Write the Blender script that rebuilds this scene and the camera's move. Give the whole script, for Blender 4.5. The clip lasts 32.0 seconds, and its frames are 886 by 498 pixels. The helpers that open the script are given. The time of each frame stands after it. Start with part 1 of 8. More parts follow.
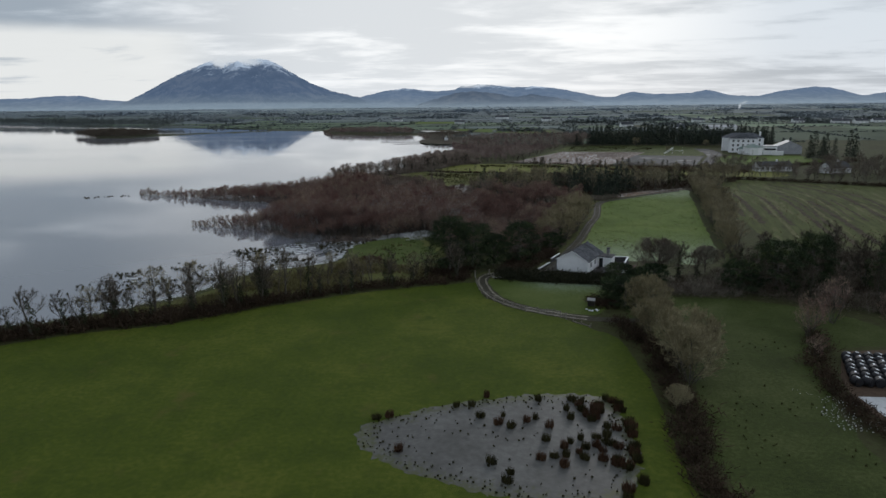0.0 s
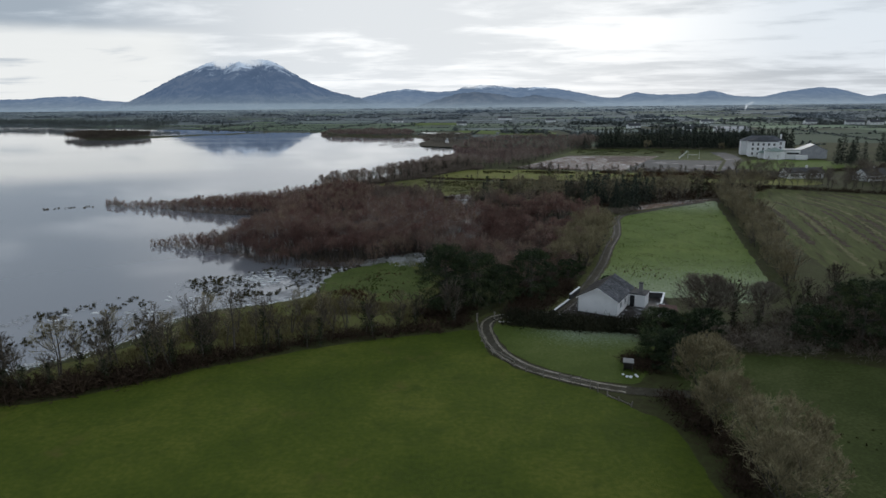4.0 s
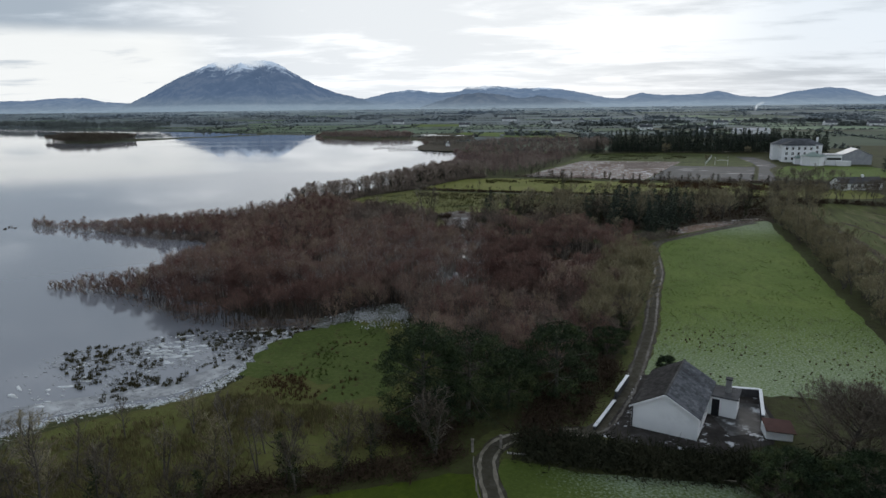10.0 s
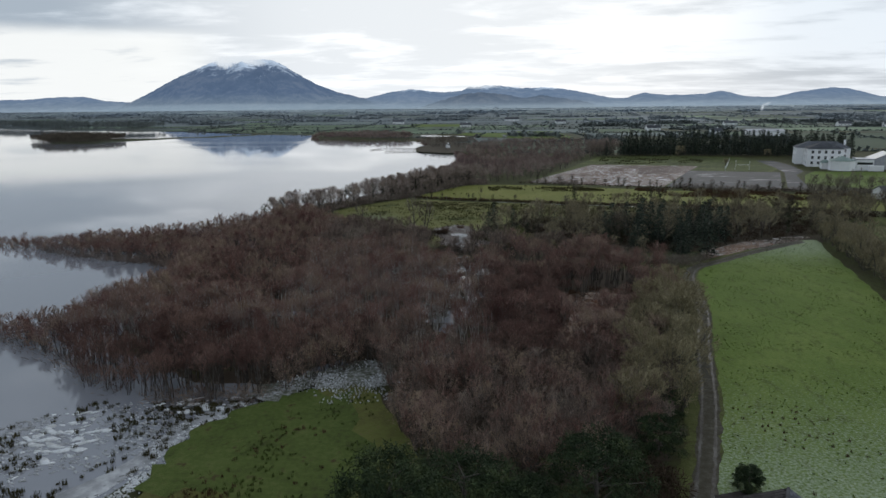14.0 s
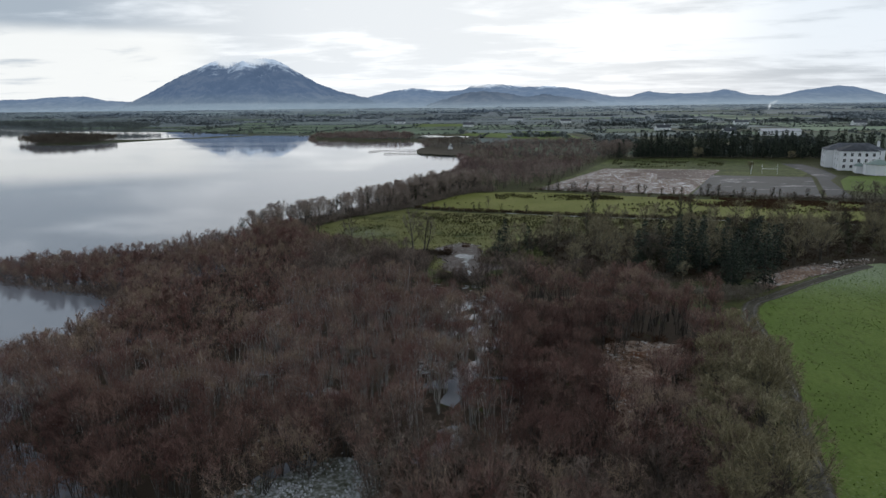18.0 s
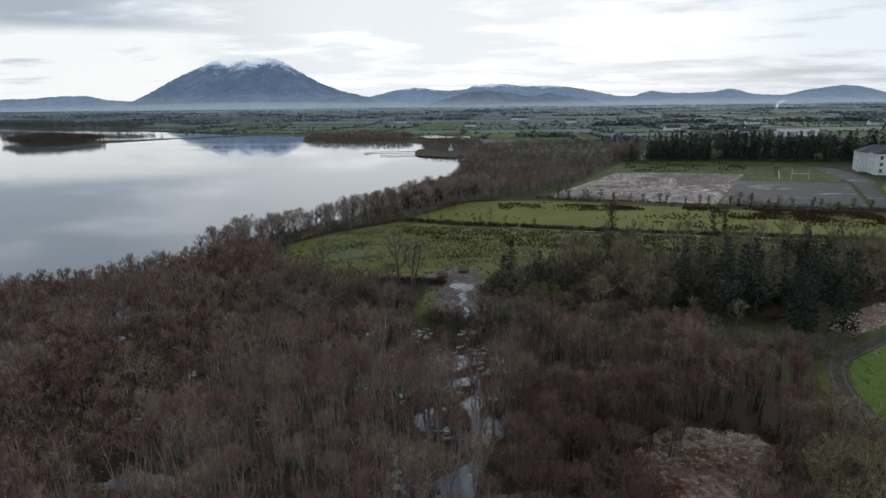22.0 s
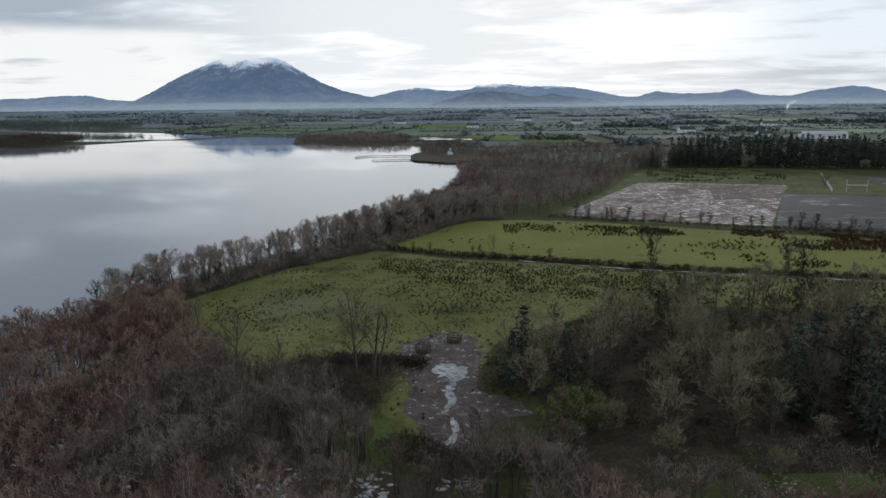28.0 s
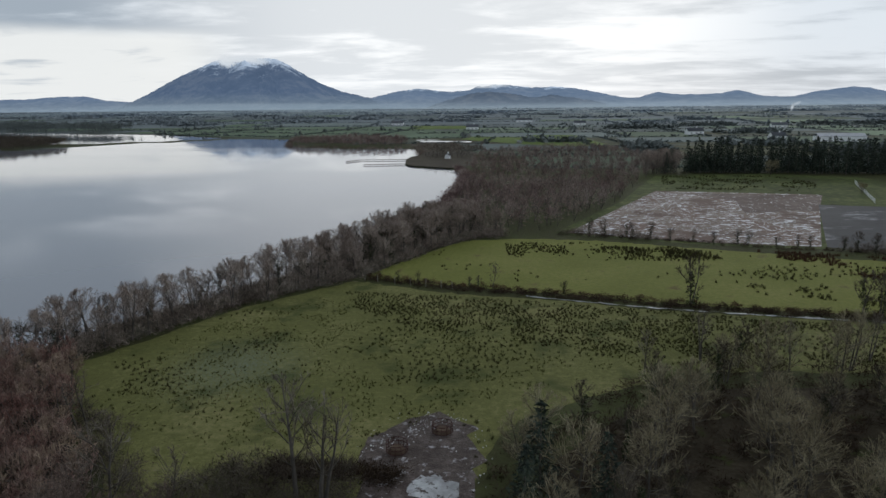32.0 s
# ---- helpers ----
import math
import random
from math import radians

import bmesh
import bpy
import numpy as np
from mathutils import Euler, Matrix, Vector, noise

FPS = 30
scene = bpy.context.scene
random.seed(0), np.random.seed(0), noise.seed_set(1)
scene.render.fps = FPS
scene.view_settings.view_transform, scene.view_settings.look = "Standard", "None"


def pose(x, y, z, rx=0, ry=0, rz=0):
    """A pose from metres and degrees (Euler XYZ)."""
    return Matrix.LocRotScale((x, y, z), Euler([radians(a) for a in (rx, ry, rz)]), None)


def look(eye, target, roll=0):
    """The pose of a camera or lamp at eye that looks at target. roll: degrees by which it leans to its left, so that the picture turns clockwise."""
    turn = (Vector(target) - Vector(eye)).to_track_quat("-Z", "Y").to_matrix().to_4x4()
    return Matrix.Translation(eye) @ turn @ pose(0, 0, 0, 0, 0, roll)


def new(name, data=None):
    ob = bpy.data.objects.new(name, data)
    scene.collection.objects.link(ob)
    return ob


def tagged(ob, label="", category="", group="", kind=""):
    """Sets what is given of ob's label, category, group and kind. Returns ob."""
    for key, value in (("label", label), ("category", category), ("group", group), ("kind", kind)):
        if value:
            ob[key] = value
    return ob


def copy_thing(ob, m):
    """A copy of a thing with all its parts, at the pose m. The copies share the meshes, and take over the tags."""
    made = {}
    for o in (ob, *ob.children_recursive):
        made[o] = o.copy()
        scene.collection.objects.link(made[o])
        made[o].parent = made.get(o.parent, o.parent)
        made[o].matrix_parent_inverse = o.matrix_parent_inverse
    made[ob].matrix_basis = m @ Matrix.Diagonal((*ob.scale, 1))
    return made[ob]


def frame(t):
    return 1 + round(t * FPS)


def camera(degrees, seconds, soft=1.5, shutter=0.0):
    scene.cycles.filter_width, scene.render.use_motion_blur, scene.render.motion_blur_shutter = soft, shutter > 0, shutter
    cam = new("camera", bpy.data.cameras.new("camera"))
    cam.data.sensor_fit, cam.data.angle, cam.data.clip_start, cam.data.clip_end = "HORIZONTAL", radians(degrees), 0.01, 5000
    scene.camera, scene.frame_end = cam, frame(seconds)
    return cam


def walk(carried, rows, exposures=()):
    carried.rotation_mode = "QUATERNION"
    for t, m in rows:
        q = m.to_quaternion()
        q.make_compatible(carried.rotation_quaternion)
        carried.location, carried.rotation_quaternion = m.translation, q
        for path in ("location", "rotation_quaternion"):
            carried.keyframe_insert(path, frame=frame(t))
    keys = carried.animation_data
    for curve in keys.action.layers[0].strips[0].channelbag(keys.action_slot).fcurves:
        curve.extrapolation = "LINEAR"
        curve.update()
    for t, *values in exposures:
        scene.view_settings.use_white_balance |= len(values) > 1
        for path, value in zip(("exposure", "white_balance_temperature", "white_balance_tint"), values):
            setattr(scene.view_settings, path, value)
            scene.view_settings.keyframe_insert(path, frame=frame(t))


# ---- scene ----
cam = camera(68.9, 32.0)
PATH = [
    (0, (-0.133, -0.641, 35.207), (-0.229, 1.306, 34.761), -0.6),
    (1, (-0.182, 6.083, 35.23), (-0.28, 8.031, 34.785), -0.6),
    (2, (-0.201, 12.74, 35.271), (-0.302, 14.687, 34.825), -0.6),
    (3, (-0.141, 19.425, 35.273), (-0.244, 21.372, 34.827), -0.6),
    (3.5, (-0.086, 22.793, 35.258), (-0.189, 24.74, 34.813), -0.6),
    (5.5, (0.151, 36.588, 35.002), (0.046, 38.536, 34.559), -0.6),
    (6, (0.227, 40.053, 34.95), (0.12, 42.0, 34.507), -0.6),
    (7, (0.439, 46.988, 34.871), (0.33, 48.936, 34.429), -0.7),
    (8, (0.622, 53.887, 34.756), (0.511, 55.834, 34.314), -0.6),
    (9, (0.755, 60.715, 34.664), (0.642, 62.663, 34.223), -0.6),
    (10, (0.867, 67.502, 34.61), (0.752, 69.449, 34.169), -0.7),
    (11, (0.979, 74.364, 34.482), (0.863, 76.311, 34.041), -0.6),
    (12, (1.051, 81.208, 34.336), (0.934, 83.155, 33.895), -0.6),
    (13, (1.044, 87.832, 34.314), (0.926, 89.779, 33.873), -0.6),
    (14, (0.91, 93.835, 34.444), (0.79, 95.781, 34.002), -0.6),
    (14.5, (0.774, 96.691, 34.509), (0.653, 98.637, 34.067), -0.6),
    (16.5, (-0.418, 108.202, 34.701), (-0.542, 110.148, 34.257), -0.6),
    (17, (-0.569, 111.549, 34.708), (-0.693, 113.495, 34.263), -0.7),
    (18, (-0.709, 118.542, 34.612), (-0.836, 120.488, 34.167), -0.7),
    (19, (-0.708, 125.385, 34.519), (-0.837, 127.33, 34.073), -0.7),
    (20, (-0.605, 132.112, 34.501), (-0.736, 134.057, 34.055), -0.7),
    (21, (-0.58, 138.809, 34.336), (-0.713, 140.754, 33.89), -0.7),
    (22, (-0.46, 145.62, 33.971), (-0.595, 147.565, 33.525), -0.7),
    (23, (-0.156, 152.784, 33.623), (-0.292, 154.729, 33.178), -0.6),
    (24, (-0.089, 159.876, 33.467), (-0.227, 161.822, 33.022), -0.6),
    (25, (-0.141, 166.52, 33.351), (-0.28, 168.465, 32.907), -0.6),
    (25.5, (-0.144, 169.788, 33.311), (-0.284, 171.733, 32.867), -0.6),
    (27.5, (-0.153, 182.767, 33.284), (-0.296, 184.711, 32.839), -0.6),
    (28, (-0.199, 186.126, 33.268), (-0.343, 188.071, 32.823), -0.6),
    (29, (-0.255, 192.892, 33.205), (-0.398, 194.837, 32.761), -0.6),
    (30, (-0.279, 199.581, 33.071), (-0.423, 201.526, 32.627), -0.6),
    (31, (-0.327, 206.082, 32.944), (-0.471, 208.027, 32.502), -0.6),
    (32, (-0.355, 212.305, 32.951), (-0.499, 214.25, 32.509), -0.6),
]
walk(cam, [(t, look(eye, target, roll)) for t, eye, target, roll in PATH], exposures=[(0, -0.2), (3, -0.13), (6, -0.06), (10, 0.02), (14, 0.04), (25, 0.04), (28, 0.02), (32, -0.12)])

# ------------------------------------------------------------ world and sun
SUN_AZ, SUN_EL = radians(20), radians(17)          # ahead of the flight, behind thin cloud
sun_dir = Vector((math.sin(SUN_AZ) * math.cos(SUN_EL), math.cos(SUN_AZ) * math.cos(SUN_EL), math.sin(SUN_EL)))


def build_world():
    w = bpy.data.worlds.new("overcast_sky")
    scene.world = w
    w.use_nodes = True
    nt = w.node_tree
    nt.nodes.clear()
    N, L = nt.nodes.new, nt.links.new

    def math_node(op, a, b=None, clamp=False):
        n = N("ShaderNodeMath")
        n.operation, n.use_clamp = op, clamp
        for i, v in enumerate((a, b)):
            if v is None:
                continue
            if isinstance(v, (int, float)):
                n.inputs[i].default_value = v
            else:
                L(v, n.inputs[i])
        return n.outputs[0]

    def ramp(v, a, b):
        n = N("ShaderNodeMapRange")
        n.interpolation_type = "SMOOTHSTEP"
        n.inputs["From Min"].default_value, n.inputs["From Max"].default_value = a, b
        L(v, n.inputs["Value"])
        return n.outputs["Result"]

    def mix(f, a, b):
        n = N("ShaderNodeMix")
        n.data_type = "RGBA"
        for sock, v in ((n.inputs["Factor"], f), (n.inputs["A"], a), (n.inputs["B"], b)):
            if isinstance(v, tuple):
                sock.default_value = (*v, 1)
            elif isinstance(v, (int, float)):
                sock.default_value = v
            else:
                L(v, sock)
        return n.outputs["Result"]

    tc = N("ShaderNodeTexCoord")
    sep = N("ShaderNodeSeparateXYZ")
    L(tc.outputs["Generated"], sep.inputs[0])
    x, y, z = sep.outputs
    zz = math_node("ADD", math_node("MAXIMUM", z, 0.0), 0.10)
    flat = N("ShaderNodeCombineXYZ")
    L(math_node("DIVIDE", x, zz), flat.inputs[0])
    L(math_node("DIVIDE", y, zz), flat.inputs[1])

    def clouds(scale, detail, rough, off):
        n = N("ShaderNodeTexNoise")
        n.inputs["Scale"].default_value, n.inputs["Detail"].default_value, n.inputs["Roughness"].default_value = scale, detail, rough
        m = N("ShaderNodeMapping")
        m.inputs["Location"].default_value = (off, off * 0.7, 0)
        m.inputs["Scale"].default_value = (0.7, 1.0, 1.0)
        L(flat.outputs[0], m.inputs[0])
        L(m.outputs[0], n.inputs["Vector"])
        n.inputs["Distortion"].default_value = 0.4
        return n.outputs["Fac"]

    big, small, streak = clouds(0.5, 5, 0.5, 3.1), clouds(1.7, 6, 0.55, 8.7), clouds(4.2, 5, 0.6, 1.3)
    sky = N("ShaderNodeTexSky")
    sky.sky_type, sky.sun_disc, sky.sun_elevation, sky.sun_rotation = "NISHITA", False, SUN_EL, SUN_AZ
    blue = N("ShaderNodeMix")
    blue.data_type, blue.blend_type = "RGBA", "MULTIPLY"
    blue.inputs["Factor"].default_value = 1
    L(sky.outputs[0], blue.inputs["A"])
    blue.inputs["B"].default_value = (0.05, 0.05, 0.05, 1)
    dens = math_node("ADD", math_node("ADD", math_node("MULTIPLY", big, 0.46), math_node("MULTIPLY", small, 0.40)), math_node("MULTIPLY", streak, 0.14))
    dens = math_node("ADD", dens, math_node("MULTIPLY", x, -0.12))          # thicker cloud towards the west
    shade = ramp(dens, 0.37, 0.56)
    cloud = mix(shade, (0.785, 0.862, 0.945), (0.40, 0.468, 0.545))
    # thinner, brighter cloud beside the hidden sun
    thin = Vector((math.sin(radians(-4)) * math.cos(radians(7)), math.cos(radians(-4)) * math.cos(radians(7)), math.sin(radians(7))))
    dot = N("ShaderNodeVectorMath")
    dot.operation = "DOT_PRODUCT"
    L(tc.outputs["Generated"], dot.inputs[0])
    dot.inputs[1].default_value = thin
    glow = math_node("MULTIPLY", ramp(dot.outputs["Value"], 0.87, 0.999), math_node("SUBTRACT", 1.0, math_node("MULTIPLY", shade, 0.45)))
    cloud = mix(math_node("MULTIPLY", glow, 0.92), cloud, (1.26, 1.27, 1.27))
    # clear bright gap low over the hills to the west of the mountain
    low = math_node("MULTIPLY", ramp(z, 0.10, 0.0), 0.34)
    cloud = mix(low, cloud, (0.825, 0.885, 0.955))
    gap = math_node("MULTIPLY", ramp(x, -0.34, -0.44), math_node("MULTIPLY", ramp(z, 0.108, 0.086), ramp(small, 0.80, 0.55)))
    cloud = mix(math_node("MULTIPLY", gap, 0.9), cloud, (0.97, 0.99, 0.985))
    both = mix(0.97, blue.outputs["Result"], cloud)
    bg = N("ShaderNodeBackground")
    L(both, bg.inputs["Color"])
    bg.inputs["Strength"].default_value = 1.0
    out = N("ShaderNodeOutputWorld")
    L(bg.outputs[0], out.inputs[0])


build_world()
sun = new("sun", bpy.data.lights.new("sun", "SUN"))
sun.data.energy, sun.data.angle, sun.data.color = 0.6, radians(14), (1.0, 0.97, 0.93)
sun.matrix_world = look((0, 0, 200), Vector((0, 0, 200)) - sun_dir)

# ------------------------------------------------------------ materials


def mat(name, stops, scale=1.0, scale2=0.12, rough=0.9, bump=0.0, bump_scale=None, vary=0.0, spec=0.08, detail=6, big=0.5, stretch=None, metal=0.0):
    """Noise at two scales between the given colours; vary: how far single objects differ."""
    m = bpy.data.materials.new(name)
    m.use_nodes = True
    nt = m.node_tree
    nt.nodes.clear()
    N, L = nt.nodes.new, nt.links.new
    geo = N("ShaderNodeNewGeometry")
    pos = geo.outputs["Position"]
    if stretch:
        mp = N("ShaderNodeMapping")
        mp.vector_type = "TEXTURE"
        mp.inputs["Scale"].default_value = [1 / v for v in stretch[:3]]
        mp.inputs["Rotation"].default_value = (0, 0, radians(stretch[3]))
        L(pos, mp.inputs[0])
        pos = mp.outputs[0]

    def noise_node(s, d):
        n = N("ShaderNodeTexNoise")
        n.inputs["Scale"].default_value, n.inputs["Detail"].default_value, n.inputs["Roughness"].default_value = s, d, 0.62
        L(pos, n.inputs["Vector"])
        return n.outputs["Fac"]

    a, b = noise_node(scale, detail), noise_node(scale2, 4)
    mx = N("ShaderNodeMix")
    mx.inputs["Factor"].default_value = big
    L(a, mx.inputs["A"])
    L(b, mx.inputs["B"])
    cr = N("ShaderNodeValToRGB")
    els = cr.color_ramp.elements
    while len(els) < len(stops):
        els.new(0.5)
    for e, (p, c) in zip(els, stops):
        e.position, e.color = p, (*c, 1)
    L(mx.outputs["Result"], cr.inputs[0])
    col = cr.outputs[0]
    if vary:
        oi = N("ShaderNodeObjectInfo")
        isl = N("ShaderNodeMath")
        isl.operation = "ADD"
        L(oi.outputs["Random"], isl.inputs[0])
        L(geo.outputs["Random Per Island"], isl.inputs[1])
        fr = N("ShaderNodeMath")
        fr.operation = "FRACT"
        L(isl.outputs[0], fr.inputs[0])
        hs = N("ShaderNodeHueSaturation")
        mr = N("ShaderNodeMapRange")
        mr.inputs["To Min"].default_value, mr.inputs["To Max"].default_value = 1 - vary, 1 + vary
        L(fr.outputs[0], mr.inputs["Value"])
        L(mr.outputs[0], hs.inputs["Value"])
        L(col, hs.inputs["Color"])
        col = hs.outputs[0]
    p = N("ShaderNodeBsdfPrincipled")
    L(col, p.inputs["Base Color"])
    p.inputs["Roughness"].default_value, p.inputs["Specular IOR Level"].default_value, p.inputs["Metallic"].default_value = rough, spec, metal
    if bump:
        bn = N("ShaderNodeBump")
        bn.inputs["Strength"].default_value, bn.inputs["Distance"].default_value = bump, 0.15
        L(noise_node(bump_scale or scale * 3, 5), bn.inputs["Height"])
        L(bn.outputs[0], p.inputs["Normal"])
    o = N("ShaderNodeOutputMaterial")
    L(p.outputs[0], o.inputs[0])
    return m


def two(m, noise_scale, lo, hi, colour, rough=0.6, stretch=(1, 1, 1), attr=None):
    """Lays a second colour over a material where coarse noise passes a threshold (frost, leaf litter, puddles)."""
    nt = m.node_tree
    N, L = nt.nodes.new, nt.links.new
    p = next(n for n in nt.nodes if n.type == "BSDF_PRINCIPLED")
    col = p.inputs["Base Color"].links[0].from_socket
    geo = N("ShaderNodeNewGeometry")
    mp = N("ShaderNodeMapping")
    mp.inputs["Scale"].default_value = stretch
    L(geo.outputs["Position"], mp.inputs[0])
    n = N("ShaderNodeTexNoise")
    n.inputs["Scale"].default_value, n.inputs["Detail"].default_value, n.inputs["Roughness"].default_value = noise_scale, 8, 0.65
    L(mp.outputs[0], n.inputs["Vector"])
    fac = n.outputs["Fac"]
    if attr:
        at = N("ShaderNodeAttribute")
        at.attribute_name = attr
        ad = N("ShaderNodeMath")
        ad.operation = "ADD"
        L(fac, ad.inputs[0])
        L(at.outputs["Fac"], ad.inputs[1])
        fac = ad.outputs[0]
    mr = N("ShaderNodeMapRange")
    mr.interpolation_type = "SMOOTHSTEP"
    mr.inputs["From Min"].default_value, mr.inputs["From Max"].default_value = lo, hi
    L(fac, mr.inputs["Value"])
    mx = N("ShaderNodeMix")
    mx.data_type = "RGBA"
    L(mr.outputs[0], mx.inputs["Factor"])
    L(col, mx.inputs["A"])
    mx.inputs["B"].default_value = (*colour, 1)
    L(mx.outputs["Result"], p.inputs["Base Color"])
    rr = N("ShaderNodeMix")
    L(mr.outputs[0], rr.inputs["Factor"])
    rr.inputs["A"].default_value, rr.inputs["B"].default_value = p.inputs["Roughness"].default_value, rough
    L(rr.outputs["Result"], p.inputs["Roughness"])
    return m


FROST = (0.42, 0.46, 0.47)
M = {}
M["ground"] = mat("rough_ground", [(0.3, (0.026, 0.022, 0.013)), (0.48, (0.040, 0.042, 0.017)), (0.62, (0.052, 0.060, 0.021)), (0.75, (0.060, 0.048, 0.028))], 0.9, 0.05, bump=0.6)
two(M["ground"], 0.55, 0.86, 1.0, FROST, 0.5, attr="wet")
two(M["ground"], 0.35, 0.9, 1.05, (0.05, 0.038, 0.028), 0.75, attr="carr")
# distance haze painted into the ground: blends to blue-grey by the far attribute
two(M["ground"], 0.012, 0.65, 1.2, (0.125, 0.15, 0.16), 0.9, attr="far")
M["grass"] = mat("pasture_grass", [(0.38, (0.040, 0.060, 0.008)), (0.5, (0.060, 0.082, 0.010)), (0.62, (0.092, 0.106, 0.017))], 1.6, 0.07, bump=0.5, bump_scale=9, big=0.55)
two(M["grass"], 0.12, 0.58, 0.72, (0.084, 0.080, 0.020), 0.9)
two(M["grass"], 0.30, 0.48, 0.76, (0.043, 0.062, 0.009), 0.9)
two(M["grass"], 15.0, 0.60, 0.70, (0.105, 0.112, 0.034), 0.9)
two(M["grass"], 11.0, 0.60, 0.70, (0.030, 0.044, 0.007), 0.9)
two(M["grass"], 6.0, 0.60, 0.70, (0.085, 0.088, 0.030), 0.9)
two(M["grass"], 0.9, 0.68, 0.74, (0.12, 0.115, 0.05), 0.9)
M["grass_bright"] = mat("frosted_pasture", [(0.30, (0.062, 0.094, 0.018)), (0.5, (0.090, 0.132, 0.027)), (0.68, (0.132, 0.166, 0.044))], 2.0, 0.07, bump=0.3, bump_scale=14)
two(M["grass_bright"], 0.5, 0.50, 0.68, (0.064, 0.086, 0.018), 0.9, stretch=(1.5, 0.6, 1))
two(M["grass_bright"], 5.0, 0.60, 0.72, (0.055, 0.066, 0.020), 0.9)
two(M["grass_bright"], 0.16, 0.67, 0.80, (0.12, 0.095, 0.042), 0.9, stretch=(1.6, 0.5, 1))
two(M["grass_bright"], 1.4, 0.57, 0.68, (0.056, 0.080, 0.017), 0.9)
two(M["grass_bright"], 3.2, 0.56, 0.96, (0.24, 0.29, 0.21), 0.7, attr="frost")
M["grass_home"] = mat("home_paddock_grass", [(0.32, (0.042, 0.058, 0.013)), (0.5, (0.064, 0.090, 0.019)), (0.66, (0.098, 0.116, 0.034))], 2.4, 0.1, bump=0.6, bump_scale=7)
two(M["grass_home"], 3.6, 0.62, 1.02, (0.25, 0.30, 0.23), 0.7, attr="frost")
M["grass_home_plain"] = mat("verge_grass", [(0.34, (0.040, 0.036, 0.018)), (0.5, (0.062, 0.070, 0.022)), (0.64, (0.090, 0.094, 0.038))], 1.8, 0.2, bump=0.6, bump_scale=6)
M["grass_rush"] = mat("rushy_meadow_grass", [(0.34, (0.082, 0.083, 0.028)), (0.5, (0.108, 0.111, 0.037)), (0.62, (0.168, 0.158, 0.066))], 1.2, 0.05, bump=0.6, bump_scale=6)
two(M["grass_rush"], 4.0, 0.56, 0.68, (0.030, 0.036, 0.010), 0.9)
two(M["grass_rush"], 0.11, 0.50, 0.68, (0.052, 0.060, 0.019), 0.9)
two(M["grass_rush"], 3.0, 0.62, 1.05, (0.125, 0.145, 0.105), 0.7, attr="frost")
two(M["grass_rush"], 0.28, 0.66, 0.8, (0.055, 0.046, 0.024), 0.9)
M["grass_bank"] = mat("lake_bank_grass", [(0.34, (0.040, 0.046, 0.016)), (0.5, (0.060, 0.083, 0.021)), (0.64, (0.084, 0.100, 0.032))], 1.6, 0.25, bump=0.6, bump_scale=6)
two(M["grass_bank"], 0.5, 0.58, 0.66, (0.05, 0.040, 0.018), 0.9)
M["grass_mead"] = mat("yellowish_meadow_grass", [(0.28, (0.088, 0.096, 0.022)), (0.5, (0.134, 0.142, 0.036)), (0.7, (0.190, 0.178, 0.062))], 1.2, 0.05, bump=0.5, bump_scale=6)
two(M["grass_mead"], 4.0, 0.58, 0.70, (0.050, 0.050, 0.014), 0.9)
two(M["grass_mead"], 0.2, 0.58, 0.72, (0.10, 0.082, 0.034), 0.9)
M["rough_field"] = mat("rough_rushy_field", [(0.36, (0.030, 0.026, 0.012)), (0.45, (0.050, 0.056, 0.017)), (0.54, (0.064, 0.078, 0.022)), (0.66, (0.115, 0.105, 0.055))], 0.5, 0.06, bump=0.7, stretch=(0.9, 0.10, 1, -15), big=0.3)
M["drill_tan"] = mat("tan_drill_grass", [(0.34, (0.055, 0.060, 0.022)), (0.5, (0.098, 0.098, 0.045)), (0.66, (0.16, 0.145, 0.08))], 0.8, 0.15, bump=0.7)
M["gravel"] = mat("track_gravel", [(0.3, (0.030, 0.028, 0.018)), (0.5, (0.050, 0.046, 0.034)), (0.7, (0.090, 0.082, 0.070))], 1.5, 0.5, bump=0.4)
M["rut"] = mat("worn_wheel_rut", [(0.34, (0.085, 0.074, 0.056)), (0.5, (0.170, 0.154, 0.124)), (0.64, (0.28, 0.262, 0.222))], 0.8, 0.25, rough=0.6, bump=0.3)
M["rut_dark"] = mat("muddy_wheel_rut", [(0.34, (0.026, 0.023, 0.019)), (0.5, (0.050, 0.046, 0.040)), (0.64, (0.095, 0.092, 0.087))], 0.8, 0.25, rough=0.6, bump=0.3)
M["mud"] = mat("churned_mud", [(0.34, (0.026, 0.018, 0.015)), (0.5, (0.058, 0.044, 0.039)), (0.64, (0.11, 0.090, 0.082))], 1.4, 0.3, rough=0.55, bump=0.8)
two(M["mud"], 0.9, 0.565, 0.66, (0.32, 0.31, 0.32), 0.3)
two(M["mud"], 3.0, 0.58, 0.68, (0.030, 0.021, 0.017), 0.6)
M["pitch_mud"] = mat("frozen_stripped_earth", [(0.34, (0.078, 0.057, 0.047)), (0.5, (0.150, 0.117, 0.099)), (0.64, (0.25, 0.21, 0.185))], 0.6, 0.06, rough=0.8, bump=0.5, stretch=(0.6, 1.0, 1, 25))
M["leafmould_bay"] = mat("brown_marsh_litter", [(0.32, (0.030, 0.024, 0.018)), (0.5, (0.055, 0.046, 0.034)), (0.66, (0.090, 0.080, 0.055))], 0.5, 0.06, bump=0.6)
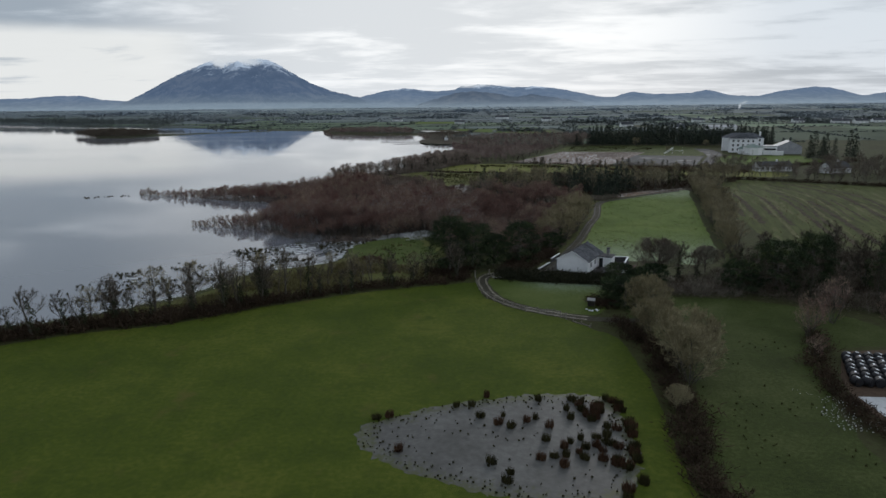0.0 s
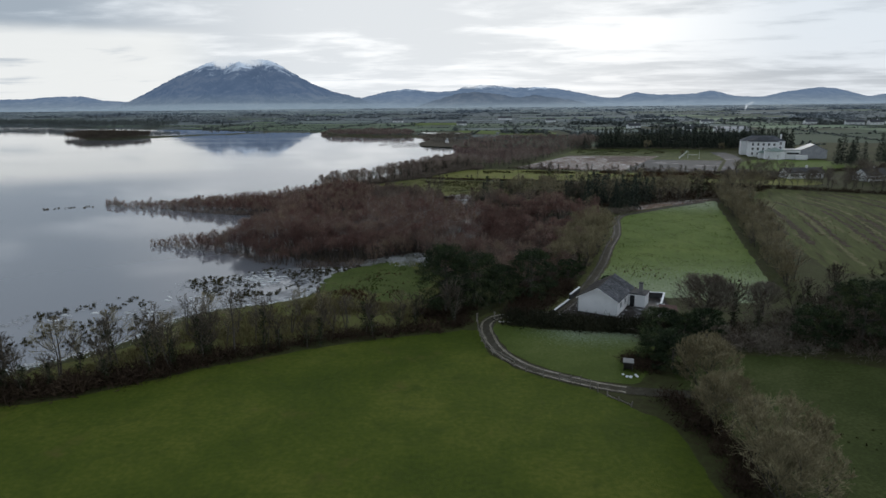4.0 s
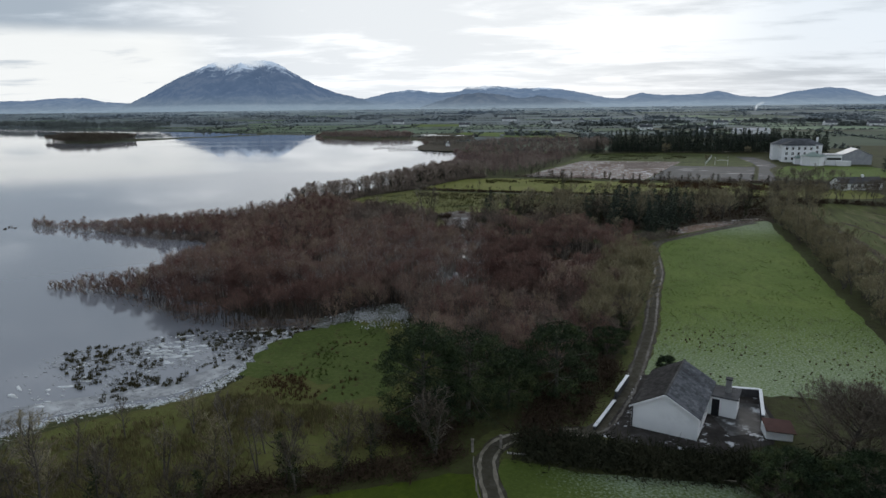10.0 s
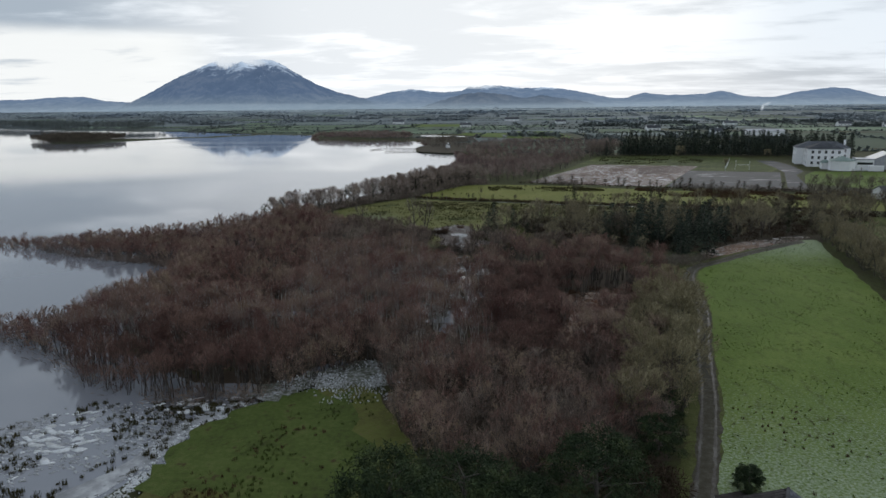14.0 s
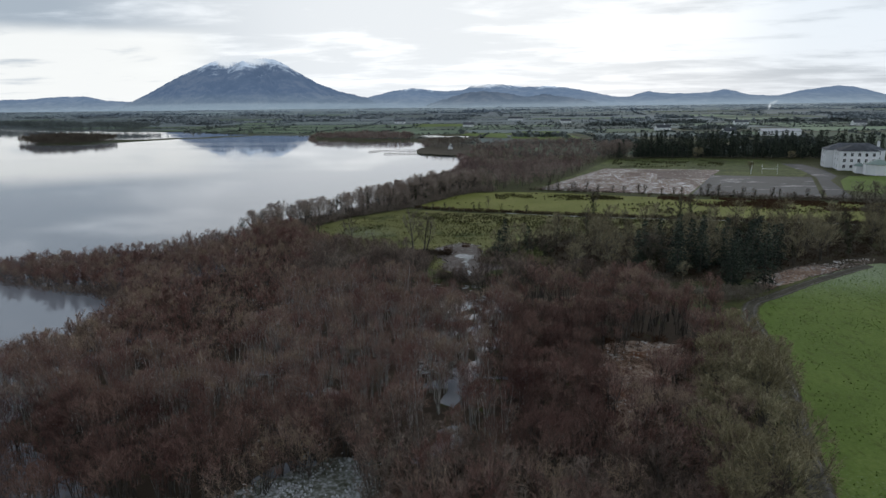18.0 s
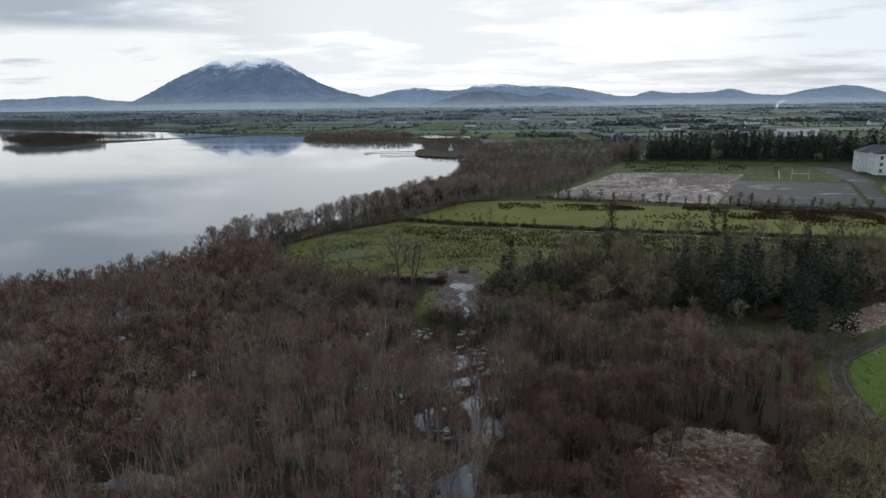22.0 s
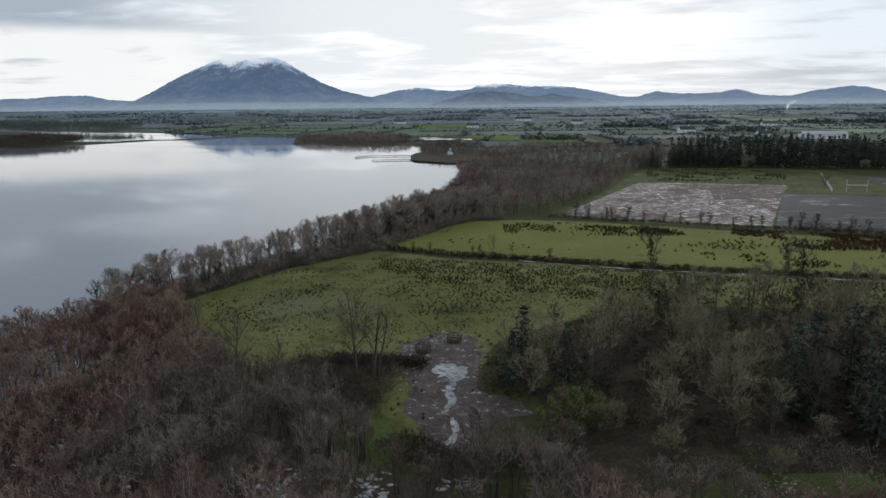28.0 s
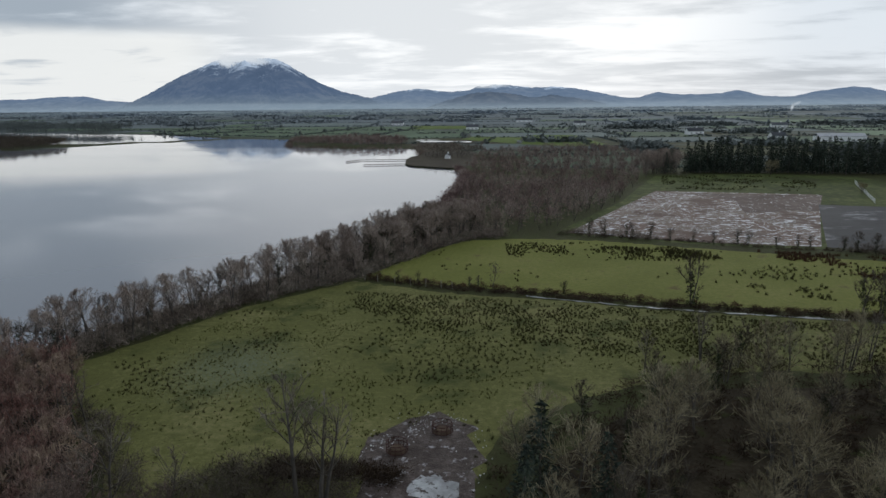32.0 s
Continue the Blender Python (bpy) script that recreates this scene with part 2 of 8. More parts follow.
two(M["pitch_mud"], 0.06, 0.46, 0.60, (0.135, 0.092, 0.074), 0.8, stretch=(1, 0.7, 1))
two(M["pitch_mud"], 0.5, 0.565, 0.61, (0.56, 0.56, 0.58), 0.4, stretch=(0.55, 1.0, 1))
two(M["pitch_mud"], 1.3, 0.57, 0.61, (0.64, 0.65, 0.67), 0.4, stretch=(0.5, 0.7, 1))
two(M["pitch_mud"], 0.05, 0.53, 0.60, (0.10, 0.066, 0.053), 0.8, stretch=(1, 0.8, 1))
M["tarmac"] = mat("dark_tarmac", [(0.3, (0.021, 0.023, 0.026)), (0.6, (0.037, 0.040, 0.045)), (0.8, (0.066, 0.07, 0.076))], 0.6, 0.05, rough=0.75)
two(M["tarmac"], 0.07, 0.54, 0.70, (0.16, 0.17, 0.19), 0.6, stretch=(1, 2, 1))
M["concrete"] = mat("pale_concrete", [(0.3, (0.16, 0.16, 0.155)), (0.6, (0.28, 0.28, 0.28)), (0.8, (0.42, 0.42, 0.42))], 1.0, 0.3, rough=0.8)
M["bracken"] = mat("dead_bracken", [(0.34, (0.085, 0.050, 0.036)), (0.5, (0.180, 0.120, 0.088)), (0.64, (0.35, 0.29, 0.25))], 1.6, 0.2, bump=0.8)
two(M["bracken"], 0.16, 0.54, 0.66, (0.115, 0.052, 0.028), 0.8)
M["frost"] = mat("frosted_litter", [(0.3, (0.28, 0.28, 0.27)), (0.5, (0.56, 0.575, 0.59)), (0.7, (0.78, 0.80, 0.83))], 1.6, 0.3, rough=0.6, bump=0.6)
M["litter"] = mat("frosted_reed_litter", [(0.32, (0.10, 0.095, 0.085)), (0.48, (0.27, 0.275, 0.28)), (0.66, (0.58, 0.60, 0.63))], 1.4, 0.25, rough=0.7, bump=0.6)
M["thin_ice"] = mat("thin_shore_ice", [(0.34, (0.12, 0.125, 0.133)), (0.5, (0.24, 0.245, 0.255)), (0.64, (0.44, 0.45, 0.465))], 0.8, 0.18, rough=0.45, spec=0.3, bump=0.2)
M["bank_frost"] = mat("trampled_frosted_bank", [(0.36, (0.035, 0.036, 0.022)), (0.48, (0.10, 0.105, 0.085)), (0.56, (0.22, 0.225, 0.225)), (0.66, (0.42, 0.43, 0.45))], 1.8, 0.35, rough=0.8, bump=0.6, big=0.4)
M["cuttings"] = mat("frosted_brown_cuttings", [(0.34, (0.07, 0.05, 0.04)), (0.48, (0.20, 0.16, 0.14)), (0.62, (0.50, 0.49, 0.48))], 1.6, 0.3, rough=0.8, bump=0.6)
M["tan"] = mat("tan_dead_grass", [(0.34, (0.082, 0.074, 0.032)), (0.5, (0.150, 0.130, 0.062)), (0.66, (0.25, 0.215, 0.125))], 0.5, 0.12, vary=0.3)
M["pond_ice"] = mat("pond_ice", [(0.34, (0.048, 0.047, 0.044)), (0.5, (0.078, 0.077, 0.074)), (0.66, (0.120, 0.119, 0.115))], 1.2, 0.14, rough=0.5, spec=0.2)
two(M["pond_ice"], 1.6, 0.70, 0.98, (0.062, 0.068, 0.030), 0.8, attr="frost")
two(M["pond_ice"], 3.5, 0.66, 0.70, (0.05, 0.05, 0.035), 0.8)
M["mud_ice"] = mat("muddy_grey_ice", [(0.34, (0.12, 0.12, 0.122)), (0.5, (0.26, 0.265, 0.27)), (0.66, (0.45, 0.46, 0.47))], 0.9, 0.2, rough=0.6, spec=0.1)
two(M["mud_ice"], 1.1, 0.52, 0.60, (0.055, 0.042, 0.036), 0.6)
M["bark"] = mat("grey_bark", [(0.3, (0.05, 0.044, 0.038)), (0.6, (0.11, 0.10, 0.088)), (0.8, (0.20, 0.19, 0.17))], 2.5, 0.4, vary=0.25)
M["bark_pale"] = mat("pale_lichen_bark", [(0.3, (0.17, 0.160, 0.148)), (0.5, (0.33, 0.318, 0.300)), (0.7, (0.52, 0.51, 0.49))], 1.8, 0.4, vary=0.3)
M["twig_red"] = mat("red_brown_twigs", [(0.37, (0.138, 0.071, 0.060)), (0.45, (0.190, 0.113, 0.094)), (0.53, (0.236, 0.169, 0.140)), (0.61, (0.290, 0.221, 0.160))], 0.30, 0.08, vary=0.30, detail=2, big=0.35)
M["bark_wet"] = mat("dark_wet_bark", [(0.34, (0.035, 0.028, 0.024)), (0.5, (0.075, 0.066, 0.058)), (0.66, (0.16, 0.15, 0.14))], 1.8, 0.4, vary=0.3)
M["twig_mix"] = mat("brown_twigs", [(0.36, (0.088, 0.062, 0.052)), (0.48, (0.158, 0.118, 0.098)), (0.60, (0.25, 0.205, 0.172))], 0.17, 0.03, vary=0.30, detail=2, big=0.35)
M["twig_dark"] = mat("dark_brown_twigs", [(0.36, (0.042, 0.032, 0.025)), (0.5, (0.078, 0.064, 0.050)), (0.62, (0.12, 0.104, 0.082))], 0.33, 0.06, vary=0.30, detail=3)
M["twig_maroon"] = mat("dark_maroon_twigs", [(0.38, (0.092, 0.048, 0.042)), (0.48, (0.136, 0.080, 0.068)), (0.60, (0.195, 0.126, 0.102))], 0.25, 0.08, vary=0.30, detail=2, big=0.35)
M["twig_far"] = mat("far_purple_brown_twigs", [(0.38, (0.104, 0.066, 0.062)), (0.48, (0.180, 0.126, 0.116)), (0.58, (0.285, 0.225, 0.200))], 0.10, 0.02, vary=0.30, detail=2, big=0.4)
M["twig_grey"] = mat("grey_brown_twigs", [(0.36, (0.085, 0.066, 0.052)), (0.5, (0.14, 0.118, 0.096)), (0.64, (0.21, 0.19, 0.155))], 0.30, 0.06, vary=0.30, detail=3, big=0.35)
M["twig_belt"] = mat("pale_brown_grey_twigs", [(0.36, (0.170, 0.130, 0.110)), (0.5, (0.27, 0.218, 0.186)), (0.64, (0.38, 0.32, 0.275))], 0.30, 0.06, vary=0.30, detail=3, big=0.35)
M["twig_lichen"] = mat("lichen_grey_twigs", [(0.36, (0.128, 0.105, 0.066)), (0.5, (0.225, 0.194, 0.126)), (0.64, (0.33, 0.295, 0.20))], 0.30, 0.06, vary=0.30, detail=3, big=0.35)
M["twig_olive"] = mat("olive_willow_twigs", [(0.34, (0.138, 0.114, 0.066)), (0.5, (0.232, 0.202, 0.124)), (0.66, (0.335, 0.300, 0.190))], 0.3, 0.08, vary=0.28, detail=3)
M["ivy"] = mat("dark_ivy", [(0.3, (0.016, 0.020, 0.010)), (0.6, (0.032, 0.042, 0.018)), (0.8, (0.055, 0.066, 0.03))], 1.5, 0.3, rough=0.6, vary=0.3)
M["conifer"] = mat("dark_conifer_needles", [(0.36, (0.014, 0.023, 0.013)), (0.52, (0.034, 0.050, 0.024)), (0.64, (0.080, 0.096, 0.038))], 0.8, 0.2, rough=0.75, vary=0.3)
M["spruce"] = mat("spruce_needles", [(0.36, (0.020, 0.027, 0.022)), (0.52, (0.044, 0.057, 0.043)), (0.66, (0.085, 0.094, 0.066))], 0.8, 0.2, rough=0.75, vary=0.3)
M["bramble"] = mat("dark_bramble", [(0.3, (0.024, 0.016, 0.012)), (0.5, (0.046, 0.032, 0.022)), (0.7, (0.075, 0.052, 0.034))], 0.7, 0.15, vary=0.25)
M["hedge"] = mat("dark_clipped_hedge", [(0.3, (0.014, 0.015, 0.010)), (0.5, (0.028, 0.030, 0.018)), (0.7, (0.055, 0.05, 0.03))], 0.9, 0.2, vary=0.25)
M["rush"] = mat("dark_rush_blades", [(0.3, (0.026, 0.024, 0.011)), (0.5, (0.046, 0.042, 0.018)), (0.7, (0.085, 0.076, 0.036))], 0.5, 0.1, vary=0.3)
M["rush_dead"] = mat("brown_rush_blades", [(0.3, (0.042, 0.022, 0.014)), (0.5, (0.075, 0.042, 0.026)), (0.7, (0.115, 0.075, 0.045))], 0.5, 0.1, vary=0.3)
# haze is painted into the far wood colours: bluer and paler with distance
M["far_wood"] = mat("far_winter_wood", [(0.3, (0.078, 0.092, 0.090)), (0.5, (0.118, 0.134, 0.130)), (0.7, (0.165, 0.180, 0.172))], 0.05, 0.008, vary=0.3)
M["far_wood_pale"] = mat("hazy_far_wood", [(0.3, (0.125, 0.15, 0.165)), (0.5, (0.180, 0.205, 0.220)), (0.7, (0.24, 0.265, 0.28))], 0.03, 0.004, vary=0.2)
M["white"] = mat("whitewashed_wall", [(0.25, (0.66, 0.67, 0.68)), (0.45, (0.80, 0.81, 0.82)), (0.75, (0.86, 0.865, 0.87))], 0.8, 0.25, rough=0.8)
M["slate"] = mat("grey_slate", [(0.3, (0.045, 0.048, 0.055)), (0.5, (0.075, 0.08, 0.09)), (0.7, (0.13, 0.135, 0.15))], 1.8, 0.4, rough=0.9, spec=0.04, vary=0.3)
M["slate_dark"] = mat("black_slate", [(0.3, (0.018, 0.017, 0.017)), (0.5, (0.032, 0.030, 0.030)), (0.7, (0.06, 0.056, 0.054))], 1.2, 0.3, rough=0.9, vary=0.3)
M["yard"] = mat("wet_dark_yard", [(0.3, (0.022, 0.020, 0.019)), (0.55, (0.042, 0.038, 0.036)), (0.75, (0.09, 0.085, 0.085))], 0.8, 0.2, rough=0.95, spec=0.02)
two(M["yard"], 0.55, 0.56, 0.64, (0.42, 0.43, 0.45), 0.35)
M["dark"] = mat("dark_glazing", [(0.3, (0.012, 0.013, 0.015)), (0.7, (0.03, 0.032, 0.036))], 1.0, 0.3, rough=0.2, spec=0.5)
M["felt"] = mat("dark_roof_felt", [(0.3, (0.04, 0.04, 0.042)), (0.7, (0.09, 0.09, 0.095))], 1.2, 0.3, rough=0.85)
M["rust"] = mat("rust_red_sheeting", [(0.3, (0.045, 0.020, 0.018)), (0.7, (0.075, 0.034, 0.030))], 1.5, 0.4, rough=0.7)
M["wood"] = mat("weathered_timber", [(0.34, (0.10, 0.088, 0.074)), (0.5, (0.19, 0.172, 0.15)), (0.66, (0.30, 0.28, 0.255))], 3, 0.5)
M["plastic"] = mat("black_silage_wrap", [(0.3, (0.012, 0.012, 0.014)), (0.7, (0.03, 0.03, 0.034))], 2, 0.4, rough=0.5, spec=0.2)
M["snow"] = mat("settled_frost", [(0.3, (0.5, 0.52, 0.55)), (0.7, (0.75, 0.77, 0.8))], 2, 0.4, rough=0.6)
M["copper"] = mat("green_copper_roof", [(0.3, (0.12, 0.16, 0.15)), (0.7, (0.20, 0.26, 0.24))], 0.6, 0.2, rough=0.6)
M["metal"] = mat("grey_sheet_roof", [(0.3, (0.26, 0.27, 0.29)), (0.7, (0.42, 0.43, 0.45))], 0.6, 0.15, rough=0.5)
M["drill"] = mat("rush_brown_drill", [(0.34, (0.020, 0.015, 0.009)), (0.5, (0.046, 0.036, 0.022)), (0.66, (0.085, 0.07, 0.045))], 0.9, 0.2, bump=0.8)
M["soil"] = mat("bare_soil", [(0.3, (0.05, 0.035, 0.026)), (0.7, (0.10, 0.07, 0.05))], 1.5, 0.3, bump=0.6)
M["stone"] = mat("pale_rubble", [(0.3, (0.3, 0.3, 0.3)), (0.7, (0.6, 0.6, 0.6))], 2, 0.5, vary=0.3)
# haze is painted into the far field colours: greyer, then pale blue
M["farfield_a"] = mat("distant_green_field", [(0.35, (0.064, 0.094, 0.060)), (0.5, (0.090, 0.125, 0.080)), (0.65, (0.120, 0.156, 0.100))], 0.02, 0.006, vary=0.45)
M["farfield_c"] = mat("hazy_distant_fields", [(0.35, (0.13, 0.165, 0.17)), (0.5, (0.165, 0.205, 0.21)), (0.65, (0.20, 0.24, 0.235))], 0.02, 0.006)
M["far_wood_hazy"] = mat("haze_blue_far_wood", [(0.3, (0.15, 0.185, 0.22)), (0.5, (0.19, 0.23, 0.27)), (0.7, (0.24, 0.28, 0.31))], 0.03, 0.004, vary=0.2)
M["farfield_b"] = mat("hazed_dun_field", [(0.35, (0.080, 0.104, 0.102)), (0.5, (0.110, 0.136, 0.130)), (0.65, (0.142, 0.166, 0.152))], 0.02, 0.006, vary=0.25)


def water_material():
    m = bpy.data.materials.new("still_lake_water")
    m.use_nodes = True
    nt = m.node_tree
    p = nt.nodes["Principled BSDF"]
    N, L = nt.nodes.new, nt.links.new
    p.inputs["Base Color"].default_value = (0.165, 0.172, 0.195, 1)
    p.inputs["IOR"].default_value, p.inputs["Roughness"].default_value = 1.75, 0.07
    geo = N("ShaderNodeNewGeometry")
    n = N("ShaderNodeTexNoise")
    n.inputs["Scale"].default_value, n.inputs["Detail"].default_value = 0.5, 3
    L(geo.outputs["Position"], n.inputs["Vector"])
    b = N("ShaderNodeBump")
    b.inputs["Strength"].default_value, b.inputs["Distance"].default_value = 0.05, 0.05
    L(n.outputs["Fac"], b.inputs["Height"])
    L(b.outputs[0], p.inputs["Normal"])
    n2 = N("ShaderNodeTexNoise")
    n2.inputs["Scale"].default_value = 0.012
    mp = N("ShaderNodeMapping")
    mp.inputs["Scale"].default_value = (0.4, 1.6, 1)
    L(geo.outputs["Position"], mp.inputs[0])
    L(mp.outputs[0], n2.inputs["Vector"])
    r = N("ShaderNodeMapRange")
    r.inputs["From Min"].default_value, r.inputs["From Max"].default_value = 0.4, 0.65
    r.inputs["To Min"].default_value, r.inputs["To Max"].default_value = 0.02, 0.07
    L(n2.outputs["Fac"], r.inputs["Value"])
    L(r.outputs[0], p.inputs["Roughness"])
    return m


M["water"] = water_material()

# ------------------------------------------------------------ mesh helpers
rng = np.random.default_rng(7)


def tri_mesh(name, v, f, materials, smooth=False, index=None):
    me = bpy.data.meshes.new(name)
    v, f = np.asarray(v, np.float32), np.asarray(f, np.int32)
    k = f.shape[1]
    me.vertices.add(len(v))
    me.vertices.foreach_set("co", v.ravel())
    me.loops.add(f.size)
    me.loops.foreach_set("vertex_index", f.ravel())
    me.polygons.add(len(f))
    me.polygons.foreach_set("loop_start", np.arange(len(f), dtype=np.int32) * k)
    me.polygons.foreach_set("loop_total", np.full(len(f), k, np.int32))
    for m in materials:
        me.materials.append(m)
    if index is not None:
        me.polygons.foreach_set("material_index", np.asarray(index, np.int32))
    if smooth:
        me.polygons.foreach_set("use_smooth", np.ones(len(f), bool))
    me.update(calc_edges=True)
    return me


def join(pieces):
    """Joins lists of (vertices, triangles)."""
    vs, fs, n = [], [], 0
    for v, f in pieces:
        vs.append(v)
        fs.append(f + n)
        n += len(v)
    return np.concatenate(vs), np.concatenate(fs)


def part(name, data, material, parent=None, label="", at=None):
    """One mesh object, of a bmesh, a mesh or (vertices, faces), under a thing or a part."""
    if isinstance(data, bmesh.types.BMesh):
        me = bpy.data.meshes.new(name)
        data.to_mesh(me)
        data.free()
        me.materials.append(material)
    elif isinstance(data, tuple):
        me = tri_mesh(name, *data, [material])
    else:
        me = data
    ob = new(name, me)
    if parent is not None:
        ob.parent = parent
    if at is not None:
        ob.matrix_basis = at
    if label:
        ob["label"] = label
    return ob


def box(bm, x0, x1, y0, y1, z0, z1, bevel=0.0):
    r = bmesh.ops.create_cube(bm, size=1, matrix=Matrix.LocRotScale(((x0 + x1) / 2, (y0 + y1) / 2, (z0 + z1) / 2), None, (x1 - x0, y1 - y0, z1 - z0)))
    if bevel:
        bmesh.ops.bevel(bm, geom=list({e for v in r["verts"] for e in v.link_edges}), offset=bevel, segments=1, affect="EDGES")
    return bm


def boxed(*a, bevel=0.0):
    return box(bmesh.new(), *a, bevel=bevel)


def prisms(p0, p1, r0, r1, sides=4):
    """Tapered limbs from points p0 to p1 as (vertices, triangles)."""
    p0, p1 = np.atleast_2d(p0), np.atleast_2d(p1)
    n = len(p0)
    d = p1 - p0
    d /= np.linalg.norm(d, axis=1, keepdims=True) + 1e-9
    ref = np.where(np.abs(d[:, 2:3]) > 0.9, [[1.0, 0, 0]], [[0, 0, 1.0]])
    u = np.cross(d, ref)
    u /= np.linalg.norm(u, axis=1, keepdims=True) + 1e-9
    w = np.cross(d, u)
    a = np.arange(sides) * 2 * np.pi / sides
    ring = np.cos(a)[None, :, None] * u[:, None] + np.sin(a)[None, :, None] * w[:, None]
    r0, r1 = np.broadcast_to(r0, n), np.broadcast_to(r1, n)
    v = np.concatenate([p0[:, None] + ring * r0[:, None, None], p1[:, None] + ring * r1[:, None, None]], 1)
    i = np.arange(sides)
    j = (i + 1) % sides
    f = np.concatenate([np.stack([i, j, i + sides], 1), np.stack([j, j + sides, i + sides], 1)])
    return v.reshape(-1, 3), (f[None] + (np.arange(n) * 2 * sides)[:, None, None]).reshape(-1, 3)


def slivers(p, d, length, width, r):
    """Thin triangles from points p along directions d."""
    n = len(p)
    d = d / (np.linalg.norm(d, axis=1, keepdims=True) + 1e-9)
    s = np.cross(d, r.normal(size=(n, 3)))
    s /= np.linalg.norm(s, axis=1, keepdims=True) + 1e-9
    length, width = np.broadcast_to(length, n)[:, None], np.broadcast_to(width, n)[:, None]
    v = np.stack([p - s * width / 2, p + s * width / 2, p + d * length], 1)
    return v.reshape(-1, 3), np.arange(3 * n).reshape(-1, 3)


def unit(a):
    return a / (np.linalg.norm(a, axis=-1, keepdims=True) + 1e-9)


def bare_tree(seed, height, radius, stems=1, limbs=9, twigs=500, twig_len=1.0, twig_w=0.035, trunk_r=0.14, lean=0.15, start=0.3, up=0.5, sub=3, dome=0.6, low=0.28, rise=0.55):
    """A leafless tree: (wood, twigs), each (vertices, triangles)."""
    r = np.random.default_rng(seed)
    seg0, seg1, ra, rb = [], [], [], []
    src, sdir = [], []
    for s in range(stems):
        a = r.uniform(0, 2 * np.pi)
        out = np.array([np.cos(a), np.sin(a), 0])
        p = out * (0.25 if stems > 1 else 0) * r.uniform(0.5, 1.5)
        d = unit(np.array([0, 0, 1.0]) + out * lean * r.uniform(0.4, 1.6))
        h = height * r.uniform(0.72, 0.86)
        nodes = [p]
        n = 4
        for k in range(n):
            d = unit(d + r.normal(size=3) * 0.10 + np.array([0, 0, 0.05]))
            nodes.append(nodes[-1] + d * h / n)
        nodes = np.array(nodes)
        tr = trunk_r * r.uniform(0.75, 1.1) * np.linspace(1, 0.22, n + 1)
        for k in range(n):
            seg0.append(nodes[k]), seg1.append(nodes[k + 1]), ra.append(tr[k]), rb.append(tr[k + 1])
        for q in range(max(2, limbs // stems)):
            t = start + (1 - start) * r.random() ** 0.8
            i = min(int(t * n), n - 1)
            b = nodes[i] + (nodes[i + 1] - nodes[i]) * (t * n - i)
            az = r.uniform(0, 2 * np.pi)
            o = np.array([np.cos(az), np.sin(az), 0])
            reach = 0.85 * radius * (0.45 + 0.55 * np.sin(np.pi * min(1, 0.25 + 0.75 * (1 - t) + 0.1))) * r.uniform(0.6, 1.1)
            ld = unit(o + np.array([0, 0, up * r.uniform(0.5, 1.8)]))
            m = b + ld * reach * 0.5
            e = m + unit(ld + np.array([0, 0, 0.35]) + r.normal(size=3) * 0.15) * reach * 0.5
            lr = trunk_r * 0.42 * (1.1 - 0.5 * t)
            seg0 += [b, m]
            seg1 += [m, e]
            ra += [lr, lr * 0.6]
            rb += [lr * 0.6, lr * 0.22]
            src += [(b, m, 0.5), (m, e, 1.2)]
            for c in range(sub):
                u = r.uniform(0.25, 1)
                st = m + (e - m) * u if r.random() < 0.7 else b + (m - b) * u
                sd = unit(ld + r.normal(size=3) * 0.6 + np.array([0, 0, 0.4]))
                en = st + sd * reach * r.uniform(0.3, 0.55)
                seg0.append(st), seg1.append(en), ra.append(lr * 0.4), rb.append(lr * 0.12)
                src.append((st, en, 1.6))
        src.append((nodes[-2], nodes[-1], 2.0))
    wood = prisms(np.array(seg0), np.array(seg1), np.array(ra), np.array(rb), 3)
    wt = np.array([s[2] for s in src])
    pick = r.choice(len(src), twigs, p=wt / wt.sum())
    A, B = np.array([s[0] for s in src])[pick], np.array([s[1] for s in src])[pick]
    t = r.random((twigs, 1)) ** 0.6
    d = unit(unit(B - A) * 0.8 + r.normal(size=(twigs, 3)) * 0.55 + np.array([0, 0, 0.35]))
    p = A + (B - A) * t
    length = twig_len * r.uniform(0.45, 1.1, twigs)
    # fine twigs that fill out a billowing crown
    k = int(twigs * dome)
    lobes = 8
    lc = unit(r.normal(size=(lobes, 3)))
    lc[:, 2] = np.abs(lc[:, 2]) * 0.9 - 0.25
    lr = r.uniform(0.42, 0.62, lobes)
    w = r.integers(lobes, size=k)
    q = unit(r.normal(size=(k, 3))) * r.random((k, 1)) ** 0.45
    at = lc[w] * 0.55 + q * lr[w, None]
    mid, half = height * (1 + low) / 2, height * (1 - low) / 2
    p[:k] = at * (radius, radius, half) + (0, 0, mid)
    d[:k] = unit(at * (1, 1, 0.7) * 0.9 + r.normal(size=(k, 3)) * 0.45 + (0, 0, rise))
    length[:k] *= 0.62
    p[:, 2] = np.maximum(p[:, 2], 0.15)
    return wood, slivers(p, d, length, twig_w * r.uniform(0.7, 1.3, twigs), r)


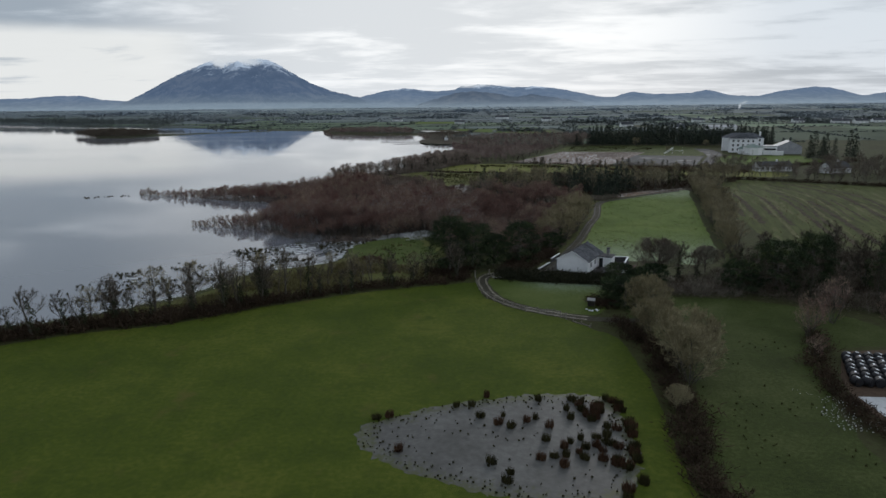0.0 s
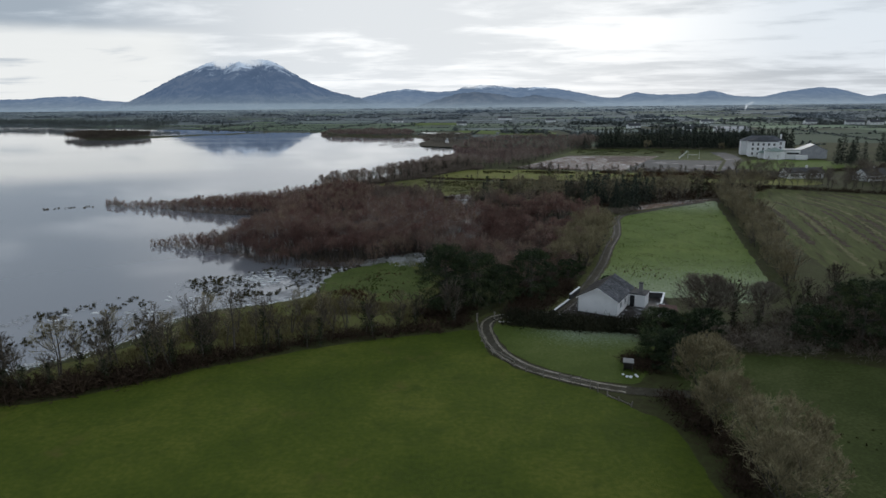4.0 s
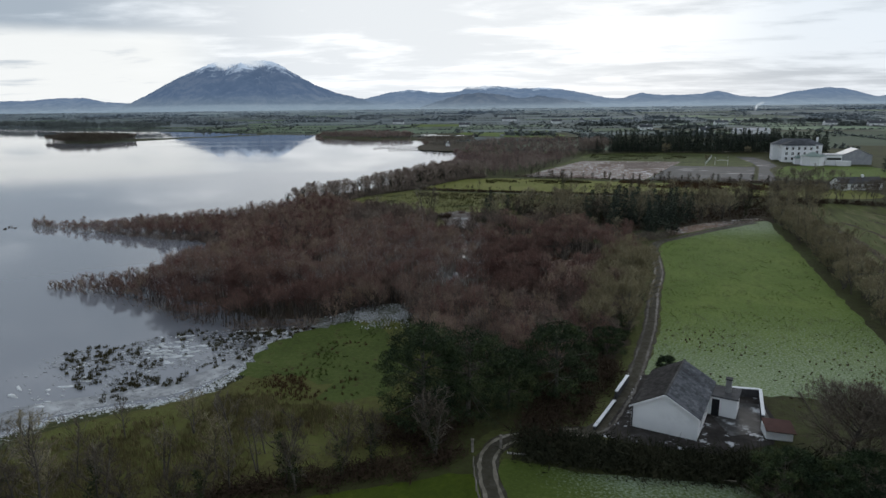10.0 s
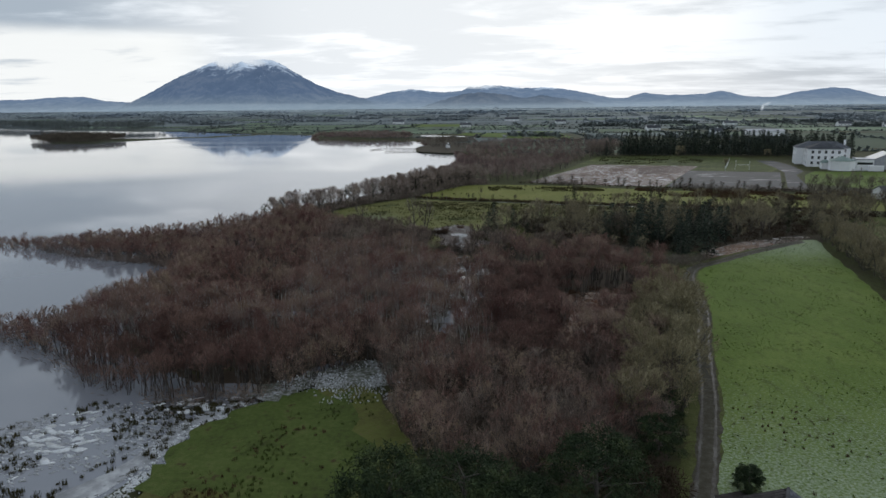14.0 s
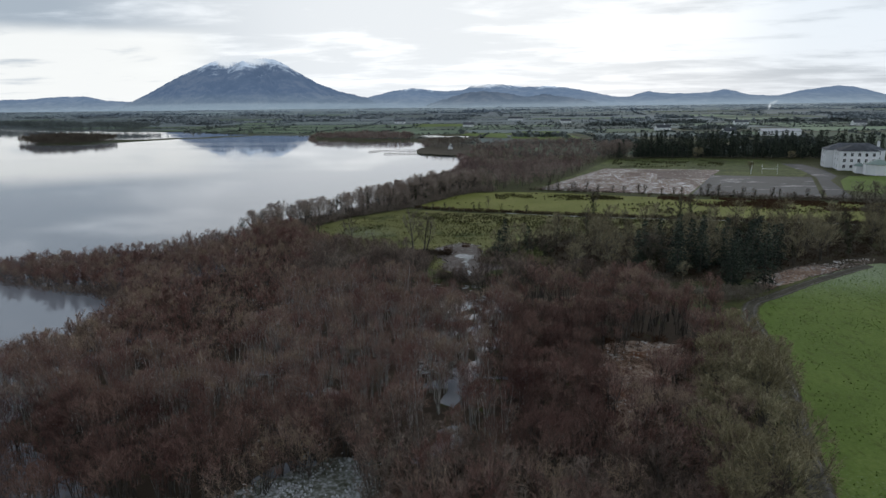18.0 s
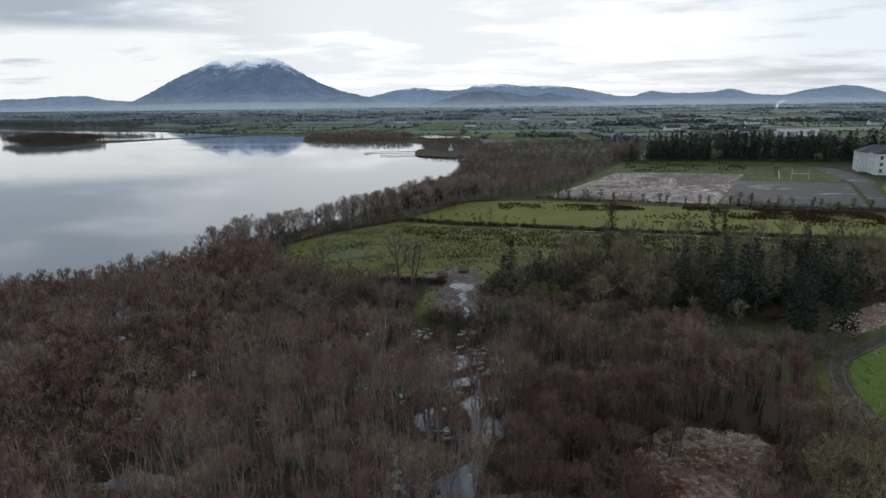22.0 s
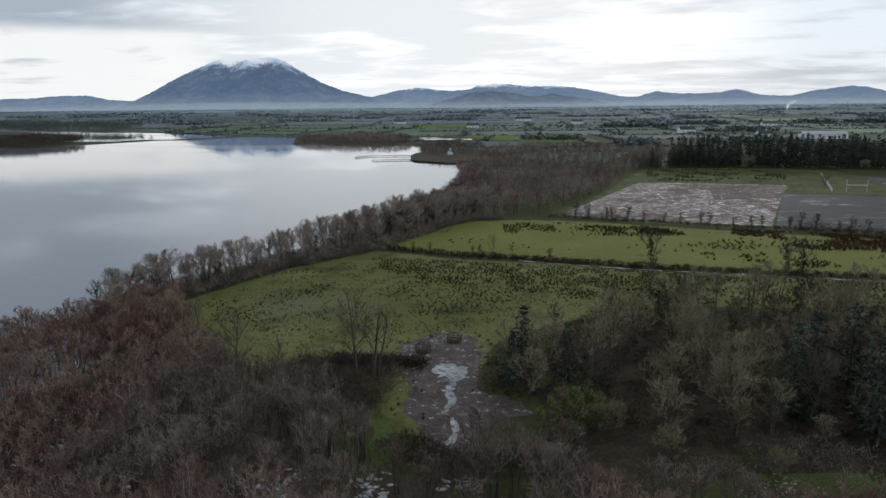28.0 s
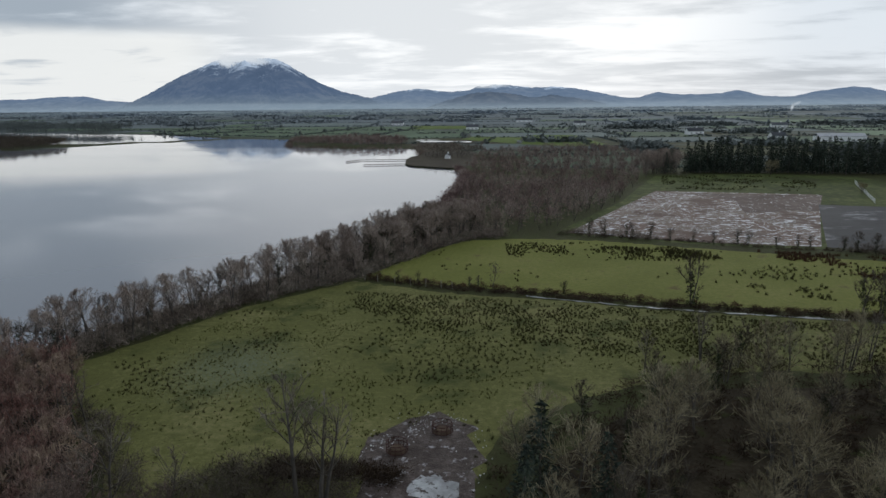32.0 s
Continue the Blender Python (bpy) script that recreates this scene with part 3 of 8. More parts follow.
def grown_tree(seed, height, radius, stems=1, limbs=14, branches=6, twigs=6, fine=2, twig_w=0.03, trunk_r=0.14, lean=0.1, start=0.3, low=0.25, steep=0.8, slim=False):
    """A leafless tree grown limb by limb inside a rounded crown: (wood, twigs)."""
    r = np.random.default_rng(seed)
    mid, half = height * (1 + low) / 2, height * (1 - low) / 2
    inv = np.array([1 / radius, 1 / radius, 1 / half])

    def room(p, d):
        q, e = (p - (0, 0, mid)) * inv, d * inv
        a, b, c = (e * e).sum(1), (q * e).sum(1), (q * q).sum(1) - 1
        return np.maximum((np.sqrt(np.maximum(b * b - a * c, 0)) - b) / a, 0.25)

    wood, lines = [], []
    for k in range(stems):
        az = r.uniform(0, 2 * np.pi)
        out = np.array([np.cos(az), np.sin(az), 0])
        d = unit(np.array([0, 0, 1.0]) + out * lean * r.uniform(0.4, 1.6))
        line = [out * (0.3 if stems > 1 else 0) * r.uniform(0.3, 1.6)]
        h = height * r.uniform(0.80, 0.95)
        for _ in range(5):
            d = unit(d + r.normal(size=3) * 0.07 + np.array([0, 0, 0.05]))
            line.append(line[-1] + d * h / 5)
        line = np.array(line)
        lines.append(line)
        tr = trunk_r * r.uniform(0.8, 1.1) * np.linspace(1, 0.2, 6)
        wood.append(prisms(line[:-1], line[1:], tr[:-1], tr[1:], 4 if trunk_r > 0.1 else 3))
    lines = np.array(lines)
    per = max(2, limbs // stems)
    k = stems * per
    which = np.repeat(np.arange(stems), per)
    t = np.clip(start + (1 - start) * (np.tile((np.arange(per) + 0.5) / per, stems) + r.uniform(-0.5, 0.5, k) / per), 0.05, 0.99)
    i = np.minimum((t * 5).astype(int), 4)
    u = (t * 5 - i)[:, None]
    b = lines[which, i] * (1 - u) + lines[which, i + 1] * u
    az = np.arange(k) * 2.4 + r.uniform(-0.5, 0.5, k) + r.uniform(0, 6.3)
    d = unit(np.c_[np.cos(az), np.sin(az), steep * (0.4 + 0.9 * t) * r.uniform(0.6, 1.4, k)])
    reach = (room(b, d) * r.uniform(0.68, 1.02, k))[:, None]
    m = b + d * reach * 0.5
    e = m + unit(d + r.normal(size=(k, 3)) * 0.18 + np.array([0, 0, 0.25])) * reach * 0.5
    lr = trunk_r * 0.42 * (1.1 - 0.6 * t)
    wood += [prisms(b, m, lr, lr * 0.6, 3), prisms(m, e, lr * 0.6, lr * 0.25, 3)]

    def shoots(p0, p1, n, wide, up, ratio):
        p0, p1 = np.repeat(p0, n, 0), np.repeat(p1, n, 0)
        p = p0 + (p1 - p0) * r.uniform(0.15, 1, (len(p0), 1))
        d = unit(unit(p1 - p0) + r.normal(size=p.shape) * wide + np.array([0, 0, up]))
        step = np.minimum(room(p, d) * 1.04, np.linalg.norm(p1 - p0, axis=1) * ratio) * r.uniform(0.6, 1.2, len(p))
        return p, p + d * step[:, None]

    def thin(p, q, w):
        n = np.linalg.norm(q - p, axis=1)
        return slivers(p, q - p, n, w, r)

    p, q = shoots(np.concatenate([b, m, lines[:, 3], lines[:, 4]]), np.concatenate([m, e, lines[:, 4], lines[:, 5]]), max(1, branches // 2), 0.45, 0.25, 0.95)
    out = [thin(p, q, twig_w * 1.8) if slim else prisms(p, q, twig_w * 0.75, twig_w * 0.4, 3)]
    p, q = shoots(p, q, twigs, 0.5, 0.2, 0.85)
    out.append(thin(p, q, twig_w * 1.25))
    if fine:
        p, q = shoots(p, q, fine, 0.55, 0.15, 0.85)
        out.append(thin(p, q, twig_w))
    v, f = join(out)
    v[:, 2] = np.maximum(v[:, 2], 0.1)
    return join(wood), (v, f)


def leaf_cloud(r, centres, radii, count, size, flat=0.7, droop=0.0, slim=1.0):
    """Small leaf triangles in clumps."""
    v = []
    for c, rad in zip(centres, radii):
        q = r.normal(size=(count, 3))
        q = unit(q) * (r.random((count, 1)) ** 0.4) * rad
        q[:, 2] *= flat
        v.append(q + c)
    p = np.concatenate(v)
    d = unit(r.normal(size=p.shape) + np.array([0, 0, -droop]))
    return slivers(p, d, size * r.uniform(0.6, 1.4, len(p)), size * slim * r.uniform(0.4, 0.8, len(p)), r)


def spruce_tree(seed, height, radius, tiers=14, per=9, needle=0.5):
    """A pointed conifer: (wood, needles)."""
    r = np.random.default_rng(seed)
    wood = prisms(np.array([[0, 0, 0.0], [0, 0, height * 0.5]]), np.array([[0, 0, height * 0.5], [0, 0, height * 0.97]]), [height * 0.016, height * 0.010], [height * 0.010, 0.02], 5)
    ps, ds, ls, ws = [], [], [], []
    for k in range(tiers):
        t = 0.12 + 0.86 * k / (tiers - 1)
        rad = radius * (1 - t) ** 0.8 * r.uniform(0.8, 1.15) + 0.15
        for b in range(per):
            a = 2 * np.pi * (b + r.uniform(-0.3, 0.3)) / per + k
            o = np.array([np.cos(a), np.sin(a), -0.18])
            n = max(3, int(rad / radius * 11))
            u = r.random((n, 1))
            base = np.array([0, 0, t * height + r.uniform(-0.25, 0.25)])
            ps.append(base + o * rad * u + r.normal(size=(n, 3)) * 0.08)
            ds.append(unit(o + r.normal(size=(n, 3)) * 0.6 + np.array([0, 0, -0.1])))
            ls.append(needle * r.uniform(0.7, 1.4, n))
            ws.append(needle * 0.55 * r.uniform(0.6, 1.2, n))
    return wood, slivers(np.concatenate(ps), np.concatenate(ds), np.concatenate(ls), np.concatenate(ws), r)


def cypress_tree(seed, height, radius, clumps=60, count=70, tier=0.28, leaf=0.42):
    """A broad, dark, flat-layered conifer: (wood, foliage)."""
    r = np.random.default_rng(seed)
    p0, p1, a, b = [np.zeros(3)], [np.array([0.2, 0.1, height * 0.6])], [height * 0.03], [height * 0.016]
    p0.append(p1[0]), p1.append(np.array([0.3, 0.0, height * 0.93])), a.append(height * 0.016), b.append(0.04)
    cs, rs = [], []
    for k in range(clumps):
        t = tier + (1 - tier) * r.random() ** 0.8
        az = r.uniform(0, 2 * np.pi)
        shell = math.sqrt(max(0.0, 1 - ((t - 0.45) / 0.6) ** 2))
        rad = radius * shell * (0.30 + 0.78 * r.random() ** 0.6)
        c = np.array([np.cos(az) * rad, np.sin(az) * rad, t * height])
        cs.append(c), rs.append(radius * r.uniform(0.13, 0.30))
        if k % 6 == 0:
            s = np.array([0.2, 0.1, max(0.3, t - 0.12) * height])
            p0.append(s), p1.append(c), a.append(height * 0.007), b.append(0.02)
    wood = prisms(np.array(p0[:2]), np.array(p1[:2]), np.array(a[:2]), np.array(b[:2]), 6)
    arms = [prisms(p0[k], p1[k], a[k] * 1.5, b[k], 4) for k in range(2, len(p0))]
    return wood, leaf_cloud(r, cs, rs, count, leaf * 1.35, 0.5, 0.25, 0.36), arms


def placed(tree, x, y, z, yaw, s, sz=None):
    """A copy of (vertices, triangles) turned, scaled and moved."""
    v, f = tree
    c, sn = math.cos(yaw), math.sin(yaw)
    out = np.empty_like(v)
    out[:, 0] = (v[:, 0] * c - v[:, 1] * sn) * s + x
    out[:, 1] = (v[:, 0] * sn + v[:, 1] * c) * s + y
    out[:, 2] = v[:, 2] * (sz or s) + z
    return out, f


def smooth_line(pts, step=1.0, closed=False):
    """Catmull-Rom through the points, with about that spacing."""
    p = np.array(pts, float)
    n = len(p)
    out = []
    for i in range(n if closed else n - 1):
        a, b, c, d = (p[(i + k) % n] if closed else p[min(max(i + k, 0), n - 1)] for k in (-1, 0, 1, 2))
        m = max(2, int(np.linalg.norm(c - b) / step))
        t = (np.arange(m) / m)[:, None]
        out.append(0.5 * (2 * b + (c - a) * t + (2 * a - 5 * b + 4 * c - d) * t**2 + (3 * b - a - 3 * c + d) * t**3))
    if not closed:
        out.append(p[-1:])
    return np.concatenate(out)


def inside(poly, x, y):
    poly = np.asarray(poly, float)
    res = np.zeros(np.shape(x), bool)
    j = len(poly) - 1
    for i in range(len(poly)):
        (xi, yi), (xj, yj) = poly[i], poly[j]
        res ^= ((yi > y) != (yj > y)) & (x < (xj - xi) * (y - yi) / (yj - yi + 1e-12) + xi)
        j = i
    return res


def distance(line, x, y, closed=True):
    line = np.asarray(line, float)
    best = np.full(np.shape(x), 1e9)
    for i in range(len(line) if closed else len(line) - 1):
        a, b = line[i], line[(i + 1) % len(line)]
        d = b - a
        t = np.clip(((x - a[0]) * d[0] + (y - a[1]) * d[1]) / (d @ d + 1e-9), 0, 1)
        best = np.minimum(best, np.hypot(x - a[0] - t * d[0], y - a[1] - t * d[1]))
    return best


def lumps(x, y, scale, seed):
    """Smooth value noise on arrays, about -1 to 1."""
    r = np.random.default_rng(seed)
    g = r.uniform(-1, 1, (64, 64))
    x, y = x / scale, y / scale
    xi, yi = np.floor(x).astype(int), np.floor(y).astype(int)
    fx, fy = x - xi, y - yi
    fx, fy = fx * fx * (3 - 2 * fx), fy * fy * (3 - 2 * fy)
    q = lambda i, j: g[i % 64, j % 64]
    return (q(xi, yi) * (1 - fx) + q(xi + 1, yi) * fx) * (1 - fy) + (q(xi, yi + 1) * (1 - fx) + q(xi + 1, yi + 1) * fx) * fy


# ------------------------------------------------------------ plan
WATER = -0.6
SHORE = [(-400, -60), (-200, 45), (-110, 84), (-80, 97), (-68, 104), (-62, 110), (-57, 115), (-53, 124), (-51, 131), (-44, 136), (-35, 140), (-31, 150),
         (-28, 159), (-24, 166), (-19, 172), (-14, 176), (-22, 181), (-40, 186), (-49, 198), (-54, 212), (-60, 227), (-74, 234), (-80, 246), (-76, 260),
         (-71, 272), (-67, 284), (-63, 296), (-57, 309), (-45, 328), (-36, 351), (-30, 366), (-25, 380), (-21, 398), (-17, 418), (-15, 450), (-14, 482), (-13, 500), (-13.5, 514), (-17, 534), (-20, 545),
         (-27, 549), (-36, 553), (-43.5, 557.5), (-48, 572), (-50, 590), (-51, 617), (-47, 634), (-50, 665), (-58, 700)]
SHORE_FAR = [(-105, 697), (-155, 718), (-172, 752), (-185, 800), (-189, 832), (-260, 845), (-297, 885), (-340, 925), (-381, 953), (-471, 973), (-620, 1024),
             (-808, 1131), (-1300, 1330), (-2600, 1600), (-4800, 1700), (-4800, -900), (-900, -300)]
LAKE = np.concatenate([smooth_line(SHORE, 4.0), np.array(SHORE_FAR, float)])
ISLAND = [(-478, 760), (-445, 720), (-410, 688), (-378, 683), (-364, 705), (-366, 745), (-390, 790), (-430, 815), (-465, 800)]
SPIT = [(-372, 712), (-352, 742), (-338, 772), (-300, 800), (-262, 838), (-275, 852), (-325, 815), (-368, 782), (-395, 790)]
CARR = [(-24, 165), (-36, 163), (-48, 168), (-60, 177), (-75, 184), (-85, 186), (-84, 189), (-77, 188), (-70, 190), (-65, 197), (-61, 204), (-60, 215), (-64, 226),
        (-75, 233), (-87, 235), (-107, 243.5), (-135.5, 253.3), (-135.5, 256.3), (-109, 251), (-99, 255), (-88, 258), (-79, 261), (-72, 268), (-67, 277), (-60, 281), (-52, 284),
        (-42, 268), (-30, 254), (-19, 249), (-10, 240), (2, 236), (15, 236), (34, 226), (40, 213),
        (33, 190), (27, 171), (24, 160), (19, 150), (10, 147), (0, 146), (-7, 152), (-11, 165), (-13, 176)]
CHANNELS = [[(-8.6, 237.9), (-5.4, 225.8), (-0.4, 213.0), (-2.4, 203.0), (-3.9, 197.2), (-4.7, 191.4)], [(-4.4, 231.2), (-2.7, 218.0), (-1.5, 211.3)], [(-1.0, 204.3), (-6.4, 195.4), (-4.3, 184.8), (-6.4, 176.3)], [(-58.6, 238.4), (-47.6, 224.2), (-28.7, 213.6)]]
CARR_GAP = [(12.6, 180), (13.1, 186), (14.6, 195), (13.6, 204), (16.5, 207.5), (21.7, 209.6), (26.5, 209), (28.3, 206), (26.6, 201), (21.5, 194), (17.5, 187.5), (15.2, 181)]
POND = [(-12.7, 63.3), (-12.1, 65.2), (-9.1, 66.9), (-2.8, 70.3), (7.6, 72.9), (15.1, 72.8), (16.8, 68), (16.7, 61.2), (15.5, 55), (12.2, 51), (7.1, 50.8), (1.5, 52),
        (-5, 54.8), (-10.4, 58.2), (-12.3, 60.9)]
HEDGE_W = [(-120, 66), (-90, 80), (-62, 94.5), (-52, 98), (-43, 104), (-37, 108.7), (-31, 112), (-22, 117), (-11, 121), (-1.5, 124.5)]
TRACK_A = [(34, 98.5), (28.5, 100.2), (24, 100.8), (19.7, 101.5), (15.4, 103), (11.1, 105.4), (7, 108.4), (3.6, 113.5), (2, 119.8), (1.6, 125.7), (3.6, 129.4), (8.5, 131),
           (13.8, 132.4), (17.8, 139.5), (20.8, 146.5), (23.6, 154.1), (27.9, 166.6), (32.7, 183.2), (37.4, 197.7), (40.3, 211.1), (42.0, 220), (45.5, 228), (51.5, 233), (63.4, 243), (80, 255.2)]
PASTURE_E = [(21.5, 146), (25, 154), (29.3, 166), (34, 183), (38.8, 198), (41.7, 211), (43.4, 220), (47.8, 229), (56, 238), (68, 248), (83.5, 257), (80, 242), (74, 217),
             (69, 198), (64, 178), (59.5, 160), (55.5, 146), (49, 138), (37, 141), (34.5, 140.5), (28, 142.5)]


def ground_height(x, y):
    near = (y < 1300) & (x > -1500) & (x < 900)
    d = np.full(x.shape, 60.0)
    ins = inside(LAKE, x, y)
    d[near] = distance(LAKE, x[near], y[near])
    d[~near & ins] = 60
    d = np.where(ins, -d, d)
    h = WATER + np.clip(d * 0.07, -2.5, 0.6) + np.clip(1 - np.abs(d) / 14, 0, 1) * 0.10 * lumps(x, y, 3.5, 3)
    isl = inside(ISLAND, x, y) | inside(SPIT, x, y)
    h = np.where(isl, WATER + 0.5, h)
    carr = inside(CARR, x, y)
    edge = np.clip(distance(CARR, x, y) / 8, 0, 1)
    wet = WATER + 0.17 + 0.24 * lumps(x, y, 6, 5) + (0.10 + 0.14 * ((x > -12) & (x < 5) & (y > 192))) * lumps(x, y, 2.2, 6) - 0.10 * ((x > -12) & (x < 5) & (y > 192)) + np.clip((x + 10) / 45, 0, 1) * 0.3
    wet = wet - np.clip((-x - 54) / 10, 0, 1) * 0.5 - np.clip((184 - y) / 10, 0, 1) * (x < -20) * 0.06
    h = np.where(carr, h * (1 - edge) + np.minimum(wet, 0) * edge, h)
    for q in CHANNELS[:3]:
        near_q = np.abs(y - q[0][1]) < 60
        dq = np.full(x.shape, 50.0)
        dq[near_q] = distance(q, x[near_q], y[near_q], False)
        h = np.where(carr & (dq < 1.5 + 0.9 * lumps(x, y, 3, 9)) & (y < 230), np.minimum(h, WATER - 0.06 + 0.16 * lumps(x, y, 4, 8)), h)
    low = inside(POND, x, y)
    h = np.where(low, np.minimum(h, -0.03), h)
    return np.minimum(h, 0), d, carr


def spread(lo, hi, a, b, fine, growth=0.011):
    """Grid lines, fine between a and b and wider with the distance."""
    mid = list(np.arange(a, b, fine))
    up, down = [b], []
    while up[-1] < hi:
        up.append(up[-1] + fine + (up[-1] - b) * growth * 1.6)
    p = a
    while p > lo:
        p -= fine + (a - p) * growth * 1.6
        down.append(p)
    return np.array(down[::-1] + mid + up)


gx, gy = spread(-4700, 4700, -100, 45, 2.9, 0.03), spread(-350, 4960, 90, 290, 2.9, 0.03)
GX, GY = np.meshgrid(gx, gy, indexing="ij")
px, py = GX.ravel(), GY.ravel()
pz, shore_d, in_carr = ground_height(px, py)
nx, ny = len(gx), len(gy)
ii = (np.arange(nx - 1)[:, None] * ny + np.arange(ny - 1)).ravel()
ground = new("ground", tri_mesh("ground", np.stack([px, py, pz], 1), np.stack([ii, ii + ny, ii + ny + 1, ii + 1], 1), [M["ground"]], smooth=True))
tagged(ground, "rough winter grassland sloping gently to a lake shore", "ground", kind="structure")
wet = np.clip(0.40 - np.abs(shore_d - 0.3) * 0.06, 0, 0.40) * (py < 400) * ~in_carr
ground.data.attributes.new("wet", "FLOAT", "POINT").data.foreach_set("value", wet.astype(np.float32))
# far: how strongly the painted haze tints the ground
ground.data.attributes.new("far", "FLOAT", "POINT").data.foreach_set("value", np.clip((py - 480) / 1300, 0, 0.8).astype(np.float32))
ground.data.attributes.new("carr", "FLOAT", "POINT").data.foreach_set("value", (in_carr * 0.6).astype(np.float32))

bm = bmesh.new()
lake_xs, lake_ys = (-4700, 120), (-350, 1720)
bm.faces.new([bm.verts.new(c) for c in ((lake_xs[0], lake_ys[0], WATER), (lake_xs[1], lake_ys[0], WATER), (lake_xs[1], lake_ys[1], WATER), (lake_xs[0], lake_ys[1], WATER))])
tagged(part("water", bm, M["water"]), "still grey lake reflecting an overcast sky", "lake", kind="structure")


def sheet(name, pts, z, material, label, step=1.5, jitter=0.0, frost=None, kind="structure", cat="field", smooth=True):
    """A flat sheet laid on the ground, with soft, uneven edges; frost(x, y) gives an attribute."""
    line = smooth_line(pts, step, True) if smooth else np.array(pts, float)
    ragged = rng.normal(size=line.shape) * jitter if jitter else line * 0
    for _ in range(6):
        bm = bmesh.new()
        x, y = (line + ragged).T
        f = bm.faces.new([bm.verts.new((a, b, z)) for a, b in zip(x, y)])
        bmesh.ops.triangulate(bm, faces=[f])
        if abs(sum(f.calc_area() for f in bm.faces) - 0.5 * abs(np.sum(x * np.roll(y, -1) - y * np.roll(x, -1)))) < 0.001 * sum(f.calc_area() for f in bm.faces):
            break
        ragged = ragged * 0.6
    bm.normal_update()
    for f in bm.faces:
        if f.normal.z < 0:
            f.normal_flip()
    if frost:
        for _ in range(4):
            long = [e for e in bm.edges if e.calc_length() > 7]
            if long:
                bmesh.ops.subdivide_edges(bm, edges=long, cuts=1)
                bmesh.ops.triangulate(bm, faces=[f for f in bm.faces if len(f.verts) > 3])
    ob = part(name, bm, material)
    if frost:
        co = np.array([v.co for v in ob.data.vertices])
        ob.data.attributes.new("frost", "FLOAT", "POINT").data.foreach_set("value", frost(co[:, 0], co[:, 1]).astype(np.float32))
    return tagged(ob, label, cat, kind=kind)


FIELD_W = [(-250, -20), (-120, 64), (-90, 78), (-62, 93), (-52, 96.5), (-43, 102.5), (-37, 107), (-31, 110.5), (-22, 115.5), (-11, 119.8), (-1, 123), (0.6, 122), (1, 117.5),
           (2.2, 112.8), (6.6, 106.9), (10.7, 104), (15, 101), (18, 97), (21.5, 93), (22.3, 84), (22, 73), (20.8, 62), (20, 50), (18, 20), (16, -120), (-100, -120)]
sheet("field_west", FIELD_W, 0.02, M["grass"], "large close-grazed dark green pasture", jitter=0.15)
sheet("field_home", [(3.2, 125.5), (12, 123.4), (25, 121.6), (26, 115), (22, 106), (19.9, 103.6), (15, 104.6), (11.4, 107), (7.7, 110), (4.8, 114.5), (3.3, 120)], 0.03, M["grass_home"],
      "small rough paddock with frosted grass tips", jitter=0.15, frost=lambda x, y: np.clip((y - 112) / 10, 0, 1) * np.clip((x - 3) / 12, 0, 1) * 0.34)
sheet("field_east", PASTURE_E, 0.03, M["grass_bright"], "bright green pasture with frost along its far edge", jitter=0.15,
      frost=lambda x, y: np.clip((y - 225) / 22, 0, 1) * 0.25 + np.clip((180 - y) / 34, 0, 1) * 0.26)
sheet("field_yard", [(25, 98.5), (26, 106), (28, 113), (40, 113.5), (52, 110.5), (62, 102), (64, 92), (50, 88), (45, 78), (41, 66), (40, 48), (39, 10), (24, 10), (23.8, 52), (25, 62), (26.6, 71), (29, 84), (27, 92)], 0.025, mat("yard_field_grass", [(0.34, (0.026, 0.034, 0.010)), (0.5, (0.040, 0.054, 0.014)), (0.64, (0.070, 0.080, 0.028))], 2.2, 0.1, bump=0.6, bump_scale=6),
      "weedy green field beside the farmyard", jitter=0.2)
sheet("field_south_bank", [(-75, 93), (-62, 99), (-50, 104), (-37, 113), (-20, 121), (-6, 127), (-4, 135), (-5, 150), (-10, 162), (-15, 171), (-21, 164), (-27.4, 152), (-32.2, 139.6), (-42.6, 132.8), (-48, 127.6), (-50.2, 118.4), (-57, 108.6)],
      0.02, mat("lakeside_rough_grass", [(0.32, (0.046, 0.042, 0.018)), (0.46, (0.078, 0.076, 0.026)), (0.58, (0.090, 0.100, 0.028)), (0.72, (0.105, 0.078, 0.042))], 1.1, 0.12, bump=0.7), "rough olive grass between the hedge and the lake", jitter=0.3)
sheet("field_bank_green", [(-29.5, 145.5), (-30.2, 153), (-27.5, 160.5), (-24, 165), (-16, 166), (-12, 158), (-9.5, 150), (-11, 141), (-14, 138.5), (-18, 139), (-20, 143), (-27, 145)], 0.035, M["grass_bank"], "green grazed tongue of the lake bank", jitter=0.9)
sheet("field_rough", [(86, 226), (97, 255), (113, 289), (140, 276), (190, 247), (230, 220), (160, 120), (98, 150), (85, 156), (75, 160), (76, 172), (80, 200)], 0.03, M["rough_field"],
      "rough field with dark rushy drills", jitter=0.3)
sheet("field_rushes", [(-59, 280), (-52, 292), (-42, 311), (-28.5, 326), (-24, 328.5), (-7, 322), (12.5, 318), (25.7, 314), (46, 310.4), (75, 306), (110, 300), (112, 297), (75, 293), (48, 290), (26, 289), (12, 282), (3, 275), (-1, 266),
      (-4, 250), (-9, 246), (-17, 259), (-28, 254), (-42, 271)], 0.02, M["grass_rush"], "green meadow dotted with dark rushes", jitter=0.3, frost=lambda x, y: 0.34 * np.exp(-((x + 33) / 11) ** 2 - ((y - 288) / 12) ** 2))
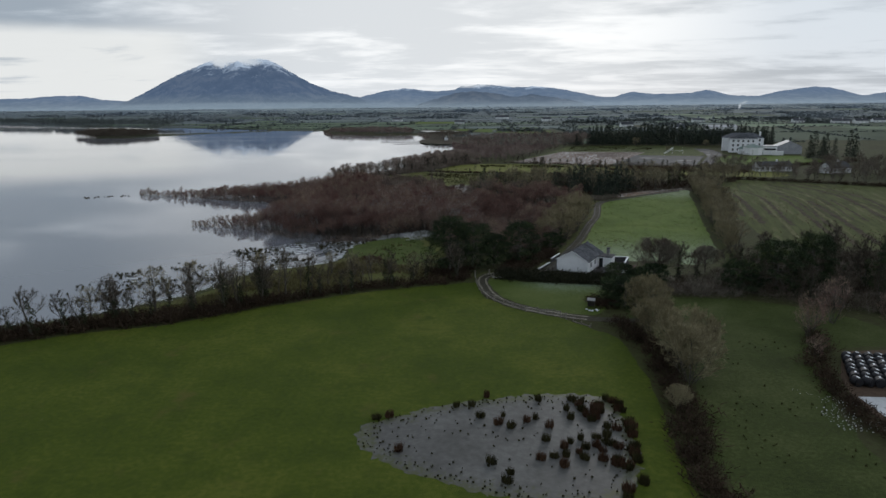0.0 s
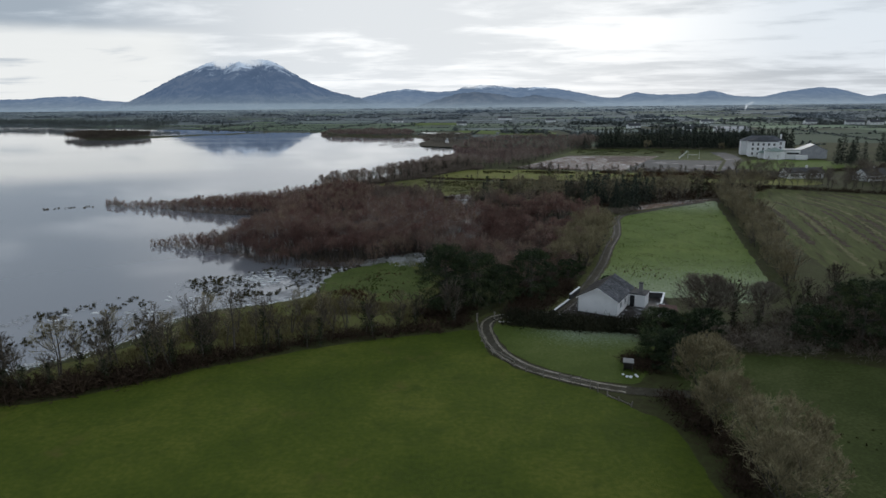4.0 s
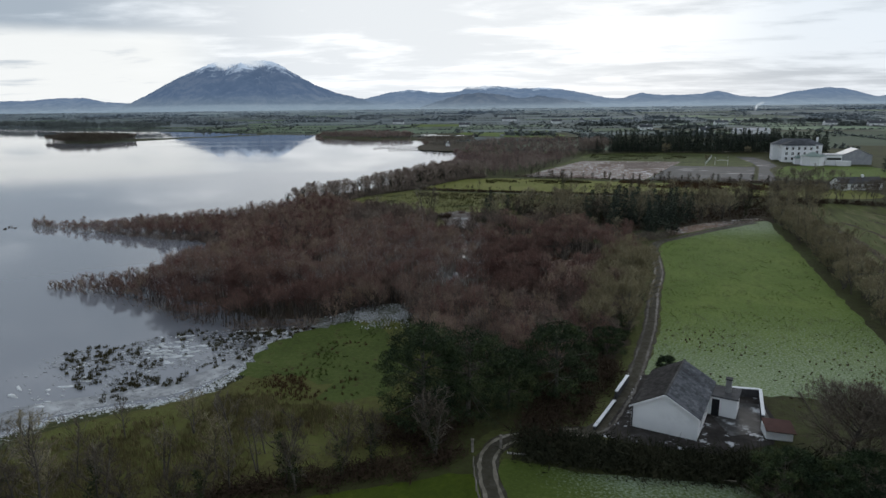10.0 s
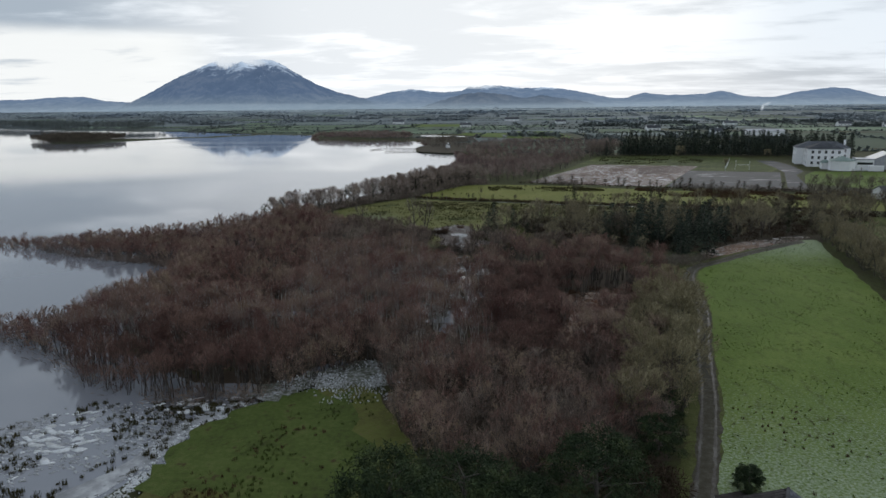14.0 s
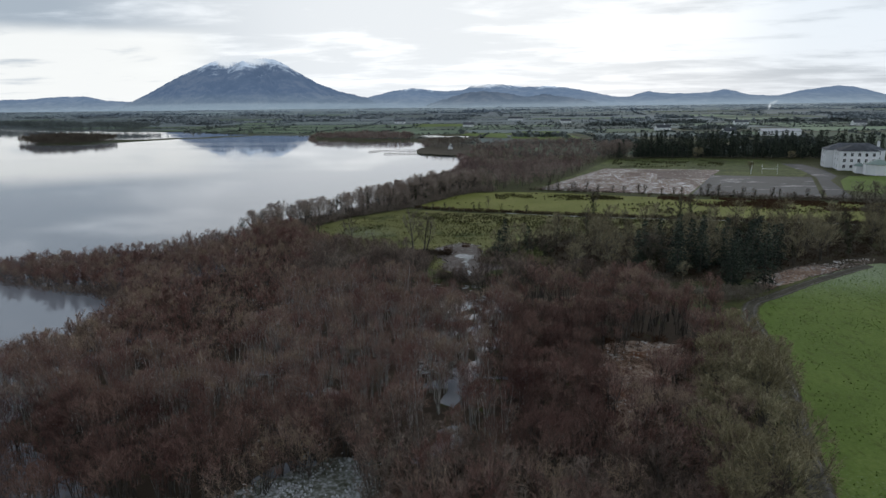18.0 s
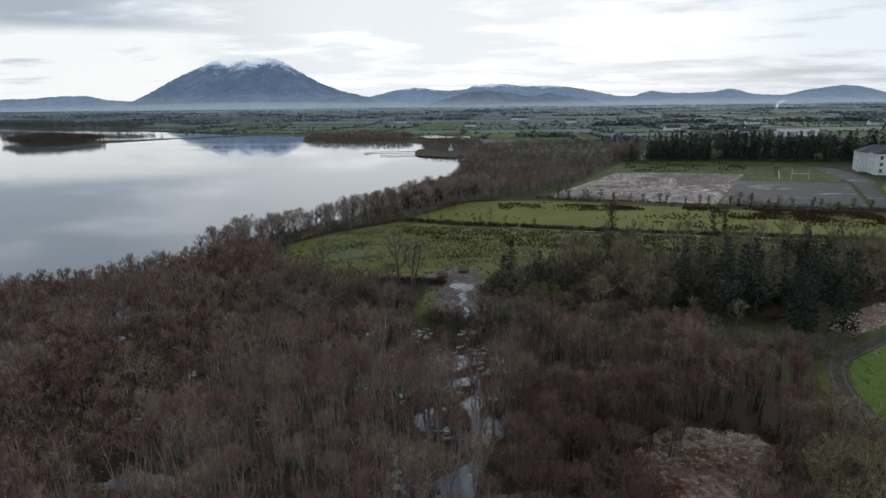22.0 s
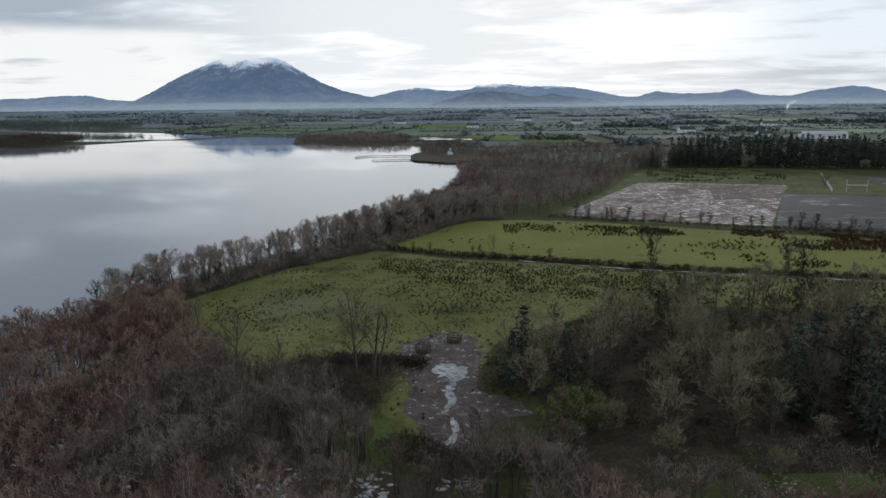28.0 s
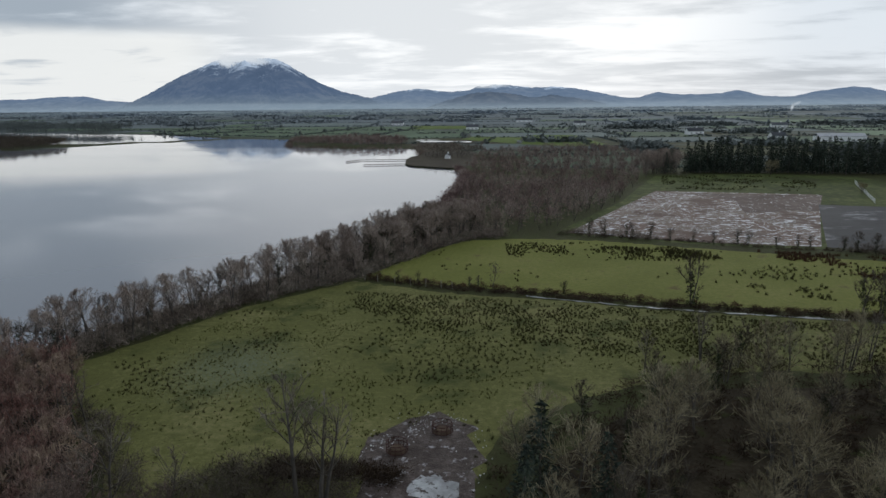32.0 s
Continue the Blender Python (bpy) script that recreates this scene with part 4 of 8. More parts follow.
sheet("field_beyond_ditch", [(-23.5, 332.5), (-16, 349), (-5.4, 366), (18, 368.5), (43, 361), (65, 353), (82, 347.3), (140, 330), (140, 301), (75, 309.5), (46, 314.5), (26, 318.2), (12.5, 322), (-7, 326.5)],
      0.02, M["grass_mead"], "pale yellow-green meadow with scattered rushes", jitter=0.3)
sheet("pitch_earth", [(19.7, 377), (61.3, 457), (115, 446.5), (75, 361.5), (50, 366)], 0.05, M["pitch_mud"], "stripped, frozen pale earth of a playing field", jitter=0.0, cat="pitch", smooth=False)
M["pitch_turned"] = mat("turned_dark_earth", [(0.34, (0.050, 0.034, 0.029)), (0.5, (0.092, 0.066, 0.057)), (0.64, (0.15, 0.12, 0.105))], 0.6, 0.06, rough=0.8, bump=0.5)
two(M["pitch_turned"], 0.8, 0.60, 0.64, (0.48, 0.48, 0.50), 0.4, stretch=(0.5, 1.0, 1))
sheet("pitch_turned_earth", [(74, 409), (80, 432), (70, 453), (113.5, 445.5), (98, 412), (88, 414), (84, 407)], 0.058, M["pitch_turned"], "darker turned earth in a corner of the playing field", jitter=1.0, cat="pitch", smooth=False)
sheet("field_pitch_edge", [(16, 376), (44, 432), (62, 480), (75, 511), (123, 514), (156, 500), (162, 470), (162, 445), (140, 416), (106, 424), (78, 362), (74, 359), (50, 363)], 0.025,
      mat("playing_field_grass", [(0.36, (0.036, 0.036, 0.016)), (0.5, (0.052, 0.068, 0.020)), (0.62, (0.100, 0.112, 0.040))], 0.4, 0.05, bump=0.4), "rough grass round the playing field", jitter=0.2, smooth=False)
sheet("court", [(104, 424), (144, 414), (118, 352), (76, 361)], 0.06, M["tarmac"], "dark tarmac playing court", cat="court", smooth=False)
sheet("school_lawn", [(136, 372), (150, 402), (162, 418), (200, 412), (205, 368), (158, 346)], 0.03, M["grass_bright"], "mown school lawn", cat="lawn", smooth=False,
      frost=lambda x, y: x * 0)
sheet("school_road", [(120, 352), (146, 414), (152, 440), (158, 478), (167, 474), (164, 444), (157, 418), (146, 402), (128, 350)], 0.06, M["tarmac"], "tarmac school drive", cat="road", smooth=False)
sheet("headland", [(-19, 547), (-36, 555), (-43, 559.5), (-47, 573), (-49, 590), (-50, 615), (-45.5, 633), (-49, 664), (-56, 699), (-64, 760), (-20, 800), (30, 720), (-8, 640), (-8, 570)], 0.06, M["leafmould_bay"], "low brown marshy headland between the bays", jitter=0.8, cat="marsh")
for pool in ([(-60, 770), (-34, 768), (-31, 781), (-46, 786), (-60, 783)], [(-29, 762), (-17, 760), (-15, 778), (-24, 784), (-30, 776)], [(-12, 744), (-2, 742), (0, 752), (-9, 755)], [(-66, 792), (-44, 796), (-52, 806), (-66, 804)]):
    sheet("floodwater", pool, 0.14, M["water"], "bright floodwater lying in a far marsh", jitter=0.8, cat="pool", smooth=False)
for field in ([(24, 731), (59, 700), (90, 712), (84, 868), (36, 872)], [(-107, 1036), (-112, 1159), (-17, 1138), (-20, 1040)], [(-26, 800), (20, 735), (30, 830), (-14, 850)]):
    sheet("far_pasture", field, 0.5, M["grass_bright"], "green pasture far beyond the bay", jitter=1.0, cat="field", smooth=False, frost=lambda x, y: x * 0)
M["leafmould"] = mat("belt_floor_leaf_litter", [(0.32, (0.018, 0.013, 0.009)), (0.5, (0.034, 0.027, 0.017)), (0.66, (0.062, 0.050, 0.032))], 1.6, 0.2, bump=0.7)
two(M["leafmould"], 0.35, 0.56, 0.66, (0.036, 0.042, 0.013), 0.9)
two(M["leafmould"], 2.6, 0.64, 0.72, (0.11, 0.10, 0.085), 0.8)
sheet("belt_floor", [(4.5, 240), (12, 234), (22, 240), (40, 242), (60, 246), (84, 254), (90, 284), (70, 287), (48, 285.5), (26, 284), (14, 277), (6.5, 268), (3.5, 260), (6, 252)], 0.028, M["leafmould"],
      "brown leaf litter under the tree belt", jitter=0.5, cat="litter")
sheet("bracken_patch", CARR_GAP, -0.02, M["bracken"], "rusty bracken and frosted litter in a woodland clearing", cat="bracken", step=1, jitter=0.4)
sheet("mud_patch", [(-13, 269), (-10, 274), (-6.5, 276.5), (-2, 274), (-1, 268), (-1.3, 262), (-1.0, 257), (1.6, 255.2), (4.6, 251.4), (2.6, 250.2), (-0.4, 248.5), (-1.2, 244), (-3, 240), (-6, 241), (-6.5, 246), (-9.5, 252), (-9.5, 258), (-11, 263)],
      0.04, M["mud"], "churned mud and ice round the cattle feeders", cat="mud", step=1.1, jitter=0.42)
sheet("pond", POND, 0.035, M["pond_ice"], "shallow frozen field pond with muddy edges", cat="pond", step=0.6, jitter=0.25, frost=lambda x, y: np.clip(1 - distance(POND, x, y) / 2.6, 0, 1) * 0.42)


def ribbon(name, line, width, z, material, label, cat="track", jitter=0.1):
    p = smooth_line(line, 1.0)
    t = unit(np.gradient(p, axis=0))
    nrm = np.stack([-t[:, 1], t[:, 0]], 1)
    w = width / 2 + rng.normal(size=(len(p), 2)) * jitter
    a, b = p + nrm * w[:, :1], p - nrm * w[:, 1:]
    v = np.concatenate([np.c_[a, np.full(len(a), z)], np.c_[b, np.full(len(b), z)]])
    i = np.arange(len(p) - 1)
    ob = new(name, tri_mesh(name, v, np.stack([i, i + len(p), i + len(p) + 1, i + 1], 1), [material]))
    return tagged(ob, label, cat, kind="structure")


rd = np.random.default_rng(17)
ROUGH = [(86, 226), (97, 255), (112, 286), (140, 275), (170, 256), (160, 200), (140, 150), (98, 152), (80, 162), (78, 172), (82, 200)]
for k in range(46):
    x0 = 36 + 2.7 * k + rd.uniform(-0.8, 0.8)
    yy = np.arange(150, 290, 3.0)
    lx = x0 + (yy - 150) * 0.27 - np.clip(yy - 225, 0, 60) ** 2 * 0.006 + np.cumsum(rd.normal(size=len(yy))) * 0.12
    ok = inside(ROUGH, lx, yy)
    lo, hi = rd.uniform(150, 200), rd.uniform(215, 280)
    ok &= (yy > lo) & (yy < hi)
    if ok.sum() > 4:
        pale = k % 5 in (1, 3)
        ribbon("field_drill", np.stack([lx, yy], 1)[ok], rd.uniform(0.4, 1.1) if pale else rd.uniform(0.6, 2.2), 0.045 + 0.004 * (k % 3), M["drill_tan" if pale else "drill"],
               "pale dead grass along a drill" if pale else "dark rushy drill across the rough field", "drill", 0.28)

ribbon("ditch_ice", [(6, 320.6), (26, 315.0), (46, 311.2), (75, 306.4), (112, 299.6)], 0.3, 0.05, M["thin_ice"], "frozen water along the meadow ditch", "ice", 0.18)
ribbon("track_verge", TRACK_A[9:], 4.6, 0.022, M["grass_home_plain"], "rough grass verge along the farm track", "verge", 0.25)
ribbon("track", TRACK_A, 2.3, 0.045, M["gravel"], "muddy farm track with a grassy crown")
tp = smooth_line(TRACK_A, 1.0)
tn = unit(np.gradient(tp, axis=0))
for s in (-0.72, 0.72):
    side = tp + np.stack([-tn[:, 1], tn[:, 0]], 1) * s
    bend = int(np.argmax(tp[:, 1] > 131.5))
    ribbon("track_rut", side[14:bend], 0.36, 0.055, M["rut"], "pale worn gravel wheel rut", jitter=0.05)
    ribbon("track_rut", side[bend:], 0.3, 0.055, M["rut_dark"], "muddy wheel rut of the lane", jitter=0.06)

# ------------------------------------------------------------ distance: hills, plain, far woods


def hill_material(name, snow_from, snow_to, mist, air, rag):
    """Far moorland; hazy air is painted on as emission, so the backdrop glows faintly."""
    m = mat(name, [(0.38, (0.010, 0.014, 0.022)), (0.5, (0.032, 0.038, 0.050)), (0.60, (0.075, 0.075, 0.078))], 0.012, 0.003, rough=0.95, spec=0.0, detail=9, big=0.4)
    nt = m.node_tree
    N, L = nt.nodes.new, nt.links.new
    p = next(n for n in nt.nodes if n.type == "BSDF_PRINCIPLED")
    col = p.inputs["Base Color"].links[0].from_socket
    geo = N("ShaderNodeNewGeometry")
    sep = N("ShaderNodeSeparateXYZ")
    L(geo.outputs["Position"], sep.inputs[0])
    n = N("ShaderNodeTexNoise")
    n.inputs["Scale"].default_value, n.inputs["Detail"].default_value, n.inputs["Roughness"].default_value = 0.009, 8, 0.7
    L(geo.outputs["Position"], n.inputs["Vector"])
    add = N("ShaderNodeMath")
    add.operation = "MULTIPLY_ADD"
    L(n.outputs["Fac"], add.inputs[0])
    add.inputs[1].default_value = rag
    L(sep.outputs[2], add.inputs[2])
    mr = N("ShaderNodeMapRange")
    mr.interpolation_type = "SMOOTHSTEP"
    mr.inputs["From Min"].default_value, mr.inputs["From Max"].default_value = snow_from + rag / 2, snow_to + rag / 2
    L(add.outputs[0], mr.inputs["Value"])
    mx = N("ShaderNodeMix")
    mx.data_type = "RGBA"
    L(mr.outputs[0], mx.inputs["Factor"])
    L(col, mx.inputs["A"])
    mx.inputs["B"].default_value = (0.60, 0.64, 0.68, 1)
    L(mx.outputs["Result"], p.inputs["Base Color"])
    # air haze as emission by height, palest at the foot
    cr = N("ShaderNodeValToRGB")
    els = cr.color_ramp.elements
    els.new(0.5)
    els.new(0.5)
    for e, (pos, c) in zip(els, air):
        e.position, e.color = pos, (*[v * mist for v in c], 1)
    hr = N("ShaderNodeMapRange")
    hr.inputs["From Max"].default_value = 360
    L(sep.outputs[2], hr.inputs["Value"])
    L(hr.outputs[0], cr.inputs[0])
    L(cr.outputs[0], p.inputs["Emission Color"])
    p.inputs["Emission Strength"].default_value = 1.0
    return m


def hills(name, profile, y, depth, label, material, seed, spur=0.25, power=1.35, summit=None, peaks=()):
    """A range whose crest follows the profile (x, height); spurs and gullies run down towards the plain."""
    prof = np.array(profile, float)
    n, rows = (420, 40) if summit is not None else (240, 24)
    x = np.linspace(prof[0, 0], prof[-1, 0], n)
    r = np.random.default_rng(seed)
    z = np.interp(x, prof[:, 0], prof[:, 1])
    z = np.convolve(np.pad(z, 2, mode="edge"), [0.1, 0.2, 0.4, 0.2, 0.1], "valid")
    z = z + np.interp(x, np.linspace(x[0], x[-1], 130), r.normal(size=130)) * 1.6
    v = np.concatenate([np.linspace(-0.25, 0, 4)[:-1], np.linspace(0, 1, rows - 3)])
    X, V = np.meshgrid(x, v, indexing="ij")
    U = np.clip(V, 0, 1)
    fall = np.where(V < 0, 1 + V * 1.5, (1 - U) ** power)
    body = (lumps(X, V * 500, 110, seed) + 0.6 * lumps(X, V * 500, 45, seed + 1)) * spur * U * (1 - U) * 2.2
    if summit is not None:
        ang = np.arctan2(X - summit, U * depth + 60)
        ridge = 1 - np.abs(lumps(ang * 100, U * 30, 9, seed + 2)) * 2
        ridge2 = 1 - np.abs(lumps(ang * 100, U * 60, 3.6, seed + 3)) * 2
        body = body * 0.4 + (ridge * 0.12 + ridge2 * 0.045) * np.sin(np.pi * np.clip(U * 1.15, 0, 1)) ** 0.7
    Z = (z[:, None] + 6) * np.clip(fall + body * (fall > 0.02), 0, 1.02) - 6
    for cx, cv, top, slope in peaks:
        Z = np.maximum(Z, top - slope * np.hypot(X - cx, (U - cv) * depth * 0.75) + 7 * lumps(X, U * depth, 34, seed + 5))
    Y = y - V * depth
    X = X * (Y - 100) / (y - 100)
    Z = np.where(V > 0, (Z - 34) * np.minimum(1, (Y - 100) / (y - 100)) + 34, Z)
    P = np.stack([X, Y, Z], -1).reshape(-1, 3)
    i = (np.arange(n - 1)[:, None] * rows + np.arange(rows - 1)).ravel()
    ob = new(name, tri_mesh(name, P, np.stack([i, i + rows, i + rows + 1, i + 1], 1), [material], smooth=True))
    return tagged(ob, label, "mountain", kind="structure")


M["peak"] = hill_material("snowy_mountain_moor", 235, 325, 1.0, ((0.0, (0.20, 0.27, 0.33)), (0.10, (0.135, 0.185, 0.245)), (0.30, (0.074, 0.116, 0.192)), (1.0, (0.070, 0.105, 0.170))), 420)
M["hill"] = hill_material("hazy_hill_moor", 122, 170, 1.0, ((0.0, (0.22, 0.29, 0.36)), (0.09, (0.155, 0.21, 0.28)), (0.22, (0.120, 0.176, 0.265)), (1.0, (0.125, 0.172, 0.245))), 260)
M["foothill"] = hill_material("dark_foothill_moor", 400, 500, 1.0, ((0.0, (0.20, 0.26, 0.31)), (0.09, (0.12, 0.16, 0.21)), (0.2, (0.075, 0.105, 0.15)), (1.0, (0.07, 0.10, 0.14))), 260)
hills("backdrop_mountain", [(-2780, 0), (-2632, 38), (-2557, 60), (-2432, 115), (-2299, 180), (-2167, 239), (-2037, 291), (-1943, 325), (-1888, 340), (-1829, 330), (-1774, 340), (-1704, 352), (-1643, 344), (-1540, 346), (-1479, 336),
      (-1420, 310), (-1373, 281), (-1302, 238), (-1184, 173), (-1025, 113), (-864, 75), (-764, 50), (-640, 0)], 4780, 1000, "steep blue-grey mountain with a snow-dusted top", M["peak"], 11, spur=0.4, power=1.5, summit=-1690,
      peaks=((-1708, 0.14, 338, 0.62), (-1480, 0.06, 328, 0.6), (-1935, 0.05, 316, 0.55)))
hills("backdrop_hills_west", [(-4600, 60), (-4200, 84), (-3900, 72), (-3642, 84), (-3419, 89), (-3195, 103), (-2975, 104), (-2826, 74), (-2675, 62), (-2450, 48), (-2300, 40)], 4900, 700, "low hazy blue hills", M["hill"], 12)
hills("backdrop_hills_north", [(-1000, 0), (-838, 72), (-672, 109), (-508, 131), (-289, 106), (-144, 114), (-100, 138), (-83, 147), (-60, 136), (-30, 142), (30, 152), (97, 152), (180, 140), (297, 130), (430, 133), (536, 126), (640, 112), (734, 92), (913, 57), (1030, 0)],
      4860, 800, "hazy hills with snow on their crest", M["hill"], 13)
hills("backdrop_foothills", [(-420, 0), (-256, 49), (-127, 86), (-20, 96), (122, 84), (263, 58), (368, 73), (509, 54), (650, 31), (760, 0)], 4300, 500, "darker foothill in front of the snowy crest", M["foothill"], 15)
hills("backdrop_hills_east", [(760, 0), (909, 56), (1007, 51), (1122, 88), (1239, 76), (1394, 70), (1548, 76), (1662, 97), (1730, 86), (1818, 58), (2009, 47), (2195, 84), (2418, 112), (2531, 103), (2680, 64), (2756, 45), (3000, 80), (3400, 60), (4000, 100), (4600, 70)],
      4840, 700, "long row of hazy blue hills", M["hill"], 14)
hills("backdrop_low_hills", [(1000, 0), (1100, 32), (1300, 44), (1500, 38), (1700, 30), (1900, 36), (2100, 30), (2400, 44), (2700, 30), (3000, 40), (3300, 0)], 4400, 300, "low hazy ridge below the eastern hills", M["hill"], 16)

# clump for hedges and woods that stay far off


def clump(seed, n=11):
    r = np.random.default_rng(seed)
    q = unit(r.normal(size=(n, 3)))
    q[:, 2] = np.abs(q[:, 2])
    p = q * (0.35 + 0.4 * r.random((n, 1)))
    d = unit(q + r.normal(size=(n, 3)) * 0.6 + [0, 0, 0.5])
    return slivers(p, d, r.uniform(0.4, 0.8, n), r.uniform(0.4, 0.75, n), r)


CLUMPS = [clump(s) for s in range(6)]


def clump_mesh(xy, width, height, r, tall=0.0):
    out = []
    for x, y in xy:
        big = 2.2 if r.random() < tall else 1.0
        w = width * r.uniform(0.7, 1.4) * big ** 0.6
        out.append(placed(CLUMPS[r.integers(6)], x, y, -0.1, r.uniform(0, 6.3), w, height * r.uniform(0.55, 1.1) * big))
    return join(out)


GREEN_W = [(-450, 985), (-390, 965), (-300, 900), (-195, 850), (-120, 870), (-60, 960), (-90, 1150), (-420, 1160)]
GREEN_E = [(222, 590), (330, 555), (470, 590), (540, 760), (330, 800), (240, 720)]
sheet("field_far_west", GREEN_W, 0.06, M["farfield_a"], "green grazing land beyond the lake", smooth=False)
sheet("field_far_east", GREEN_E, 0.06, M["farfield_a"], "green field rising behind the school", smooth=False)


def far_plain():
    r = np.random.default_rng(31)
    rows = [540.0]
    while rows[-1] < 3700:
        rows.append(rows[-1] * r.uniform(1.07, 1.15))
    greens, duns, hedges, woods = [], [], [], []
    for a, b in zip(rows, rows[1:]):
        wide = a * 0.75
        x = -wide
        while x < wide:
            w = r.uniform(0.07, 0.2) * a
            x1 = x + w
            cx, cy = x + w / 2, (a + b) / 2
            edge = float(distance(LAKE, np.array([cx]), np.array([cy]))[0])
            if bool(inside(LAKE, np.array([cx]), np.array([cy]))[0]) or edge < 45 or (cy < 900 and -70 < cx < 270 and cy < 560):
                x = x1
                continue
            g = 0.04 * (b - a)
            skew = r.uniform(-0.1, 0.1) * w
            quad = np.array([(x + g, a + g), (x1 - g, a + g), (x1 - g + skew, b - g), (x + g + skew, b - g)])
            kind = r.random()
            if inside(np.array(GREEN_W), cx, cy) or inside(np.array(GREEN_E), cx, cy):
                x = x1
                continue
            if kind < 0.46:
                greens.append(quad)
            elif kind < 0.66:
                duns.append(quad)
            elif kind < 0.96:
                n = int(30 + 26 * r.random())
                wx, wy = x + w * r.uniform(0, 0.5), a + (b - a) * r.uniform(0, 0.5)
                woods.append((r.uniform(wx, wx + w * 0.5, n), r.uniform(wy, wy + (b - a) * 0.4, n), a))
            for (p, q) in ((quad[0], quad[1]), (quad[1], quad[2])):
                if r.random() < 0.85:
                    n = max(3, int(np.linalg.norm(q - p) / (2.0 + a * 0.0022)))
                    t = (np.arange(n) + r.random(n)) / n
                    hedges.append((p + (q - p) * t[:, None], a))
            x = x1
    # beyond 1900 m fields take the colour with most haze painted in
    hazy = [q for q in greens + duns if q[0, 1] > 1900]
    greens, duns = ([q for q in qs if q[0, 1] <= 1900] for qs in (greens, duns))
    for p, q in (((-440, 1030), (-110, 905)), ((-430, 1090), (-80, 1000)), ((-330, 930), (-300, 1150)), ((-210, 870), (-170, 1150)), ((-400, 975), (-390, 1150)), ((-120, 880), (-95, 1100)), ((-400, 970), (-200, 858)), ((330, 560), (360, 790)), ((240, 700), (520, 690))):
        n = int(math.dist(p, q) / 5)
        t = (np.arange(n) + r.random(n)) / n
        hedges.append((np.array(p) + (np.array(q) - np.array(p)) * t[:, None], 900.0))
    for quads, name, label, m in ((hazy, "hazy_fields", "hazy fields at the foot of the hills", "farfield_c"), (greens, "far_green_fields", "distant small green fields", "farfield_a"), (duns, "far_dun_fields", "distant dun winter fields with haze in their colour", "farfield_b")):
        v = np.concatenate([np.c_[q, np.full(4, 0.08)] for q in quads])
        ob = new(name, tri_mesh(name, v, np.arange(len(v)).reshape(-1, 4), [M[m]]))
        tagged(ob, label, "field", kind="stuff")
    # three distance bands, each with more haze painted into its base colour
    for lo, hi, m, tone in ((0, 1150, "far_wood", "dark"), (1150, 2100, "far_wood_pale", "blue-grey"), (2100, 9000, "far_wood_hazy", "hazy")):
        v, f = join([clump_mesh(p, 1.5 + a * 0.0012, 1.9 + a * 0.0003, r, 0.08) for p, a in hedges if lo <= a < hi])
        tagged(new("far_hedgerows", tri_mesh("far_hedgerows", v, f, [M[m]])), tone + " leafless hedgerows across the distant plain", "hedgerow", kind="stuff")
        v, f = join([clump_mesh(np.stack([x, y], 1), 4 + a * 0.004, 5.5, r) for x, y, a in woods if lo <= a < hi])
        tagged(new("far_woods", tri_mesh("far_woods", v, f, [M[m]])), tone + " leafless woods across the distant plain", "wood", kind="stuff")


far_plain()


def scatter(poly, spacing, r, holes=()):
    """Jittered points inside a polygon."""
    p = np.array(poly, float)
    (x0, y0), (x1, y1) = p.min(0), p.max(0)
    X, Y = np.meshgrid(np.arange(x0, x1, spacing), np.arange(y0, y1, spacing))
    X, Y = X.ravel() + r.uniform(-0.45, 0.45, X.size) * spacing, Y.ravel() + r.uniform(-0.45, 0.45, Y.size) * spacing
    k = inside(p, X, Y)
    for h in holes:
        k &= ~inside(h, X, Y)
    return np.stack([X[k], Y[k]], 1)


def along(line, spacing, r, side=0.0):
    p = smooth_line(line, 0.5)
    s = np.r_[0, np.cumsum(np.linalg.norm(np.diff(p, axis=0), axis=1))]
    t = np.arange(spacing / 2, s[-1], spacing)
    t = t + r.uniform(-0.35, 0.35, len(t)) * spacing
    q = np.stack([np.interp(t, s, p[:, 0]), np.interp(t, s, p[:, 1])], 1)
    return q + r.normal(size=q.shape) * side


def heights(xy):
    return ground_height(xy[:, 0].copy(), xy[:, 1].copy())[0]


def wood_mass(name, xy, templates, materials, label, cat, r, smin=0.75, smax=1.2):
    """Trees past counting, as one object with bark and twigs."""
    z = heights(xy)
    woods, twigs = [], []
    for (x, y), h in zip(xy, z):
        t = templates[r.integers(len(templates))]
        yaw, s = r.uniform(0, 6.3), r.uniform(smin, smax) * (float(canopy(x, y)) if smin == 0.9 else 1)
        woods.append(placed(t[0], x, y, h - 0.1, yaw, s))
        twigs.append(placed(t[1], x, y, h - 0.1, yaw, s))
    (v0, f0), (v1, f1) = join(woods), join(twigs)
    ob = new(name, tri_mesh(name, np.concatenate([v0, v1]), np.concatenate([f0, f1 + len(v0)]), materials, index=np.r_[np.zeros(len(f0)), np.ones(len(f1))]))
    return tagged(ob, label, cat, kind="stuff")


